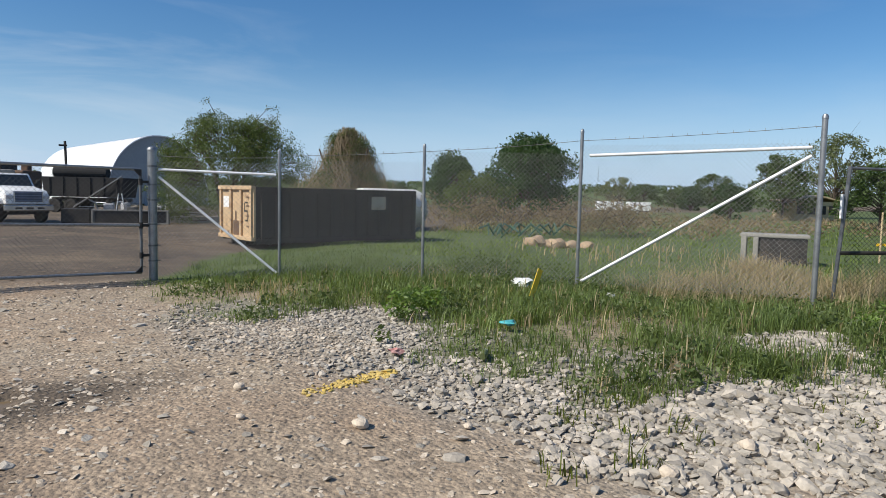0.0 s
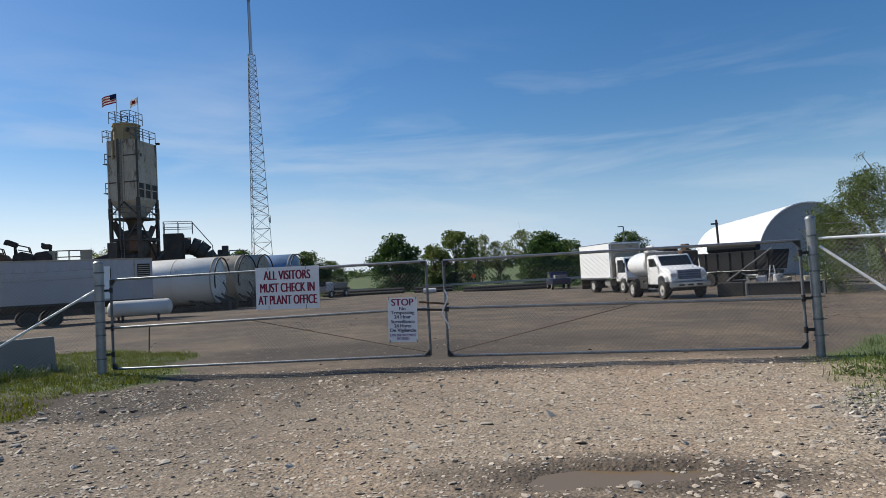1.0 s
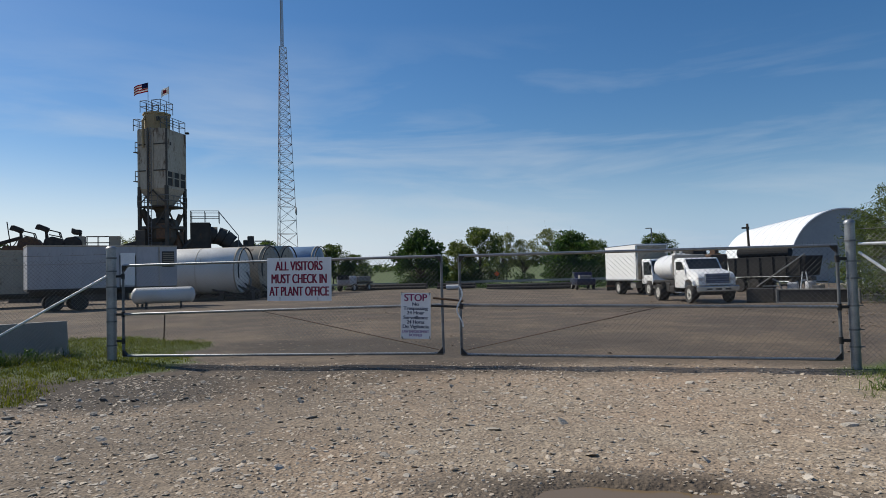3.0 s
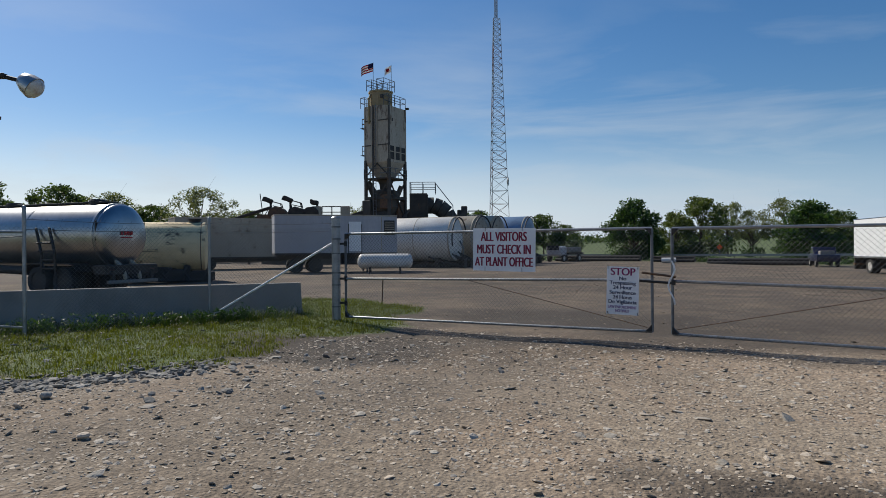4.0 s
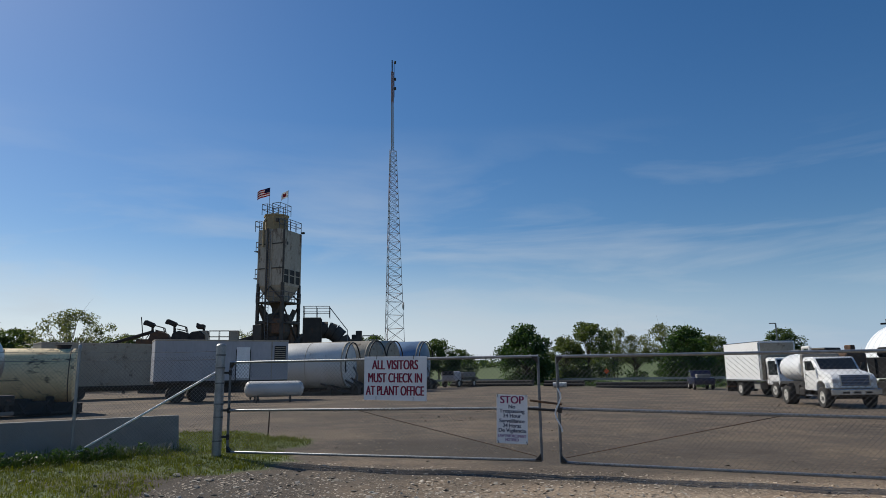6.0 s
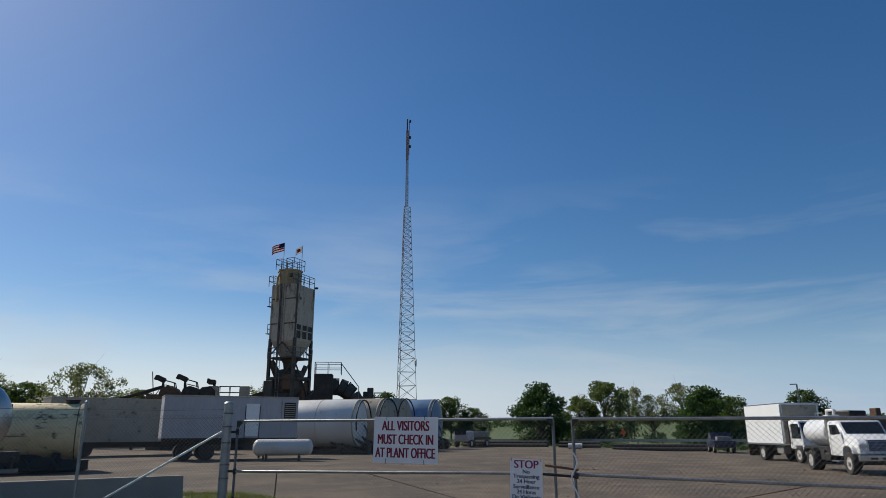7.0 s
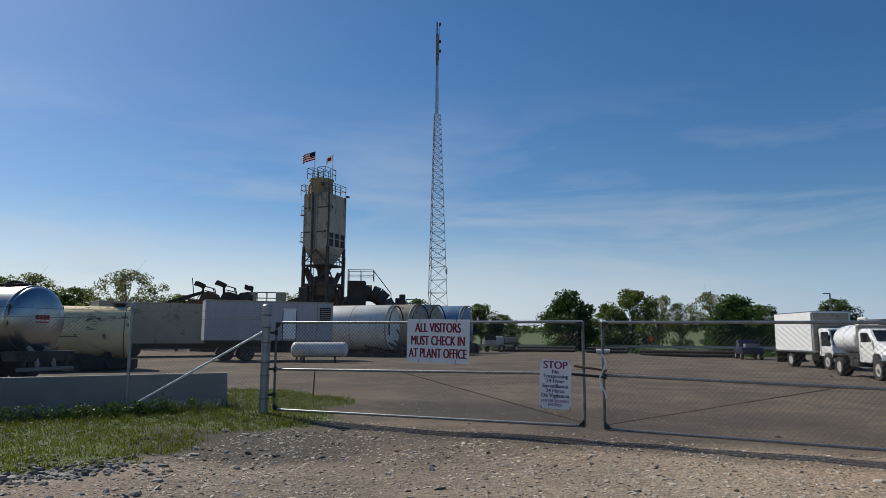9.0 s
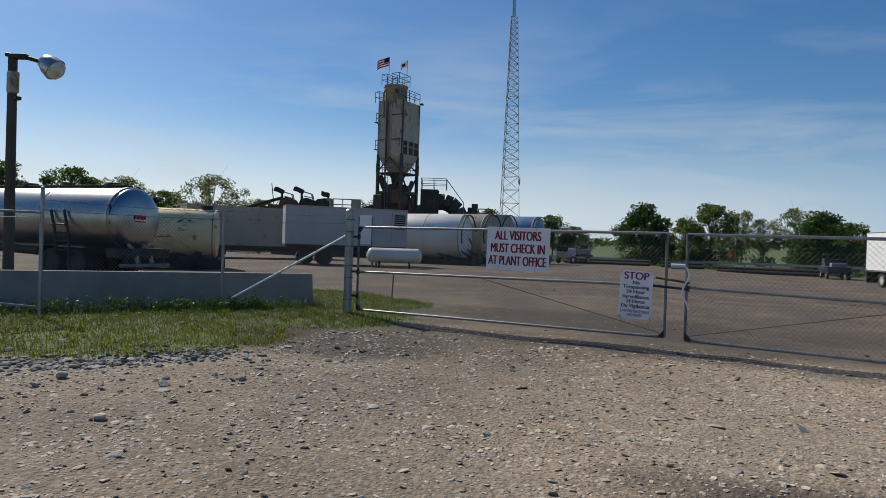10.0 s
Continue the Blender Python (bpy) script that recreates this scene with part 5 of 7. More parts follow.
for i, (a, b2) in enumerate((((-5.6, -0.9, 3.0), (-3.2, -0.9, 6.6)), ((-4.6, -1.0, 2.0), (-2.0, -1.0, 5.2)), ((2.6, -1.1, 1.0), (4.2, -1.1, 5.0)), ((0.2, -1.3, 1.0), (0.2, -1.3, 8.2)))):
    part("strut", tube(B(), a, b2, 0.08, 6), PLANT, drum)

feed = thing("feed_bins", pose(-51.1, 43.85, -0.2, 0, 0, 32), "row of dark feeder bins with conveyor heads", "machine", "plant machines")
for x in (-1.2, 1.4):
    part("bin", lathe(B(), [(0.5, 3.6), (1.7, 5.3), (1.7, 5.7)], 4, Matrix.Translation((x, 0, 0)) @ Matrix.Rotation(radians(45), 4, 'Z')), RUSTY, feed, "rusty tapered bin")
for x in (-3.4, -0.4, 2.8):
    slab("frame_leg", feed, (x, -0.8, 2.6), (0.25, 0.25, 5.2), BLACK_IRON)
for x, z, w in ((-1.45, 7.35, 1.0), (0.75, 7.45, 1.05), (3.75, 7.05, 0.8)):
    tilt = Matrix.Rotation(radians(24 if w > 0.9 else 4), 4, 'Y')
    hd = part("drive_hood", box(B(), (x, 0, z), (w, 0.9, 0.52), tilt, 0.14), BLACK_IRON, feed, "rounded black drive hood")
    part("hood_lip", box(B(), (x - 0.42 * w, 0, z + 0.12), (0.22, 0.94, 0.5), tilt, 0.06), BLACK_IRON, hd)
    part("head_post", tube(B(), (x + 0.25, 0.2, 5.6), (x + 0.2, 0.2, z), 0.10, 8), BLACK_IRON, feed)
    part("head_post", tube(B(), (x + 0.62, -0.2, 5.6), (x + 0.30, -0.2, z), 0.07, 8), BLACK_IRON, feed)
    if w > 0.9:
        for dy in (-0.35, 0.35):
            part("rail", pipe(B(), [(x + 0.35, dy, z - 0.12), (x + 1.45, dy, z - 0.42), (x + 1.6, dy, z - 0.98)], 0.055, 6), BLACK_IRON, feed)
        part("rail", tube(B(), (x + 0.45, 0.3, z - 0.6), (x + 1.5, 0.3, z - 0.85), 0.05, 6), BLACK_IRON, feed)
        hp = B()
        prism(hp, [(x - 0.1, 5.2), (x + 0.25, 6.35), (x + 0.9, 6.62), (x + 1.8, 6.35), (x + 2.15, 5.9), (x + 2.3, 5.2)], -0.7, 0.7, 0.08)
        part("belt_hood", hp, RUSTY if x < 0 else BLACK_IRON, feed, "red-brown belt hood" if x < 0 else "oily belt hood")
hp = B()
prism(hp, [(2.3, 5.2), (2.5, 6.1), (2.9, 6.5), (3.7, 6.6), (4.2, 6.2), (4.3, 5.2)], -0.7, 0.7, 0.12)
part("belt_hood", hp, BLACK_IRON, feed, "dark rounded belt hood")
part("conveyor", box(B(), (-4.6, 0.6, 5.55), (7.0, 0.9, 0.26), Matrix.Rotation(radians(-17), 4, 'Y'), 0.03), BLACK_IRON, feed, "sloping conveyor boom")
part("conveyor_truss", tube(B(), (-7.4, 0.1, 3.9), (-1.2, 0.1, 5.7), 0.07, 6), PLANT, feed)
for i in range(7):
    part("conveyor_strut", tube(B(), (-7.0 + i, 0.1, 4.0 + i * 0.29), (-6.5 + i, 0.1, 4.75 + i * 0.3), 0.045, 5), PLANT, feed)
for x in (4.0, 7.2):
    slab("cooling_box", feed, (x, 0.0, 6.0), (0.95, 0.8, 1.25), GREY_PANEL, 0.04, "grey boxed cooling unit")
railing(feed, 4.6, 6.7, -0.3, 0.3, 5.35, 1.25, BLACK_IRON, "sn")
slab("catwalk", feed, (3.2, -0.2, 2.7), (10.5, 1.2, 5.0), PLANT, 0.05, "dark plant framework")
part("antenna", tube(B(), (-2.0, 0, 5.4), (-2.35, 0, 8.1), 0.05, 5), BLACK_IRON, feed)
incl = thing("inclined_conveyor", pose(-45.0, 46.3, -0.2, 0, 0, 32), "dark sloping conveyor rising to the silo tower", "conveyor", "plant machines")
part("boom", box(B(), (0, 0.3, 4.9), (9.5, 0.9, 0.6), Matrix.Rotation(radians(-17), 4, 'Y'), 0.03), BLACK_IRON, incl)
for x, h in ((-3.0, 3.8), (0.5, 4.9), (3.2, 5.6)):
    part("trestle", tube(B(), (x, 0.3, 0), (x, 0.3, h), 0.12, 6), BLACK_IRON, incl)

# ---- lattice radio mast ----
mast = thing("radio_mast", pose(-52.72, 101.15, 0.0, 0, 0, 20), "tall red and white lattice radio mast", "mast")


def mast_section(z0, z1, r0, r1, material, rod):
    bm = B()
    for k in range(3):
        a, b = 2 * math.pi * k / 3, 2 * math.pi * (k + 1) / 3
        p0, p1 = Vector((r0 * math.cos(a), r0 * math.sin(a), z0)), Vector((r1 * math.cos(a), r1 * math.sin(a), z1))
        q0, q1 = Vector((r0 * math.cos(b), r0 * math.sin(b), z0)), Vector((r1 * math.cos(b), r1 * math.sin(b), z1))
        tube(bm, p0, p1, rod * 1.5, 5)
        n = max(2, round((z1 - z0) / (0.52 * (r0 + r1))))
        for i in range(n):
            f, g = i / n, (i + 1) / n
            tube(bm, p0.lerp(p1, f), q0.lerp(q1, g), rod, 4)
            tube(bm, q0.lerp(q1, f), p0.lerp(p1, g), rod, 4)
            tube(bm, p0.lerp(p1, g), q0.lerp(q1, g), rod, 4)
    return part("lattice_section", bm, material, mast)


SHOULDER = 44.5   # above it the mast is a slim straight lattice
for i in range(9):
    z0, z1 = SHOULDER * i / 9, SHOULDER * (i + 1) / 9
    mast_section(z0, z1, 2.55 - 1.75 * z0 / SHOULDER, 2.55 - 1.75 * z1 / SHOULDER, TOWER_RED if i % 2 == 1 else TOWER_WHITE, 0.033)
for z0, z1, r, m, rod in ((SHOULDER, 50.0, 0.34, TOWER_WHITE, 0.022), (50.0, 54.5, 0.30, TOWER_WHITE, 0.022), (54.5, 61.0, 0.28, TOWER_RED, 0.034)):
    mast_section(z0, z1, r, r, m, rod)
part("tip", tube(B(), (0, 0, 61.0), (0, 0, 63.5), 0.13, 6), BLACK_IRON, mast)
part("whip", tube(B(), (0.4, 0, 55.6), (0.4, 0, 63.2), 0.06, 6), BLACK_IRON, mast, "upright antenna whip")
for z in (57.2, 59.2, 62.8):
    part("beacon", tube(B(), (0.6, 0, z), (0.6, 0, z + 0.5), 0.2, 8), BLACK_IRON, mast)
part("dish", lathe(B(), [(0.0, 0.0), (0.5, 0.1), (0.8, 0.35), (0.75, 0.35), (0, 0.05)], 16, Matrix.Translation((1.9, -0.8, 14.0)) @ LIE), TOWER_WHITE, mast)

# ---- yard lamp, barriers ----
lampp = thing("yard_lamp", pose(-17.6, -1.15, 0), "dark wooden yard light pole with a bell lamp", "lamp")
part("pole", tube(B(), (0, 0, -0.3), (-0.1, 0.0, 6.55), 0.15, 14, 0.12), WOOD_POLE, lampp, smooth=True)
d = Vector((0.86, 0.52, 0))
part("arm", pipe(B(), [(-0.25 * d.x, -0.25 * d.y, 6.55), (0.25 * d.x, 0.25 * d.y, 6.50), (0.72 * d.x, 0.72 * d.y, 6.38)], 0.06, 8), BLACK_IRON, lampp)
part("socket", box(B(), tuple(d * 0.12 + Vector((0, 0, 6.5))), (0.5, 0.22, 0.14), Matrix.Rotation(radians(31), 4, 'Z'), 0.03), BLACK_IRON, lampp)
m = Matrix.Translation(tuple(d * 1.0 + Vector((0, 0, 6.28)))) @ Matrix.Rotation(radians(31), 4, 'Z') @ Matrix.Rotation(radians(128), 4, 'Y')
part("shade", lathe(B(), [(0.14, -0.26), (0.22, -0.2), (0.30, 0.0), (0.33, 0.22), (0.30, 0.22), (0.27, 0.0), (0.18, -0.17), (0, -0.2)], 22, m), SILVER_DULL, lampp, "bell-shaped metal shade", True)
part("lens", lathe(B(), [(0.31, 0.2), (0.26, 0.32), (0.14, 0.4), (0.0, 0.42)], 20, m), LAMP_GLASS, lampp, smooth=True)
part("ballast_box", box(B(), (0.05, -0.05, 5.75), (0.26, 0.26, 0.62), bevel=0.05), GREY_PANEL, lampp, "grey ballast box")
part("bracket", box(B(), (0.16, 0.02, 5.30), (0.2, 0.16, 0.1), bevel=0.02), BLACK_IRON, lampp)

JERSEY = [(-0.30, 0.0), (-0.30, 0.08), (-0.20, 0.25), (-0.09, 0.80), (0.09, 0.80), (0.20, 0.25), (0.30, 0.08), (0.30, 0.0)]


def barrier(x, y, rz, length, material, label, prof=JERSEY, z=None, name="concrete_barrier"):
    bm = B()
    prism(bm, prof, -length / 2, length / 2, 0.012)
    ob = solid(name, bm, material, label, "barrier", "concrete barriers")
    ob.matrix_basis = at(x, y, rz, z)
    return ob


BV = Vector((-11.7 + 7.8, -5.6 - 0.75))
ang = math.degrees(math.atan2(BV.y, BV.x)) - 90
for i in range(2):
    c = Vector((-7.8, 0.75)) + BV.normalized() * (3.05 + i * 6.13)
    barrier(c.x, c.y, ang, 6.1, CONCRETE, "weathered grey concrete barrier behind the fence, grass at its foot", z=-0.02)
barrier(17.2, 25.5, 70, 4.0, CONCRETE, "long pale concrete block in the yard", [(-0.3, 0), (-0.3, 0.35), (0.3, 0.35), (0.3, 0)], -0.34, "concrete_block")

# ---- things by the sheds ----
tip = thing("dump_trailer", at(15.8, 43.6, -42, -0.36), "dark long dump trailer behind the water truck", "trailer", "parked trailers")
part("bed", prism(B(), [(-2.9, 1.15), (-3.1, 2.6), (3.0, 2.6), (2.7, 1.15)], -1.2, 1.2, 0.04), SCREEN_BLACK, tip)
for i in range(6):
    part("side_rib", box(B(), (-2.5 + i * 1.0, -1.24, 1.9), (0.12, 0.08, 1.35)), SCREEN_BLACK, tip)
for s in (-1, 1):
    for x in (-2.2, -1.0):
        wheel(tip, x, s * 0.95, 0.5, 0.5, BLACK_IRON)
    slab("landing_leg", tip, (2.2, s * 0.7, 0.55), (0.15, 0.15, 1.1), BLACK_IRON)
slab("chassis", tip, (0, 0, 0.95), (5.6, 1.0, 0.3), BLACK_IRON)
part("prop_strut", tube(B(), (-0.6, -1.5, 0.4), (3.0, -1.35, 2.75), 0.05, 6), GALV, tip, "thin grey prop")
tarp = part("rolled_tarp", tube(B(), (-2.6, -0.3, 2.95), (1.4, -0.3, 2.95), 0.36, 14), SCREEN_BLACK, tip, "rolled black tarp")
pav = thing("road_paver", at(11.5, 50.0, -45, -0.36), "rusty dark road machine among the parked trucks", "machine", "yard machines")
slab("body", pav, (0, 0, 2.1), (3.8, 2.2, 1.9), RUSTY, 0.15)
slab("engine_cover", pav, (-0.8, 0, 3.2), (1.6, 1.8, 0.6), BLACK_IRON, 0.1)
slab("control_seat", pav, (1.0, 0.5, 3.3), (0.6, 0.5, 0.7), RUSTY, 0.08)
for s in (-1, 1):
    wheel(pav, 1.3, s * 1.1, 0.7, 0.4)
    wheel(pav, -1.3, s * 1.1, 0.7, 0.4)


def striper(x, y, rz, flip):
    """A walk-behind machine on a low frame: engine, paint drum, handlebars, hoses, wheels."""
    sp = thing("line_marking_machine", at(x, y, rz, -0.35), "white and grey wheeled machine on a low dark frame", "machine", "yard machines")
    slab("deck", sp, (0, 0, 0.50), (2.6, 1.2, 0.08), BLACK_IRON, 0.02)
    slab("engine", sp, (-0.5 * flip, 0.1, 0.78), (0.55, 0.5, 0.42), DIMMED_WHITE, 0.08, "white engine cover")
    part("air_filter", tube(B(), (-0.5 * flip, 0.1, 0.98), (-0.5 * flip, 0.1, 1.16), 0.16, 12), BLACK_IRON, sp)
    part("drum", lathe(B(), [(0.24, 0.54), (0.26, 0.6), (0.26, 0.98), (0.22, 1.04), (0.0, 1.06)], 16, Matrix.Translation((0.35 * flip, -0.1, 0))), DIMMED_WHITE, sp, "white paint drum", True)
    part("drum", lathe(B(), [(0.15, 0.54), (0.16, 0.6), (0.16, 0.85), (0.0, 0.9)], 14, Matrix.Translation((0.85 * flip, 0.2, 0))), GREY_PANEL, sp, smooth=True)
    for s2 in (-0.28, 0.28):
        part("handlebar", pipe(B(), [(-1.0 * flip, s2, 0.55), (-1.15 * flip, s2, 1.0), (-1.45 * flip, s2, 1.18)], 0.025, 6), GALV, sp)
        wheel(sp, 0.75, s2 * 2.5, 0.26, 0.14)
        wheel(sp, -0.75, s2 * 2.5, 0.30, 0.16)
    part("crossbar", tube(B(), (-1.4 * flip, -0.3, 1.17), (-1.4 * flip, 0.3, 1.17), 0.022, 6), BLACK_IRON, sp)
    part("hose", pipe(B(), [(0.1, 0.3, 0.6), (0.0, 0.45, 1.1), (0.3 * flip, 0.4, 1.25), (0.5 * flip, 0.2, 0.95)], 0.03, 6), BLACK_IRON, sp)
    part("guard", pipe(B(), [(1.2, -0.55, 0.5), (1.2, -0.55, 0.95), (0.3, -0.55, 0.95), (0.3, -0.55, 0.5)], 0.022, 6), GALV, sp)
    part("drawbar", tube(B(), (1.2, 0, 0.48), (2.0, 0, 0.4), 0.04, 6), BLACK_IRON, sp)
    for dx in (-0.22, 0.22):   # upright A-shaped spray frame
        part("spray_frame", tube(B(), (0.1 + dx, -0.5, 0.5), (0.1 + dx * 0.35, -0.5, 1.55), 0.03, 6), GALV_BRIGHT, sp)
    part("spray_frame", tube(B(), (-0.05, -0.5, 1.1), (0.25, -0.5, 1.1), 0.025, 6), GALV_BRIGHT, sp)
    for k in range(4):
        part("rack_bar", tube(B(), (-1.9 * flip, -0.6, 0.42 + 0.13 * k), (-1.15 * flip, -0.6, 0.42 + 0.13 * k), 0.03, 6), GALV, sp)
    slab("seat", sp, (-0.95 * flip, 0.0, 0.85), (0.4, 0.45, 0.12), BLACK_IRON, 0.04)
    slab("battery_box", sp, (0.62 * flip, -0.42, 0.68), (0.4, 0.3, 0.3), DARK_CONCRETE, 0.03)
    return sp


striper(13.6, 28.4, -18, 1)
striper(16.0, 27.6, -25, -1)
for x, y, rz, w, h, label in ((13.2, 24.6, -25, 3.5, 0.68, "long low steel spreader box with a pale rim"), (11.05, 26.3, -25, 1.3, 0.72, "dark low steel box beside the trucks")):
    bx = thing("spreader_box", at(x, y, rz, -0.35), label, "machine", "yard machines")
    slab("body", bx, (0, 0, h / 2 + 0.04), (w, 0.7, h), DARK_CONCRETE if w > 2 else BLACK_IRON, 0.03)
    if w > 2:
        for z in (0.06, h + 0.05):
            part("rim", box(B(), (0, -0.37, z), (w + 0.06, 0.06, 0.07), bevel=0.01), CONCRETE, bx)
        for sx in (-1, 1):
            part("rim", box(B(), (sx * (w / 2), -0.37, h / 2 + 0.05), (0.07, 0.06, h), bevel=0.01), CONCRETE, bx)
        part("face_plate", box(B(), (0, -0.355, h / 2 + 0.05), (w - 0.2, 0.02, h - 0.1)), BLACK_IRON, bx)

hall = thing("fabric_hall", pose(28.1, 66.5, -0.5, 0, 0, 1.5), "white arched fabric storage hall, end wall coloured grey for shade", "building")
R_H, LEN_H = 5.6, 34.0
arch = [(-R_H * math.cos(a), 8.0 * math.sin(a) ** 0.8) for a in np.linspace(0.02, math.pi - 0.02, 25)]
inner = [(x * 0.985, z * 0.985) for x, z in arch]
shell = B()
prism(shell, arch + inner[::-1], 0, LEN_H)
part("roof", shell, FABRIC, hall, "taut white fabric roof", True)
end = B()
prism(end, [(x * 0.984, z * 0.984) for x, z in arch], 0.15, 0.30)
part("end_wall", end, FABRIC_SHADED, hall, "end wall with its shade put into the grey")
slab("door", hall, (0.4, 0.12, 1.9), (4.2, 0.08, 3.8), FABRIC_SHADED, 0.02, "large door in the same shaded grey")
for i in range(11):
    a2 = [(x * 1.004, z * 1.004) for x, z in arch]
    rib = B()
    prism(rib, a2 + arch[::-1], 0.5 + i * 3.2, 0.62 + i * 3.2)
    part("roof_rib", rib, FABRIC, hall, smooth=True)

lp = thing("utility_pole", pose(15.45, 49.8, -0.5), "short dark pole with a small bracket lamp", "pole", "poles")
part("shaft", tube(B(), (0, 0, 0), (-0.15, 0, 5.7), 0.10, 8), WOOD_POLE, lp)
part("bracket", box(B(), (-0.3, 0, 5.35), (0.6, 0.12, 0.14), bevel=0.02), BLACK_IRON, lp)
far_lamp = thing("street_lamp", pose(12.2, 112.0, 0.5), "slender grey street lamp far beyond the yard", "lamp", "poles")
part("shaft", tube(B(), (0, 0, 0), (0, 0, 8.4), 0.11, 8), GALV_DARK, far_lamp)
part("head", box(B(), (-0.5, 0, 8.4), (1.0, 0.25, 0.15), bevel=0.03), GALV_DARK, far_lamp)


def roll_off():
    """Open-top container with ribbed dark sides and a tan tail door."""
    c = thing("roll_off_container", pose(11.5, 7.85, -0.10, 0, 0, -1), "dark ribbed roll-off container with a tan end door", "container")
    L, Wd, Ht = 5.78, 2.4, 1.62
    for s in (-1, 1):
        side = part("side_wall", box(B(), (L / 2, s * Wd / 2, Ht / 2 + 0.1), (L, 0.07, Ht - 0.15), bevel=0.01), DUMP_DARK, c)
        for i in range(13):
            part("rib", box(B(), (0.2 + i * 0.455, s * (Wd / 2 + 0.06), Ht / 2 + 0.05), (0.10, 0.09, Ht - 0.25), bevel=0.01), DUMP_DARK, side)
        part("top_rail", box(B(), (L / 2, s * Wd / 2, Ht + 0.03), (L, 0.14, 0.12), bevel=0.015), DUMP_DARK, c)
        part("bottom_rail", box(B(), (L / 2, s * Wd / 2, 0.15), (L, 0.16, 0.16), bevel=0.015), DUMP_DARK, c)
        part("skid_roller", tube(B(), (0.5, s * 0.9, 0.12), (0.5, s * 1.1, 0.12), 0.12, 12), BLACK_IRON, c)
        part("skid_rail", box(B(), (L / 2, s * 0.5, 0.06), (L, 0.1, 0.14)), BLACK_IRON, c)
    part("floor", box(B(), (L / 2, 0, 0.2), (L, Wd, 0.08)), RUSTY, c)
    part("front_wall", box(B(), (L, 0, Ht / 2 + 0.1), (0.08, Wd, Ht)), DUMP_DARK, c)
    door = part("door", box(B(), (-0.02, 0, Ht / 2 + 0.12), (0.08, Wd + 0.05, Ht - 0.05), bevel=0.015), TAN_PAINT, c, "tan tail door, chipped and rusting")
    for y in (-1.12, -0.4, 0.35, 1.12):
        part("door_post", box(B(), (-0.09, y, Ht / 2 + 0.12), (0.08, 0.12, Ht - 0.1), bevel=0.012), TAN_PAINT, door)
    for z in (0.2, Ht + 0.06):
        part("door_rail", box(B(), (-0.09, 0, z), (0.12, Wd + 0.1, 0.12), bevel=0.015), TAN_PAINT, door)
    part("patch", box(B(), (-0.065, 0.78, 1.25), (0.012, 0.42, 0.34)), SIGN_WHITE, door, "white notice")
    part("hatch", box(B(), (-0.068, -0.03, 0.42), (0.02, 0.5, 0.55), bevel=0.005), RUSTY, door, "dark rusted lower hatch")
    for z in (0.55, 0.85, 1.15, 1.4):
        part("latch", box(B(), (-0.08, -0.95, z), (0.05, 0.30, 0.05), bevel=0.008), RUSTY, door)
    for y, z, w, h in ((-0.72, 1.25, 0.22, 0.05), (-0.68, 1.0, 0.26, 0.05), (-0.74, 0.72, 0.2, 0.05), (-0.6, 1.12, 0.04, 0.24), (-0.82, 0.85, 0.04, 0.26)):
        part("scrawl", box(B(), (-0.066, y, z), (0.008, w, h), bevel=0.003), BLACK_IRON, door, "dark scrawl as plain bars")
    for y, z, w, h in ((0.05, 0.62, 0.10, 0.7), (-0.22, 0.4, 0.08, 0.5), (0.5, 0.3, 0.3, 0.12)):
        part("rust_patch", box(B(), (-0.064, y, z), (0.006, w, h), bevel=0.002), RUSTY, door, "rusted patch")
    part("notice", box(B(), (4.2, -Wd / 2 - 0.115, 1.28), (0.55, 0.012, 0.42)), GREY_PANEL, c, "faded grey notice")
    return c


roll_off()
culv = thing("white_tank", at(22.25, 13.9, 5), "long low white rounded tank behind the container", "tank")
cyl_tank("shell", culv, 0.95, -2.4, 0.7, 1.04, WHITE_TANK, 0.6, 28)
slab("saddle", culv, (-0.5, 0, 0.2), (0.3, 1.2, 0.45), DARK_CONCRETE)
slab("saddle", culv, (-1.9, 0, 0.2), (0.3, 1.2, 0.45), DARK_CONCRETE)


# ---- water in the ruts ----
def water_material():
    m = bpy.data.materials.new("muddy puddle water")
    m.use_nodes = True
    n, l = m.node_tree.nodes, m.node_tree.links
    b = n["Principled BSDF"]
    b.inputs["Base Color"].default_value = (0.17, 0.12, 0.068, 1)
    b.inputs["Roughness"].default_value = 0.10
    b.inputs["Specular IOR Level"].default_value = 0.13
    tx = n.new("ShaderNodeTexNoise")
    tx.inputs["Scale"].default_value = 9
    bp = n.new("ShaderNodeBump")
    bp.inputs["Strength"].default_value = 0.04
    bp.inputs["Distance"].default_value = 0.01
    l.new(tx.outputs["Fac"], bp.inputs["Height"])
    l.new(bp.outputs["Normal"], b.inputs["Normal"])
    return m


WATER = water_material()
for cx, cy, a, b, tilt in POOLS:
    bm = B()
    bmesh.ops.create_circle(bm, cap_ends=True, segments=40, radius=1.0)
    ob = solid("puddle", bm, WATER, "shallow muddy brown puddle in the gravel drive", "puddle", "puddles", "structure")
    ob.matrix_basis = pose(cx, cy, gz(cx, cy) + 0.036, 0, 0, math.degrees(tilt)) @ Matrix.Diagonal((a * 1.62, b * 1.62, 1, 1))

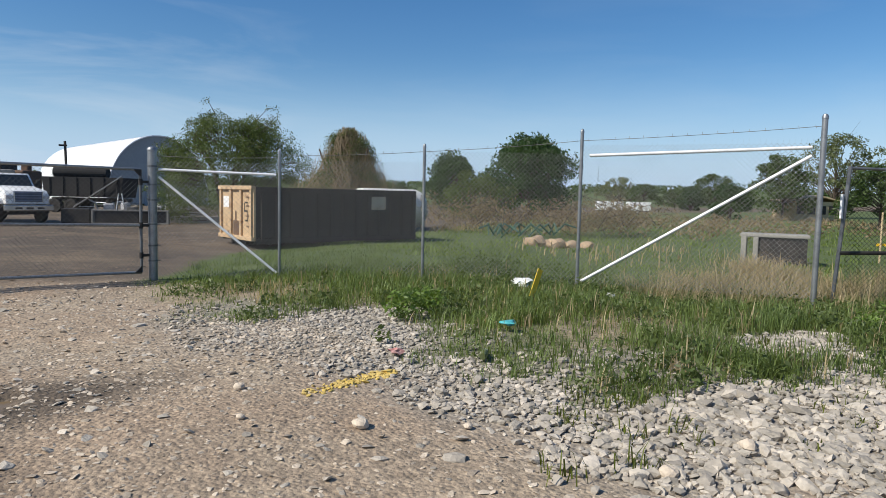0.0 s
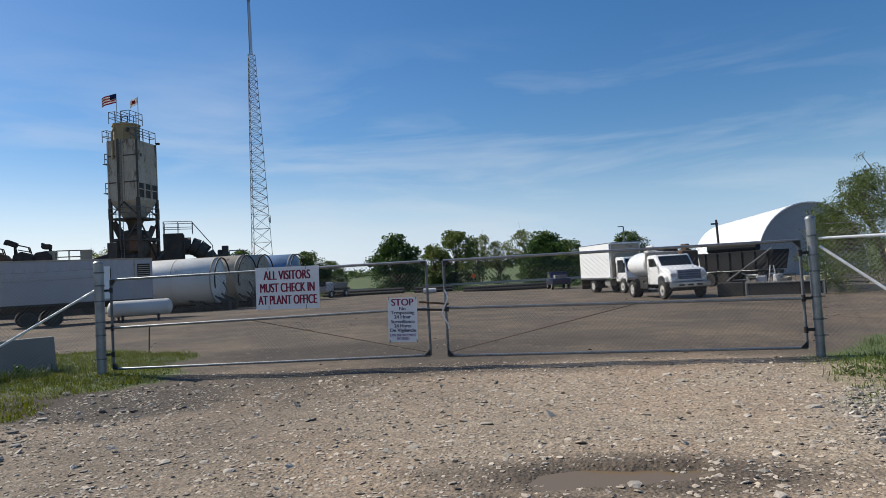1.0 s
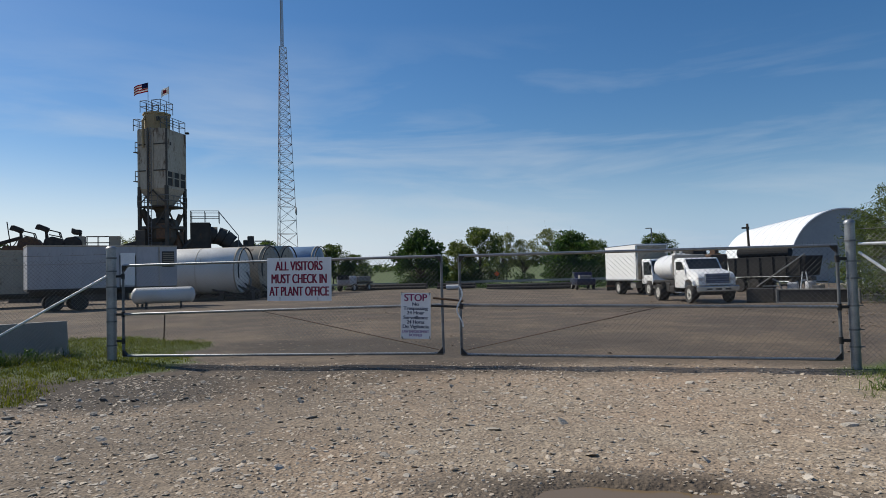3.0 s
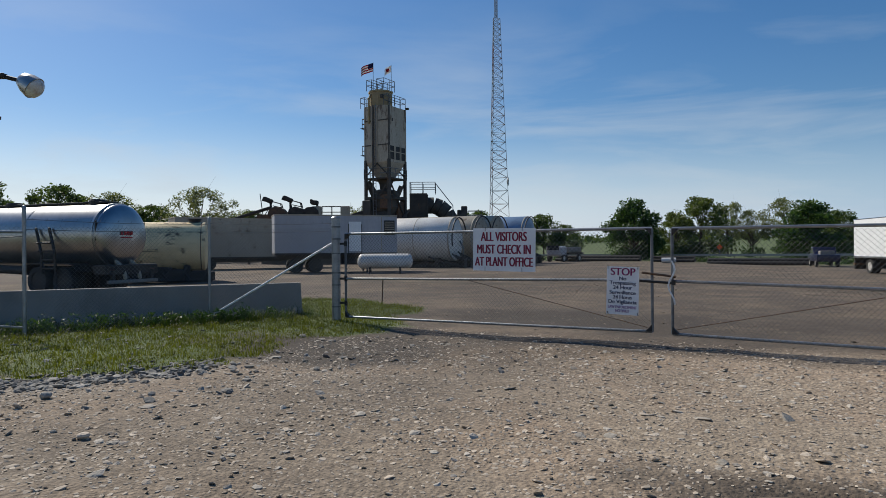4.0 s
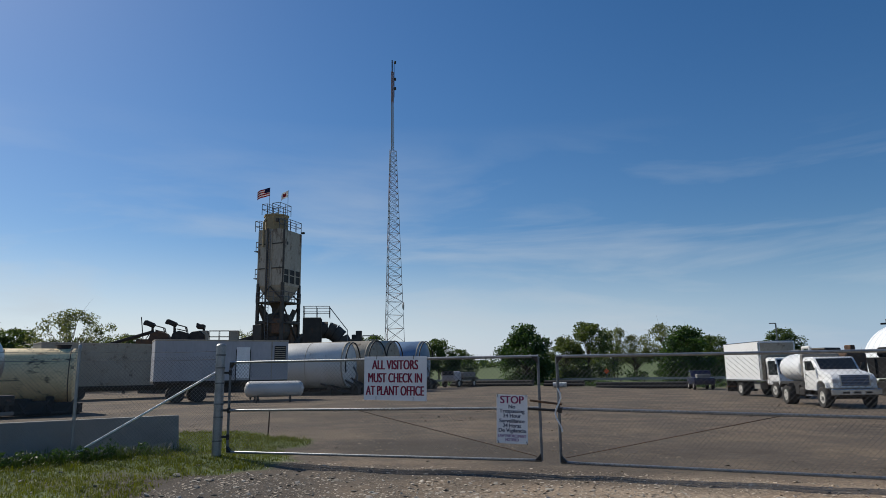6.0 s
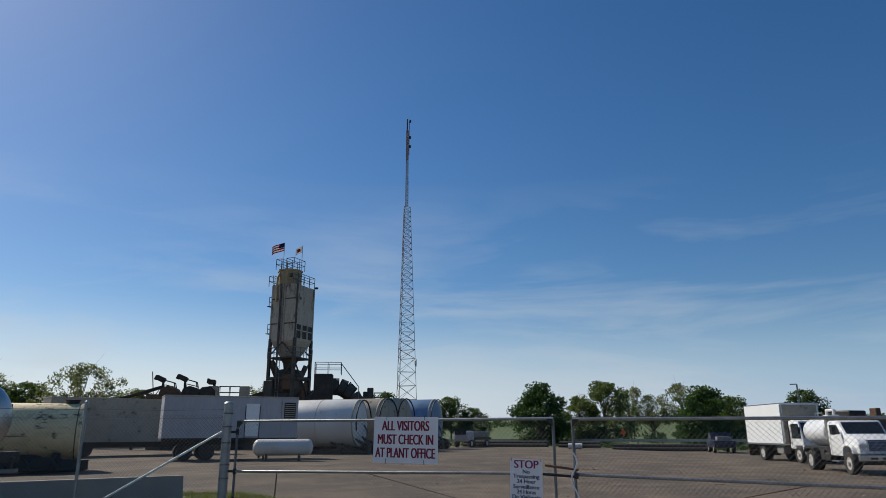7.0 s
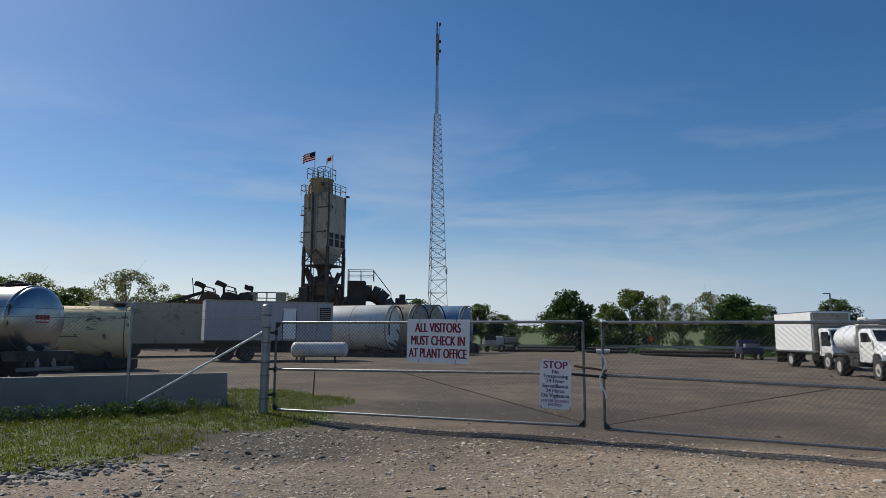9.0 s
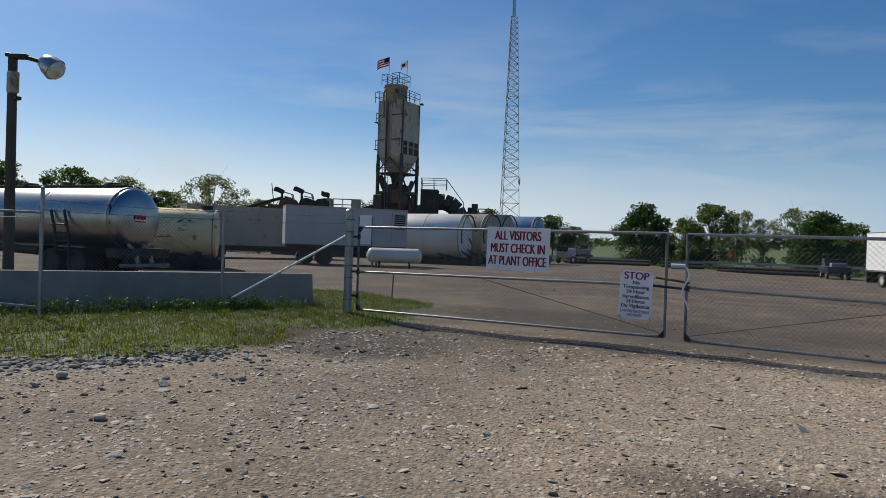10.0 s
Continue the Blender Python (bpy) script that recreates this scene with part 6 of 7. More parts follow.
# ---- stones ----
ICO = B()
bmesh.ops.create_icosphere(ICO, subdivisions=1, radius=1.0)
ICO_V = np.array([v.co for v in ICO.verts])
ICO_V = ICO_V / (np.abs(ICO_V) ** 5).sum(1, keepdims=True) ** 0.2 * 0.86   # squared-off, so that the chips break into flat faces
ICO_F = np.array([[v.index for v in f.verts] for f in ICO.faces])
ICO.free()
rng = np.random.default_rng(7)


def stones(name, xy, size, material, label, flat=0.6, category="gravel", sink=0.25):
    """Angular chips resting on the ground, one mesh."""
    n = len(xy)
    lump = rng.uniform(0.55, 1.15, (n, len(ICO_V), 1))
    v = ICO_V[None] * lump * rng.uniform(0.7, 1.3, (n, 1, 3)) * np.array([1, 1, flat])
    a = rng.uniform(0, 6.283, n)
    t = rng.normal(0, 0.35, n)
    ca, sa, ct, st = np.cos(a), np.sin(a), np.cos(t), np.sin(t)
    x, y, z = v[..., 0], v[..., 1] * ct[:, None] - v[..., 2] * st[:, None], v[..., 1] * st[:, None] + v[..., 2] * ct[:, None]
    x, y = x * ca[:, None] - y * sa[:, None], x * sa[:, None] + y * ca[:, None]
    s = size[:, None]
    g = ground_z(xy[:, 0], xy[:, 1])[:, None]
    pts = np.stack([x * s + xy[:, :1], y * s + xy[:, 1:], z * s + g + s * flat * (0.8 - sink)], -1).reshape(-1, 3)
    f = (ICO_F[None] + (np.arange(n) * len(ICO_V))[:, None, None]).reshape(-1, 3)
    return raw(name, pts, f, material, None, label, category, kind="stuff")


def sample(n, x0, x1, y0, y1, keep):
    out = []
    while len(out) < n:
        p = np.stack([rng.uniform(x0, x1, n), rng.uniform(y0, y1, n)], 1)
        out += list(p[rng.uniform(0, 1, n) < keep(p[:, 0], p[:, 1])])
        if len(out) == 0:
            break
    return np.array(out[:n])


def pool_free(x, y):
    ok = np.ones(len(x))
    for cx, cy, a, b, tilt in POOLS:
        ok = ok * (np.hypot((x - cx) / (a * 1.15), (y - cy) / (b * 1.15)) + 0.9 * (lattice_noise(x, y, 0.4, 71) - 0.5) > 0.95)
    return 0.96 * ok + 0.04


def ragged(x, y):
    return 0.55 * (lattice_noise(x, y, 1.3, 11) - 0.5) + 0.5 * (lattice_noise(x, y, 0.35, 12) - 0.5)


def bare_patch(x, y):
    """A pocket of open stone inside the weeds."""
    return step(1.1, 0.7, np.hypot((x - 10.25) / 0.95, (y + 8.75) / 0.5) + 0.8 * ragged(x, y))


def stone_keep(x, y):
    bare = bare_patch(x, y)
    return np.maximum(bare, step(-0.3, 0.5, inside(x, y, WHITE_STONE) + ragged(x, y))) * np.maximum(bare, 1 - 0.85 * step(0.0, 0.5, inside(x, y, RIGHT_GREEN) + ragged(x, y)))


xy = sample(19000, 4.0, 14, -13, -0.5, stone_keep)
size = rng.uniform(0.013, 0.030, len(xy)) * (1 + 0.45 * step(-7, -9.5, xy[:, 1])) * rng.uniform(0.6, 1.3, len(xy)) * np.where(rng.uniform(0, 1, len(xy)) < 0.1, 1.5, 1.0)
painted = (np.abs(xy[:, 1] + 7.17 - 0.13 * (xy[:, 0] - 5.8)) < 0.09) & (np.abs(xy[:, 0] - 5.8) < 0.5)
warm = (xy[:, 0] < 6.6) & (xy[:, 1] > -6.6) & (rng.uniform(0, 1, len(xy)) < 0.75)
stones("tan_chips", xy[warm & ~painted], size[warm & ~painted] * 0.75, STONE_TAN, "tan crushed stone at the edge of the drive", 0.5)
painted_or_warm = painted | warm
stones("limestone_gravel", xy[~painted_or_warm], size[~painted_or_warm], STONE, "pale crushed limestone spread beside the drive", 0.62)
stones("painted_gravel", np.concatenate([xy[painted], np.stack([u := rng.uniform(5.35, 6.25, 150), -7.17 + 0.13 * (u - 5.8) + rng.normal(0, 0.045, 150)], 1)]),
       np.concatenate([size[painted], rng.uniform(0.012, 0.026, 150)]), YELLOW_SPRAY, "streak of yellow marking paint on gravel", 0.5)
xy = sample(27000, -6, 7, -10.6, 0.4, lambda x, y: pool_free(x, y) * (1 - step(-0.3, 0.3, inside(x, y, LEFT_GREEN))) * (1 - step(-0.2, 0.3, inside(x, y, RIGHT_GREEN))) * (0.25 + lattice_noise(x, y, 0.9, 21)) * (0.35 + 0.65 * step(0.3, -2.5, y)) * (1 - 0.6 * step(3.6, 4.8, x) * step(-6.6, -7.6, y)))
stones("drive_gravel", xy, rng.gamma(2.0, 0.0046, len(xy)) + 0.007, STONE_TAN, "loose tan gravel chips on the drive", 0.26, sink=0.5)
xy = sample(9000, -14, 22, 0.4, 30, lambda x, y: (1 - step(-0.3, 0.3, inside(x, y, RIGHT_GREEN))) * (1 - step(-0.2, 0.3, inside(x, y, LEFT_GREEN))) * step(0.35, 0.7, lattice_noise(x, y, 1.6, 25)))
stones("yard_gravel", xy, (rng.gamma(2.0, 0.006, len(xy)) + 0.009) * (1 + 0.02 * xy[:, 1]), STONE_YARD, "scattered brown stones over the dirt yard", 0.3, sink=0.5)
xy = sample(1500, -6, 7, -10.6, -1, lambda x, y: pool_free(x, y) * (1 - step(-0.3, 0.3, inside(x, y, LEFT_GREEN))) * (1 - step(-0.2, 0.3, inside(x, y, RIGHT_GREEN))))
stones("loose_stones", xy, rng.gamma(2.2, 0.0085, len(xy)) + 0.011, STONE, "scattered pale stones on the gravel drive", 0.3, sink=0.45)
xy = sample(4200, -14, -2.6, -13.5, -1, lambda x, y: step(-0.35, 0.4, inside(x, y, GREY_STONE) + ragged(x, y)) + 0.012)
stones("verge_stones", xy, rng.uniform(0.02, 0.065, len(xy)), STONE_GREY, "grey broken stones along the grass verge", 0.45)
for x, y, s, k in ((5.0, -6.9, 0.07, 1), (5.35, -8.0, 0.10, 2), (4.75, -7.5, 0.05, 3), (5.9, -8.4, 0.06, 4), (-4.0, -7.0, 0.11, 5), (-3.3, -8.1, 0.08, 6), (-2.3, -7.6, 0.09, 7), (6.3, -9.6, 0.10, 8), (7.0, -9.7, 0.12, 9)):
    bm = B()
    bmesh.ops.create_icosphere(bm, subdivisions=2, radius=s * 0.72)
    for v in bm.verts:
        v.co *= 0.75 + 0.5 * noise.noise(v.co * 9 + Vector((k * 3.1, 0, 0)))
        v.co.z *= 0.65
    ob = solid("rock", bm, STONE_GREY if k in (5, 6) else STONE_TAN, "single broken limestone rock lying on the drive", "rock", "single rocks")
    ob.matrix_basis = at(x, y, k * 40) @ Matrix.Translation((0, 0, s * 0.3))


# ---- grass and weeds ----
def blades(name, xy, height, width, material, label, lean=0.45, category="grass", base=None):
    n = len(xy)
    a = rng.uniform(0, 6.283, n)
    d = np.stack([np.cos(a), np.sin(a)], 1)
    side = np.stack([-d[:, 1], d[:, 0]], 1) * (width * rng.uniform(0.6, 1.2, n))[:, None] / 2
    out = d * (height * rng.uniform(0.1, 1.0, n) * lean)[:, None]
    g = (ground_z(xy[:, 0], xy[:, 1]) if base is None else base) - 0.01
    z = lambda f: (g + height * f)[:, None]
    rows = [np.concatenate([xy - side, z(0)], 1), np.concatenate([xy + side, z(0)], 1),
            np.concatenate([xy + out * 0.35 - side * 0.8, z(0.6)], 1), np.concatenate([xy + out * 0.35 + side * 0.8, z(0.6)], 1),
            np.concatenate([xy + out, z(rng.uniform(0.5, 1.0, n))], 1)]
    v = np.stack(rows, 1).reshape(-1, 3)
    k = (np.arange(n) * 5)[:, None]
    f = np.concatenate([k + np.array([[0, 1, 3]]), k + np.array([[0, 3, 2]]), k + np.array([[2, 3, 4]])], 0)
    return raw(name, v, f, material, None, label, category, kind="stuff")


def tufts(n, per, spread, x0, x1, y0, y1, keep):
    c = sample(n, x0, x1, y0, y1, keep)
    return (c[:, None] + rng.normal(0, spread, (n, per, 2))).reshape(-1, 2), np.repeat(rng.uniform(0.5, 1.2, n), per)


left_keep = lambda x, y: step(-0.15, 0.35, inside(x, y, LEFT_GREEN) + ragged(x, y))
xy = sample(62000, -13, -3.6, -9, 5.2, left_keep)
blades("verge_grass", xy, rng.uniform(0.025, 0.085, len(xy)), 0.014, BLADE, "short fresh grass on the verge by the gate", 1.0)
xy, k = tufts(1300, 14, 0.05, -13, -4.2, -8.5, 4.5, lambda x, y: left_keep(x, y) * (0.15 + lattice_noise(x, y, 1.1, 31)))
blades("grass_tufts", xy, k * rng.uniform(0.06, 0.17, len(xy)), 0.012, BLADE, "taller grass tufts along the verge", 0.9)
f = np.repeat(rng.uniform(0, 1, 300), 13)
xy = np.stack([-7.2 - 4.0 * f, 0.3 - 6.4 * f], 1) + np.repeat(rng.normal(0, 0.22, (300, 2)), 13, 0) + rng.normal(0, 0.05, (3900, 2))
blades("barrier_grass", xy, rng.uniform(0.10, 0.36, len(xy)) * np.repeat(rng.uniform(0.5, 1.1, 300), 13), 0.013, SHADED_BLADE, "long grass growing at the foot of the barriers", 1.1)
f = rng.uniform(0.15, 1.35, 90)
c = np.stack([-7.1 - 4.0 * f + rng.normal(0, 0.12, 90), 0.2 - 6.4 * f + rng.normal(0, 0.12, 90)], 1)
barrier_weeds_at = np.concatenate([c, (ground_z(c[:, 0], c[:, 1]) + rng.uniform(0.05, 0.22, 90))[:, None]], 1)

right_keep = lambda x, y: step(-0.1, 0.4, inside(x, y, RIGHT_GREEN) + ragged(x, y)) * (1 - 0.95 * bare_patch(x, y)) * (0.5 + 0.5 * step(7.2, 8.8, x - 0.15 * y - 0.6))
xy = sample(36000, 5.6, 22, -12, 7, lambda x, y: right_keep(x, y) * step(26, 8, np.hypot(x - 3, y + 11)) * (0.12 + step(0.35, 0.6, lattice_noise(x, y, 0.8, 43))))
blades("weed_grass", xy, rng.uniform(0.03, 0.13, len(xy)) * (0.55 + 0.45 * step(7, 9.5, xy[:, 0])), 0.012, WEED, "weedy green grass under the fence", 1.1)
xy, k = tufts(2300, 16, 0.08, 5.8, 17, -11.5, 2, lambda x, y: right_keep(x, y) * (0.05 + lattice_noise(x, y, 0.9, 41) ** 2) * step(15, 5, np.hypot(x - 3, y + 11)))
blades("weed_tufts", xy, k * rng.uniform(0.10, 0.33, len(xy)) * (0.5 + 0.5 * step(6.5, 9, xy[:, 0])), 0.010, WEED, "tall weed tufts along the chain-link fence", 1.0)
f = rng.uniform(0, 1, 6500)
line = np.array([[6.8, -0.3], [8.27, -1.12], [10.06, -2.78], [11.86, -4.62], [13.29, -7.75]])
seg = np.minimum((f * 4).astype(int), 3)
u = (f * 4 - seg)[:, None]
xy = line[seg] * (1 - u) + line[seg + 1] * u + rng.normal(0, 0.30, (6500, 2)) + np.array([-0.15, -0.2])
blades("fence_weeds", xy, rng.uniform(0.06, 0.26, len(xy)) * (0.5 + 0.5 * step(7, 10, xy[:, 0])) * (0.6 + 0.6 * lattice_noise(xy[:, 0], xy[:, 1], 0.8, 3)), 0.013, WEED, "dense weeds grown into the fence foot", 0.9)
xy, k = tufts(430, 16, 0.14, 11.5, 20, -10.5, -3.5, lambda x, y: right_keep(x, y) * step(0.25, 0.6, lattice_noise(x, y, 1.3, 51)) * step(11.9, 13.3, x + 0.5 * (y + 7)) * step(-3.4, -5.5, y - 0.35 * (x - 14)))
blades("dry_grass", xy, k * rng.uniform(0.15, 0.62, len(xy)), 0.010, STRAW, "bent dry straw-coloured grass by the fence end", 1.5)
xy, k = tufts(75, 22, 0.07, 5.6, 13, -12.2, -8.2, lambda x, y: stone_keep(x, y))
blades("stone_weeds", xy, k * rng.uniform(0.05, 0.2, len(xy)), 0.011, BLADE, "small green weeds sprouting between the stones", 1.0)
xy, k = tufts(240, 7, 0.06, 6.6, 13, -9.5, -2, lambda x, y: right_keep(x, y))
blades("dry_stalks", xy, k * rng.uniform(0.12, 0.4, len(xy)), 0.010, STRAW, "thin dry stalks among the weeds", 0.7)
xy, k = tufts(1800, 12, 0.25, 13, 60, -16, 40, lambda x, y: right_keep(x, y))
blades("field_grass", xy, k * rng.uniform(0.08, 0.24, len(xy)), 0.035, FIELD_BLADE, "rough grass in the field", 1.0)
xy, k = tufts(150, 14, 0.5, 17, 70, -14, 45, lambda x, y: right_keep(x, y) * step(0.55, 0.75, lattice_noise(x, y, 7, 61)))
blades("field_straw", xy, k * rng.uniform(0.2, 0.6, len(xy)), 0.035, STRAW, "patches of dry grass in the field", 0.7)


def leaf_cloud(centres, radii, per, size, squash=0.8):
    """Small leaf quads scattered in and on a set of balls; returns verts and faces."""
    n = len(centres) * per
    d = rng.normal(0, 1, (n, 3))
    d /= np.linalg.norm(d, axis=1)[:, None]
    r = rng.uniform(0.25, 1.0, n) ** 0.6
    c = np.repeat(centres, per, 0) + d * (np.repeat(radii, per) * r)[:, None] * np.array([1, 1, squash])
    a = rng.normal(0, 1, (n, 3))
    a /= np.linalg.norm(a, axis=1)[:, None]
    b = np.cross(a, rng.normal(0, 1, (n, 3)))
    b /= np.linalg.norm(b, axis=1)[:, None]
    s = (size * rng.uniform(0.6, 1.4, n))[:, None]
    v = np.stack([c - a * s, c - b * s * 0.45, c + a * s, c + b * s * 0.45], 1).reshape(-1, 3)
    return v, np.arange(n * 4).reshape(n, 4)


xy, k = tufts(400, 1, 0.01, 5.9, 14, -11, -1.5, lambda x, y: right_keep(x, y) * (0.1 + step(0.4, 0.65, lattice_noise(x, y, 0.7, 47))))
c = np.concatenate([xy, (ground_z(xy[:, 0], xy[:, 1]) + 0.10)[:, None]], 1)
v, f = leaf_cloud(c, k * 0.19, 34, 0.03)
raw("broadleaf_weeds", v, f, LEAF_OLIVE, None, "low broad-leaved weeds on the verge", "weeds", kind="stuff")
c = np.array([[7.55 + 0.12 * i, -5.5 + 0.1 * ((i * 7) % 3), 0.24] for i in range(6)] + [[12.6 + 0.22 * i, -8.9 - 0.14 * i, 0.16] for i in range(8)] + [[11.3 + 0.2 * i, -9.0 - 0.10 * i + 0.16 * (i % 2), 0.13] for i in range(9)])
v, f = leaf_cloud(c, np.full(len(c), 0.22), 130, 0.03)
raw("bright_weeds", v, f, LEAF_BRIGHT, None, "bright yellow-green leafy weeds", "weeds", kind="stuff")


v, f = leaf_cloud(barrier_weeds_at, rng.uniform(0.10, 0.22, 90), 60, 0.03)
raw("barrier_weeds", v, f, LEAF_DARK, None, "dark leafy weeds against the concrete barriers", "weeds", kind="stuff")


# ---- trees ----
def tree(name, m, label, h, spread, leaf, seed, clumps=26, per=130, leaf_size=0.10, bare=0.35, low=0.25, trunk_r=0.16, stems=1, clump_r=0.85, shape=1.0, category="tree", group="trees", twigs=0):
    """A tapered trunk with limbs, and a crown of small leaves in uneven clumps round the limb ends."""
    loc = np.random.default_rng(seed)
    t = thing(name, m, label, category, group)
    bm = B()
    ends = []
    for s in range(stems):
        off = Vector((loc.normal(0, 0.12 * (stems - 1)), loc.normal(0, 0.12 * (stems - 1)), 0))
        top = Vector((off.x * 3, off.y * 3, h * (0.62 + 0.1 * loc.random())))
        mid = Vector((off.x * 2 + loc.normal(0, 0.12), off.y * 2 + loc.normal(0, 0.12), h * bare))
        tube(bm, off - Vector((0, 0, 0.2)), mid, trunk_r, 8, trunk_r * 0.75)
        tube(bm, mid, top, trunk_r * 0.75, 7, trunk_r * 0.3)
        for i in range(max(3, clumps // stems)):
            a = i * 2.4 + loc.uniform(0, 0.6)
            f = loc.uniform(low, 1.0)
            wide = spread / 2 * math.sin(math.pi * min(1.0, 0.18 + 0.80 * f ** shape)) ** 0.6 * loc.uniform(0.45, 1.0)
            e = Vector((off.x * 2 + wide * math.cos(a), off.y * 2 + wide * math.sin(a), h * (low + (0.96 - low) * f) - clump_r * 0.3))
            base = mid.lerp(top, min(1.0, max(0.0, f - 0.35)))
            knee = base.lerp(e, 0.55) + Vector((0, 0, 0.12 * h * loc.uniform(0, 1) * (1 - f)))
            tube(bm, base, knee, trunk_r * 0.32, 5, trunk_r * 0.2)
            tube(bm, knee, e, trunk_r * 0.2, 5, trunk_r * 0.06)
            ends.append(tuple(e))
            for q in range(twigs):
                w = e + Vector((loc.normal(0, 0.6), loc.normal(0, 0.6), abs(loc.normal(0.5, 0.5))))
                tube(bm, e, w, trunk_r * 0.07, 4, trunk_r * 0.03)
    part("trunk", bm, BARK, t, "grey-brown trunk and limbs")
    ends = np.array(ends)
    v, f = leaf_cloud(ends, clump_r * loc.uniform(0.55, 1.2, len(ends)), per, leaf_size)
    raw("crown", v, f, leaf, t, "uneven leafy crown")
    return t




def mound(name, m, label, h, profile, leaf, seed, n, per, leaf_size, clump_r, sprays, stems=5, strands=None):
    """An overgrown tree: several stems under a rounded or pointed mantle of leaf clumps; profile gives the radius at a share of the height; sprays arch out of it."""
    loc = np.random.default_rng(seed)
    t = thing(name, m, label, "tree", "trees")
    fs = np.array([p[0] for p in profile])
    rs = np.array([p[1] for p in profile])
    bm = B()
    for i in range(stems):
        a = i * 2.4
        tube(bm, (0.25 * math.cos(a), 0.25 * math.sin(a), -0.2), (0.9 * math.cos(a), 0.9 * math.sin(a), h * 0.45), 0.12, 7, 0.08)
        tube(bm, (0.9 * math.cos(a), 0.9 * math.sin(a), h * 0.45), (0.5 * rs.max() * math.cos(a), 0.5 * rs.max() * math.sin(a), h * 0.78), 0.08, 6, 0.03)
    f = loc.uniform(0.05, 0.97, n) ** 0.85
    a = loc.uniform(0, 6.283, n)
    r = np.interp(f, fs, rs) * loc.uniform(0.45, 1.0, n) ** 0.5 * (1 + 0.14 * np.sin(3 * a + seed))
    c = np.stack([r * np.cos(a), r * np.sin(a), f * h - clump_r * 0.5], 1)
    cen = c * np.array([0.55, 0.55, 0.9])
    for p, q in zip(cen[::2], c[::2]):
        tube(bm, Vector(p), Vector(q), 0.025, 4, 0.010)
    tips = []
    for i in range(sprays):   # long twigs that stick out and carry a few leaves
        k = int(loc.integers(n))
        p = Vector(c[k])
        out = Vector((p.x, p.y, 0)).normalized() if p.x or p.y else Vector((1, 0, 0))
        reach = loc.uniform(0.5, 1.5)
        q = p + out * reach * 0.7 + Vector((0, 0, reach * loc.uniform(0.2, 0.9)))
        e = q + out * reach * 0.35 + Vector((0, 0, loc.uniform(-0.3, 0.35)))
        tube(bm, p, q, 0.022, 4, 0.014)
        tube(bm, q, e, 0.014, 4, 0.006)
        tips += [tuple(q), tuple(q.lerp(e, 0.5)), tuple(e)]
    part("trunk", bm, BARK, t, "grey-brown stems and twigs")
    v, fc = leaf_cloud(c, clump_r * loc.uniform(0.6, 1.2, n), per, leaf_size)
    raw("crown", v, fc, leaf, t, "uneven leafy crown")
    if tips:
        v, fc = leaf_cloud(np.array(tips), np.full(len(tips), 0.24), 16, leaf_size)
        raw("spray_leaves", v, fc, leaf, t, "sparse leaves on stray twigs")
    if strands:
        material, count = strands
        sb = []
        ff = []
        for i in range(count):
            a0 = loc.uniform(0, 6.283)
            f0 = loc.uniform(0.25, 1.0)
            rr = np.interp(f0, fs, rs) * loc.uniform(0.7, 1.12) * (1 + 0.16 * math.sin(3 * a0 + seed) + 0.10 * math.sin(7 * a0 + 9 * f0))
            p = np.array([rr * math.cos(a0), rr * math.sin(a0), f0 * h])
            ln = loc.uniform(0.3, 1.1) * h * 0.25
            f1 = max(0.03, f0 - ln / h)
            rr1 = rr * loc.uniform(0.95, 1.25)
            da = loc.normal(0, 0.22)
            q = np.array([rr1 * math.cos(a0 + da), rr1 * math.sin(a0 + da), f1 * h])
            w = np.array([-math.sin(a0), math.cos(a0), 0]) * loc.uniform(0.006, 0.018)
            k = len(sb)
            sb += [(p - w).tolist(), (p + w).tolist(), (q + w).tolist(), (q - w).tolist()]
            ff.append((k, k + 1, k + 2, k + 3))
        raw("hanging_vines", sb, ff, material, t, "dry brown hanging vines")
    return t


mound("thorn_tree", at(18.7, 25.4), "olive shrubby tree with stray twigs behind the container", 6.3, ((0.0, 3.2), (0.3, 4.3), (0.6, 3.9), (0.8, 2.9), (1.0, 1.2)), LEAF_OLIVE, 3, 300, 250, 0.050, 0.72, 50, 5)
bm = B()
tt = np.random.default_rng(77)
for i in range(160):
    a, f = tt.uniform(0, 6.283), tt.uniform(0.35, 0.95)
    r = 3.6 * math.sqrt(1 - f * f * 0.8) * tt.uniform(0.5, 1.0)
    p = Vector((18.7 + r * math.cos(a), 25.4 + r * math.sin(a), 6.0 * f))
    tube(bm, p, p + Vector((tt.normal(0, 0.5), tt.normal(0, 0.5), tt.uniform(-1.1, 0.2))), 0.02, 3, 0.008)
solid("dead_twigs", bm, BARK, "tangle of dead brown twigs inside the thorn tree", "twigs", kind="stuff")
vt = mound("vine_tree", at(21.4, 17.2), "cone of dry brown vines over a leafy tree", 5.1, ((0.0, 3.0), (0.3, 2.85), (0.45, 2.35), (0.6, 1.55), (0.76, 1.15), (0.9, 0.8), (1.0, 0.3)), LEAF_OLIVE, 5, 210, 120, 0.045, 0.5, 5, 3, (VINE_BROWN, 3600))
v, f = leaf_cloud(np.array([[1.7 * (1 - 0.17 * k ** 0.8) * math.cos(k * 2.4 + j), 1.7 * (1 - 0.17 * k ** 0.8) * math.sin(k * 2.4 + j), 0.6 + 0.62 * k] for k in range(7) for j in (0, 1.3, 3.0, 4.6)]), np.full(28, 0.62), 190, 0.045)
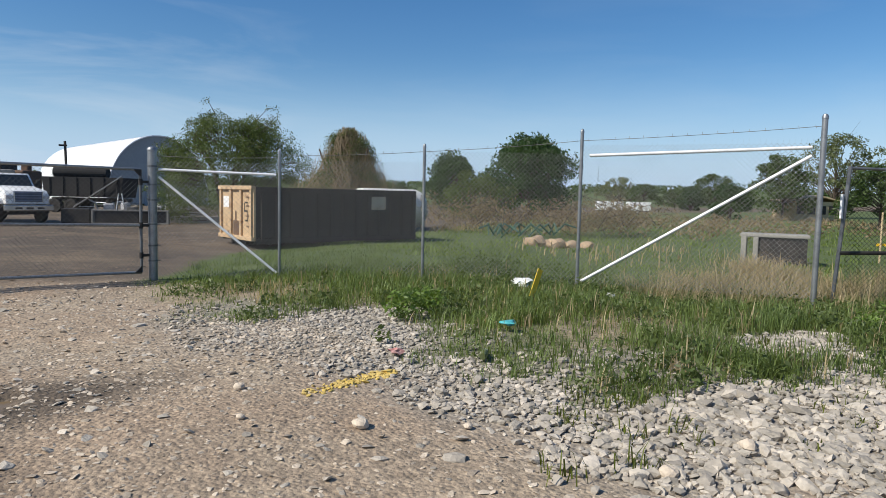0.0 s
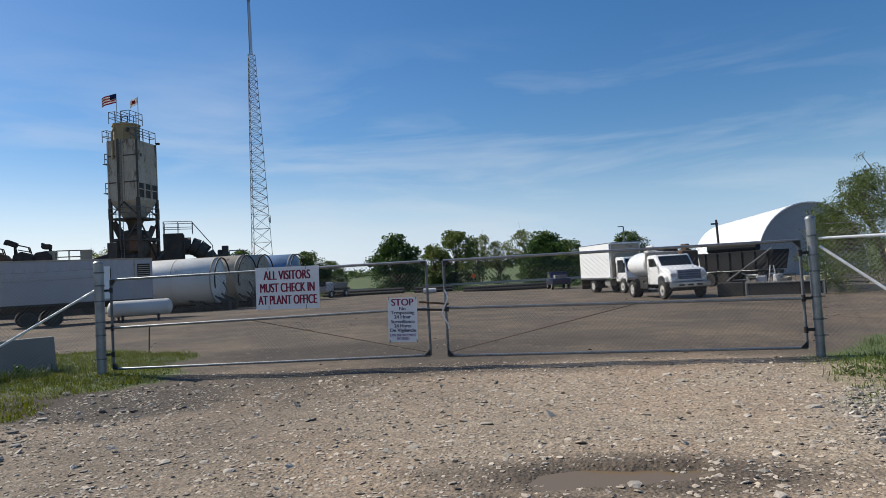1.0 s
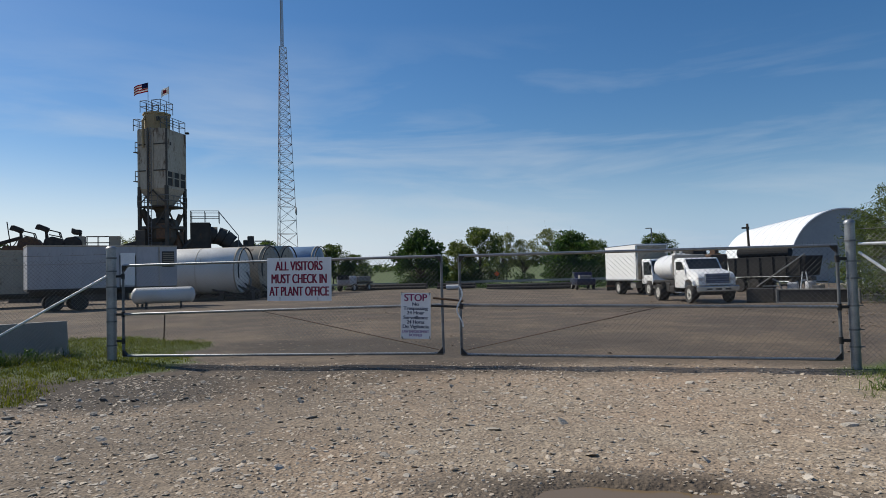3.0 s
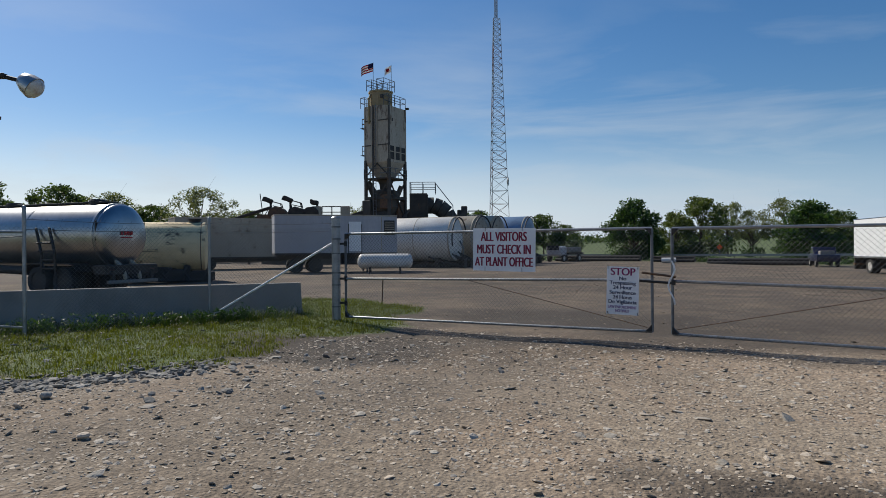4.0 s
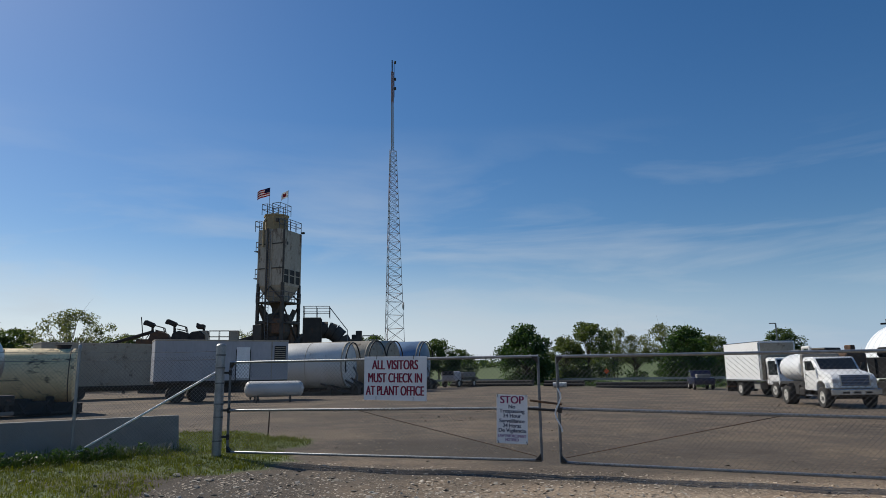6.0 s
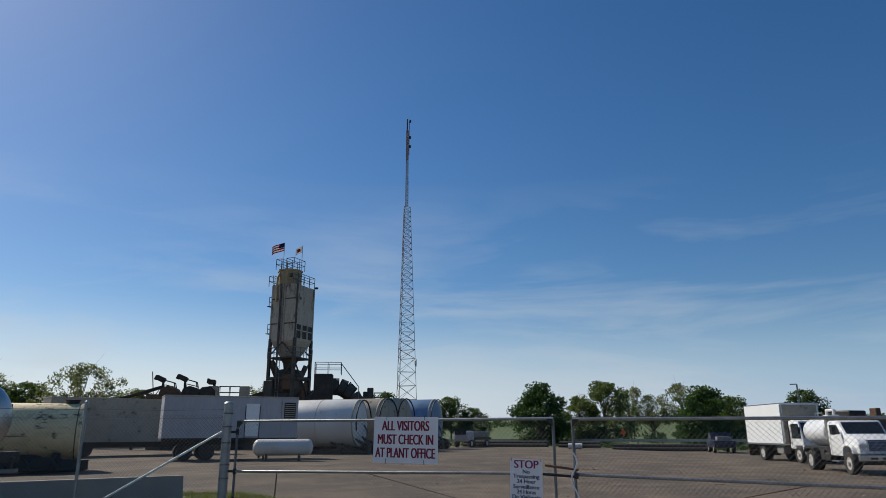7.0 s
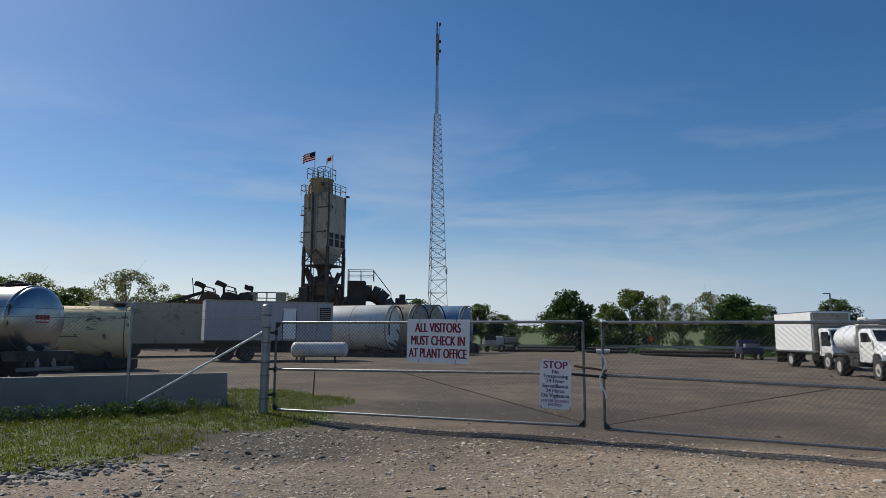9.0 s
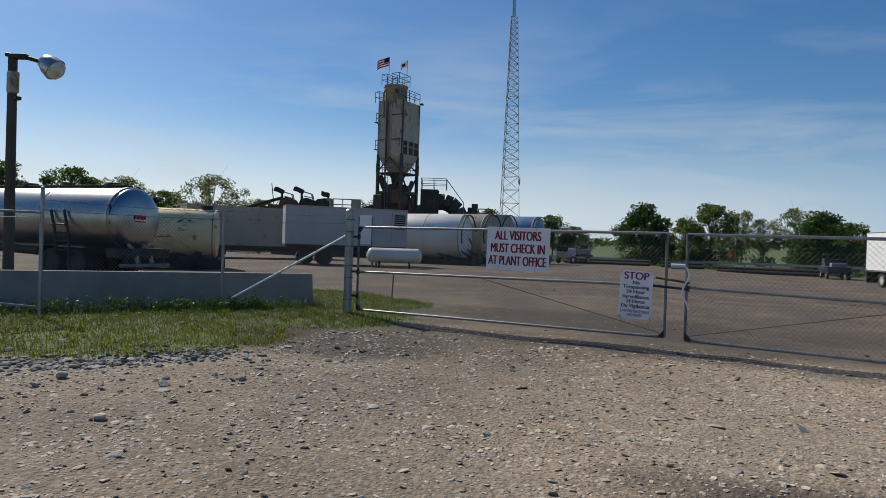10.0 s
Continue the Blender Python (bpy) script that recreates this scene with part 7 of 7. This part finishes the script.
raw("dry_leaves", v, f, VINE_BROWN, vt, "dead brown leaves caught in the vines")
tree("round_tree", at(49.2, 29.8), "dense dark green round tree in the field", 7.4, 8.2, LEAF_DARK, 6, 120, 190, 0.15, 0.2, 0.10, 0.25, 1, 1.45)
tree("bush", at(41.2, 29.2), "olive bush at the foot of the round tree", 4.0, 5.6, LEAF_OLIVE, 7, 30, 130, 0.14, 0.15, 0.05, 0.12, 3, 1.1, category="bush", group="bushes")
tree("field_tree", at(58.0, 50.6), "mid-green tree standing in the field", 6.9, 6.6, LEAF_DARK, 8, 60, 150, 0.2, 0.2, 0.08, 0.2, 1, 1.3)
PROTO = [tree("far_tree", at(-88.0, 39.0), "dark green tree along the far field edge", 11.2, 10.0, LEAF, 11, 52, 150, 0.24, 0.25, 0.1, 0.2, 1, 1.5),
         tree("far_tree", at(-68.5, 47.1), "pale thin-leaved tree along the far field edge", 10.0, 11.0, LEAF_GREY, 12, 60, 100, 0.16, 0.2, 0.25, 0.18, 3, 1.0, twigs=2),
         tree("far_tree", at(-20.8, 76.0), "dense dark green tree at the yard's far edge", 7.7, 7.0, LEAF_DARK, 13, 56, 150, 0.22, 0.15, 0.06, 0.2, 2, 1.3),
         tree("far_tree", at(-13.6, 83.8), "olive tree at the yard's far edge", 8.6, 8.4, LEAF_OLIVE, 14, 46, 130, 0.2, 0.2, 0.1, 0.18, 2, 1.1)]


def put(i, x, y, s=1.0, sz=1.0, rz=0.0, label=""):
    return tagged(copy_thing(PROTO[i], pose(x, y, gz(x, y), 0, 0, rz) @ Matrix.Diagonal((s, s, s * sz, 1))), label)


for i, x, y, s, sz, rz in ((0, -78.3, 47.4, 0.85, 0.9, 60), (0, -94.0, 33.0, 1.0, 0.95, 120), (1, -85.8, 45.4, 0.95, 0.95, 30), (0, -73.0, 52.0, 0.72, 0.8, 200), (0, -67.2, 53.6, 0.8, 0.85, 10), (2, -82.5, 45.5, 0.95, 0.9, 77),
                           (0, -89.0, 41.0, 0.85, 0.85, 140), (2, -63.5, 58.5, 0.8, 0.9, 15), (1, -99.0, 30.0, 1.0, 0.9, 80), (2, -86.0, 41.5, 1.0, 0.9, 190), (1, -64.1, 76.4, 0.95, 1.0, 70),
                           (0, -44.9, 104.7, 0.75, 0.95, 45), (0, -48.2, 103.5, 0.7, 0.85, 170), (0, -42.0, 108.0, 0.6, 0.9, 20), (0, -49.8, 88.0, 0.72, 1.0, 0), (1, -34.5, 125.0, 0.35, 0.9, 0),
                           (3, -16.8, 83.2, 0.75, 0.95, 30), (1, -13.2, 106.1, 0.62, 1.4, 50), (1, -9.9, 106.5, 0.6, 1.25, 160), (1, -4.5, 107.0, 0.92, 1.0, 210), (1, -1.4, 109.0, 0.8, 0.95, 30), (2, -0.6, 87.2, 1.02, 0.92, 280),
                           (2, -3.4, 88.6, 0.6, 0.8, 35), (0, 2.8, 99.2, 0.65, 0.95, 80), (0, 14.3, 128.8, 0.85, 0.95, 0), (0, 17.5, 131.0, 0.65, 0.8, 90)):
    put(i, x, y, s * (1.12 if x < -80 else 0.98 if x < -50 else 1.05), sz, rz)
for i, x, y, s, sz, rz in ((1, 110.0, 62.4, 0.95, 0.8, 20), (0, 104.1, 53.1, 0.8, 0.65, 140), (0, 109.0, 50.0, 0.7, 0.6, 33), (0, 105.3, 41.1, 0.95, 0.75, 75), (2, 102.0, 43.5, 0.8, 0.8, 12), (2, 108.0, 38.0, 0.75, 0.75, 200),
                           (0, 67.8, 15.1, 0.78, 0.95, 15), (2, 64.5, 18.6, 0.7, 0.8, 55), (1, 83.5, 15.8, 1.15, 1.05, 240), (0, 57.0, 4.0, 0.7, 0.8, 310), (0, 54.0, -1.0, 0.85, 0.9, 0), (2, 45.0, 44.5, 0.5, 1.0, 0), (3, 53.0, 31.5, 0.6, 0.55, 9)):
    put(i, x, y, s * 0.78, sz, rz, "tree standing at the edge of the grass field")

# brush, far hedges
c = np.stack([rng.uniform(22, 33, 90), rng.uniform(6, 13, 90), rng.uniform(0.2, 1.2, 90)], 1)
c = c[np.abs((c[:, 1] - 12.5) + (c[:, 0] - 22.5) * 0.62) < 2.0]
v, f = leaf_cloud(c, np.full(len(c), 0.75), 120, 0.07)
raw("brush_heap", v, f, VINE_BROWN, None, "tangled brown brush in the field", "brush", kind="stuff")
bm = B()
for i in range(240):
    p = Vector(c[i % len(c)]) + Vector(rng.normal(0, 0.5, 3))
    q = p + Vector((rng.normal(0, 0.6), rng.normal(0, 0.6), rng.uniform(0.1, 0.9)))
    tube(bm, p, q, 0.018, 4, 0.006)
solid("brush_sticks", bm, BARK, "bare grey sticks in the brush", "brush", kind="stuff")
c = np.stack([rng.uniform(30, 46, 60), rng.uniform(-3, 14, 60), rng.uniform(0.1, 0.5, 60)], 1)
v, f = leaf_cloud(c, np.full(len(c), 0.8), 80, 0.08, 0.5)
raw("low_scrub", v, f, SCRUB, None, "low pinkish-brown dry scrub", "brush", kind="stuff")
ang = rng.uniform(-1.4, 1.25, 900)
dist = rng.uniform(420, 700, 900)
c = np.stack([3 + dist * np.sin(ang), -11 + dist * np.cos(ang)], 1)
c = np.concatenate([c, (ground_z(c[:, 0], c[:, 1]) + rng.uniform(1, 4, 900))[:, None]], 1)
v, f = leaf_cloud(c, rng.uniform(3, 6, 900), 26, 1.3, 0.45)
raw("far_woods", v, f, LEAF, None, "distant dark woods along the horizon", "woods", kind="stuff")
c = np.stack([rng.uniform(-105, -58, 120), rng.uniform(0, 6, 120), rng.uniform(0.5, 3.2, 120)], 1)
c[:, 1] += 36 + (c[:, 0] + 95) * 0.62
v, f = leaf_cloud(c, rng.uniform(1.0, 1.9, 120), 90, 0.22)
raw("hedge", v, f, LEAF_DARK, None, "dark hedge behind the plant", "hedge", kind="stuff")
c = np.stack([rng.uniform(-34, 14, 150), rng.uniform(68, 73, 150), rng.uniform(-0.4, 0.15, 150)], 1)
v, f = leaf_cloud(c, rng.uniform(0.4, 1.0, 150), 70, 0.14, 0.6)
raw("edge_scrub", v, f, LEAF_DARK, None, "low green scrub at the yard edge", "brush", kind="stuff")

c = np.concatenate([np.stack([rng.uniform(x0, x1, n), rng.uniform(y0 - 1.5, y0, n), rng.uniform(0.2, h, n)], 1) for x0, x1, y0, n, h in ((-23, -18.6, 76, 14, 1.2), (-18, -11.5, 83, 26, 1.8), (-4, 3.5, 86.5, 26, 1.8), (-14, -8, 104, 8, 1.2), (4, 12, 92, 8, 0.8))])
v, f = leaf_cloud(c, rng.uniform(0.7, 1.5, len(c)), 90, 0.17, 0.8)
raw("tree_scrub", v, f, LEAF_DARK, None, "dark undergrowth at the feet of the far trees", "brush", kind="stuff")

# ---- far yard edge ----
for x0, x1, y, h in ((-9.5, 0.5, 64.5, 0.75), (-27.0, -17.0, 66.0, 0.7), (-15.5, -11.0, 65.5, 0.6)):
    flat = thing("pipe_stack", at((x0 + x1) / 2, y, 1.5), "low stack of dark pipes at the yard edge", "pipes", "stacked pipes")
    for k in range(5):
        part("pipe", tube(B(), (-(x1 - x0) / 2 + 0.3 * (k % 2), k * 0.34 - 0.7 if k < 3 else (k - 3) * 0.34 - 0.5, 0.2 if k < 3 else 0.5), ((x1 - x0) / 2, k * 0.34 - 0.7 if k < 3 else (k - 3) * 0.34 - 0.5, 0.2 if k < 3 else 0.5), 0.19, 10), BLACK_IRON, flat)
guard = thing("guard_rail", pose(-12, 80, 0), "long pale road guard rail across the field", "guard rail", kind="structure")
part("beam", box(B(), (0, 0, 0.55), (90, 0.08, 0.3), bevel=0.02), GALV, guard)
for i in range(31):
    part("post", box(B(), (-45 + i * 3, 0.1, 0.25), (0.15, 0.15, 0.7)), WOOD_POLE, guard)
ut = thing("utility_truck", at(-24.9, 62.5, -100), "small white flatbed truck far across the yard", "truck", "parked trucks")
slab("cab", ut, (1.6, 0, 1.22), (1.5, 1.9, 1.1), DIMMED_WHITE, 0.2)
for k in range(5):
    part("rack_post", box(B(), (-2.4 + 0.7 * k, -0.95, 1.45), (0.06, 0.06, 0.9)), BLACK_IRON, ut)
slab("bed", ut, (-1.0, 0, 0.95), (3.4, 2.1, 0.25), BLACK_IRON, 0.03)
slab("load", ut, (-1.0, 0, 1.4), (2.8, 1.8, 0.6), DARK_CONCRETE, 0.08)
slab("window", ut, (2.36, 0, 1.6), (0.03, 1.5, 0.5), GLASS, 0.0)
for x in (1.6, -1.8):
    for s in (-1, 1):
        wheel(ut, x, s * 0.9, 0.42, 0.3)
bc = thing("pickup_truck", at(1.2, 62.0, 100), "dark blue pickup parked by the far scrub", "truck", "parked trucks")
part("body", prism(B(), [(-2.6, 0.5), (-2.6, 1.15), (-0.6, 1.2), (-0.3, 1.85), (0.9, 1.85), (1.4, 1.25), (2.6, 1.1), (2.6, 0.5)], -0.95, 0.95, 0.06), BLUE_PAINT, bc, smooth=True)
for s in (-1, 1):
    cab_window(bc, [(-0.4, 1.25), (-0.2, 1.75), (0.8, 1.75), (1.2, 1.25)], s * 0.945)
    for x in (1.7, -1.7):
        wheel(bc, x, s * 0.85, 0.4, 0.25)
slab("pallet_load", bc, (-1.6, 0, 1.3), (1.2, 1.2, 0.4), DARK_CONCRETE, 0.05)
og = thing("warning_sign", at(-8.3, 64.0, 5), "orange warning board on a thin post", "sign")
part("post", tube(B(), (0, 0, 0), (0, 0, 1.9), 0.04, 6), GALV_DARK, og)
part("board", box(B(), (0, -0.05, 1.75), (0.42, 0.03, 0.42), Matrix.Rotation(radians(45), 4, 'Y')), ORANGE, og)
wb = solid("white_drum", tube(B(), (-0.7, 0, 0.3), (0.7, 0, 0.3), 0.28, 14), WHITE_TANK, "small white drum lying at the yard edge", "drum")
wb.matrix_basis = at(-12.6, 60.0, 10)
for x, y, h in ((-30.3, 120.0, 9.0), (-2.0, 130, 7.5), (-19.0, 92.0, 7.0)):
    up = solid("utility_pole", tube(B(), (0, 0, -0.3), (0, 0, h), 0.12, 8, 0.08), WOOD_POLE, "slim dark pole beyond the field edge", "pole", "poles")
    up.matrix_basis = at(x, y)
stk = solid("stake", tube(B(), (0, 0, -0.1), (0.04, 0, 0.72), 0.018, 6), RUSTY, "thin rusty stake standing in the grass", "stake")
stk.matrix_basis = at(-8.0, 4.2)

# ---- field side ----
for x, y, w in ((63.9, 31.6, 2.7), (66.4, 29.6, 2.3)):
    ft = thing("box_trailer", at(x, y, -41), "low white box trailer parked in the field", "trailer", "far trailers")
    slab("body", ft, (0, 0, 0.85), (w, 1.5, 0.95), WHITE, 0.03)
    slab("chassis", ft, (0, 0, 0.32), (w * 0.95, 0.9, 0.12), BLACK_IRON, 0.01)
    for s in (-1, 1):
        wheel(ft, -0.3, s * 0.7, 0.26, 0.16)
sb = solid("white_crate", box(B(), (0, 0, 0.28), (0.9, 0.7, 0.56), bevel=0.03), DIMMED_WHITE, "small white crate far in the field", "crate")
sb.matrix_basis = at(62.1, 33.6, -41)
shed = thing("shed", at(64.0, 55.3, -48), "small faded red-brown field shed", "shed")
slab("wall", shed, (0, 0, 0.75), (3.0, 2.4, 1.5), SHED_RED, 0.02)
part("roof", prism(B(), [(-1.7, 1.45), (0, 2.25), (1.7, 1.45), (1.7, 1.53), (0, 2.35), (-1.7, 1.53)], -1.35, 1.35), ROCK_TAN, shed)
slab("door", shed, (0.2, -1.22, 0.65), (0.8, 0.05, 1.3), BLACK_IRON, 0.0)
house = thing("timber_frame_house", at(71.6, 14.6, -30), "unfinished house of new yellow timber", "house")
slab("wall", house, (0, 0, 0.9), (4.6, 3.2, 1.8), TIMBER, 0.02)
for i in range(4):
    part("opening", box(B(), (-1.75 + i * 1.15, -1.62, 1.0), (0.8, 0.06, 0.8)), BLACK_IRON, house, "dark window opening")
part("roof", prism(B(), [(-2.7, 1.75), (0, 2.3), (2.7, 1.75), (2.7, 1.86), (0, 2.43), (-2.7, 1.86)], -1.9, 1.9), TIMBER, house, "pale timber roof deck")
cul = thing("concrete_culvert", at(21.9, -3.55, 113), "short concrete culvert with a pale top, overgrown", "culvert")
slab("top", cul, (0, 0, 0.80), (1.7, 0.9, 0.09), CONCRETE, 0.02)
slab("end_wall", cul, (0.75, 0, 0.36), (0.14, 0.9, 0.80), CONCRETE, 0.02)
slab("end_wall", cul, (0.45, 0, 0.36), (0.13, 0.9, 0.80), CONCRETE, 0.02)
slab("side", cul, (-0.2, 0, 0.38), (1.2, 0.75, 0.74), BLACK_IRON, 0.02)
for i, (x, y, s) in enumerate(((21.0, 4.3, 0.50), (21.5, 3.8, 0.46), (21.95, 3.45, 0.38), (22.35, 3.1, 0.32), (21.25, 4.0, 0.36))):
    bm = B()
    bmesh.ops.create_icosphere(bm, subdivisions=2, radius=s)
    for v in bm.verts:
        v.co *= 0.85 + 0.4 * noise.noise(v.co * 3 + Vector((i * 5, 0, 0)))
        v.co.z *= 0.6
    ob = solid("boulder", bm, ROCK_TAN, "tan sandstone boulder in the grass", "boulder", "boulders", smooth=True)
    ob.matrix_basis = at(x, y) @ Matrix.Translation((0, 0, s * 0.25))
hs = thing("hose_heap", at(23.6, 7.6, 0), "tangled heap of green plastic hose", "hose")
for i in range(14):
    a = rng.uniform(0, 6.28)
    p = Vector((rng.normal(0, 0.9), rng.normal(0, 0.5), 0.08))
    part("hose", pipe(B(), [p, p + Vector((0.5 * math.cos(a), 0.5 * math.sin(a), 0.5)), p + Vector((1.1 * math.cos(a), 0.9 * math.sin(a), rng.uniform(0.05, 0.5)))], 0.035, 6), GREEN_HOSE, hs)
pan = thing("screen_panel", pose(0, 0, 0), "leaning dark mesh panel fence beside the dry grass", "fence", "boundary fences")
for x, y, z, dx in ((14.0, -7.75, 2.05, 0.10), (15.05, -8.55, 2.0, 0.08), (16.9, -10.5, 2.0, 0.1)):
    part("post", tube(B(), (x, y, -0.1), (x + dx, y - dx, z), 0.03, 8), GALV_DARK, pan)
part("rail", tube(B(), (14.1, -7.85, 2.02), (17.0, -10.6, 1.95), 0.022, 8), GALV_DARK, pan)
part("rail", tube(B(), (14.04, -7.8, 0.75), (16.95, -10.55, 0.85), 0.03, 8), BLACK_IRON, pan)
wire_fabric("mesh_panel", pan, (14.1, -7.85), (16.9, -10.5), 0.1, 1.95, SCREEN_BLACK, 0.07)
part("stake", box(B(), (14.0, -7.80, 1.45), (0.07, 0.03, 0.36), bevel=0.004), SIGN_WHITE, pan, "white paper tag")
tape = thing("barrier_tape", pose(0, 0, 0), "yellow barrier tape strung across the grass", "tape")
for a, b in (((24.0, -5.6, 1.0), (27.0, -9.4, 1.15)), ((24.0, -5.4, 0.45), (27.0, -9.6, 0.5))):
    part("strip", box(B(), tuple((Vector(a) + Vector(b)) / 2), ((Vector(b) - Vector(a)).length, 0.01, 0.07), Matrix.Rotation(math.atan2(b[1] - a[1], b[0] - a[0]), 4, 'Z') @ Matrix.Rotation(-0.03, 4, 'Y')), YELLOW, tape)
for x, y in ((24.0, -5.5), (27.0, -9.5)):
    part("stake", tube(B(), (x, y, -0.1), (x, y, 1.3), 0.025, 6), TIMBER, tape)

# ---- litter ----
yf = thing("marker_flag", at(9.66, -5.60), "small yellow marker flag leaning in the weeds", "flag")
part("wire", tube(B(), (0, 0, 0), (0.05, -0.03, 0.42), 0.004, 5), GALV, yf)
part("cloth", prism(B(), [(-0.09, 0.10), (0.0, 0.08), (0.16, 0.42), (0.07, 0.46)], -0.03, -0.02), YELLOW, yf)


def crumple(name, x, y, s, material, label, z=0.08, squash=0.5):
    bm = B()
    bmesh.ops.create_icosphere(bm, subdivisions=2, radius=s)
    for v in bm.verts:
        v.co *= 0.7 + 0.7 * noise.noise(v.co * (2.2 / s) + Vector((x, y, 0)))
        v.co.z *= squash
    ob = solid(name, bm, material, label, "litter", "litter")
    ob.matrix_basis = at(x, y, x * 50) @ Matrix.Translation((0, 0, z))
    return ob


crumple("plastic_bag", 10.86, -4.30, 0.24, PLASTIC_WHITE, "crumpled white plastic bag caught under the fence", 0.09, 0.4)
crumple("wrapper", 8.0, -6.75, 0.10, TEAL, "teal and white wrapper in the weeds", 0.1, 0.4)
crumple("wrapper", 6.55, -6.75, 0.09, RED_SCRAP, "faded red wrapper on the gravel", 0.05, 0.4)
crumple("wrapper", 11.4, -5.6, 0.09, PLASTIC_WHITE, "white scrap in the grass", 0.12, 0.5)
bt = thing("plastic_bottle", at(7.05, -7.35, 40), "clear green plastic bottle among the weeds", "bottle", "litter")
part("body", lathe(B(), [(0.03, 0.0), (0.034, 0.02), (0.034, 0.15), (0.014, 0.2), (0.014, 0.22)], 14, Matrix.Translation((0, 0, 0.06)) @ LIE), LEAF_GREY, bt, smooth=True)
part("cap", lathe(B(), [(0.017, 0.22), (0.017, 0.24)], 10, Matrix.Translation((0, 0, 0.06)) @ LIE), SIGN_WHITE, bt)
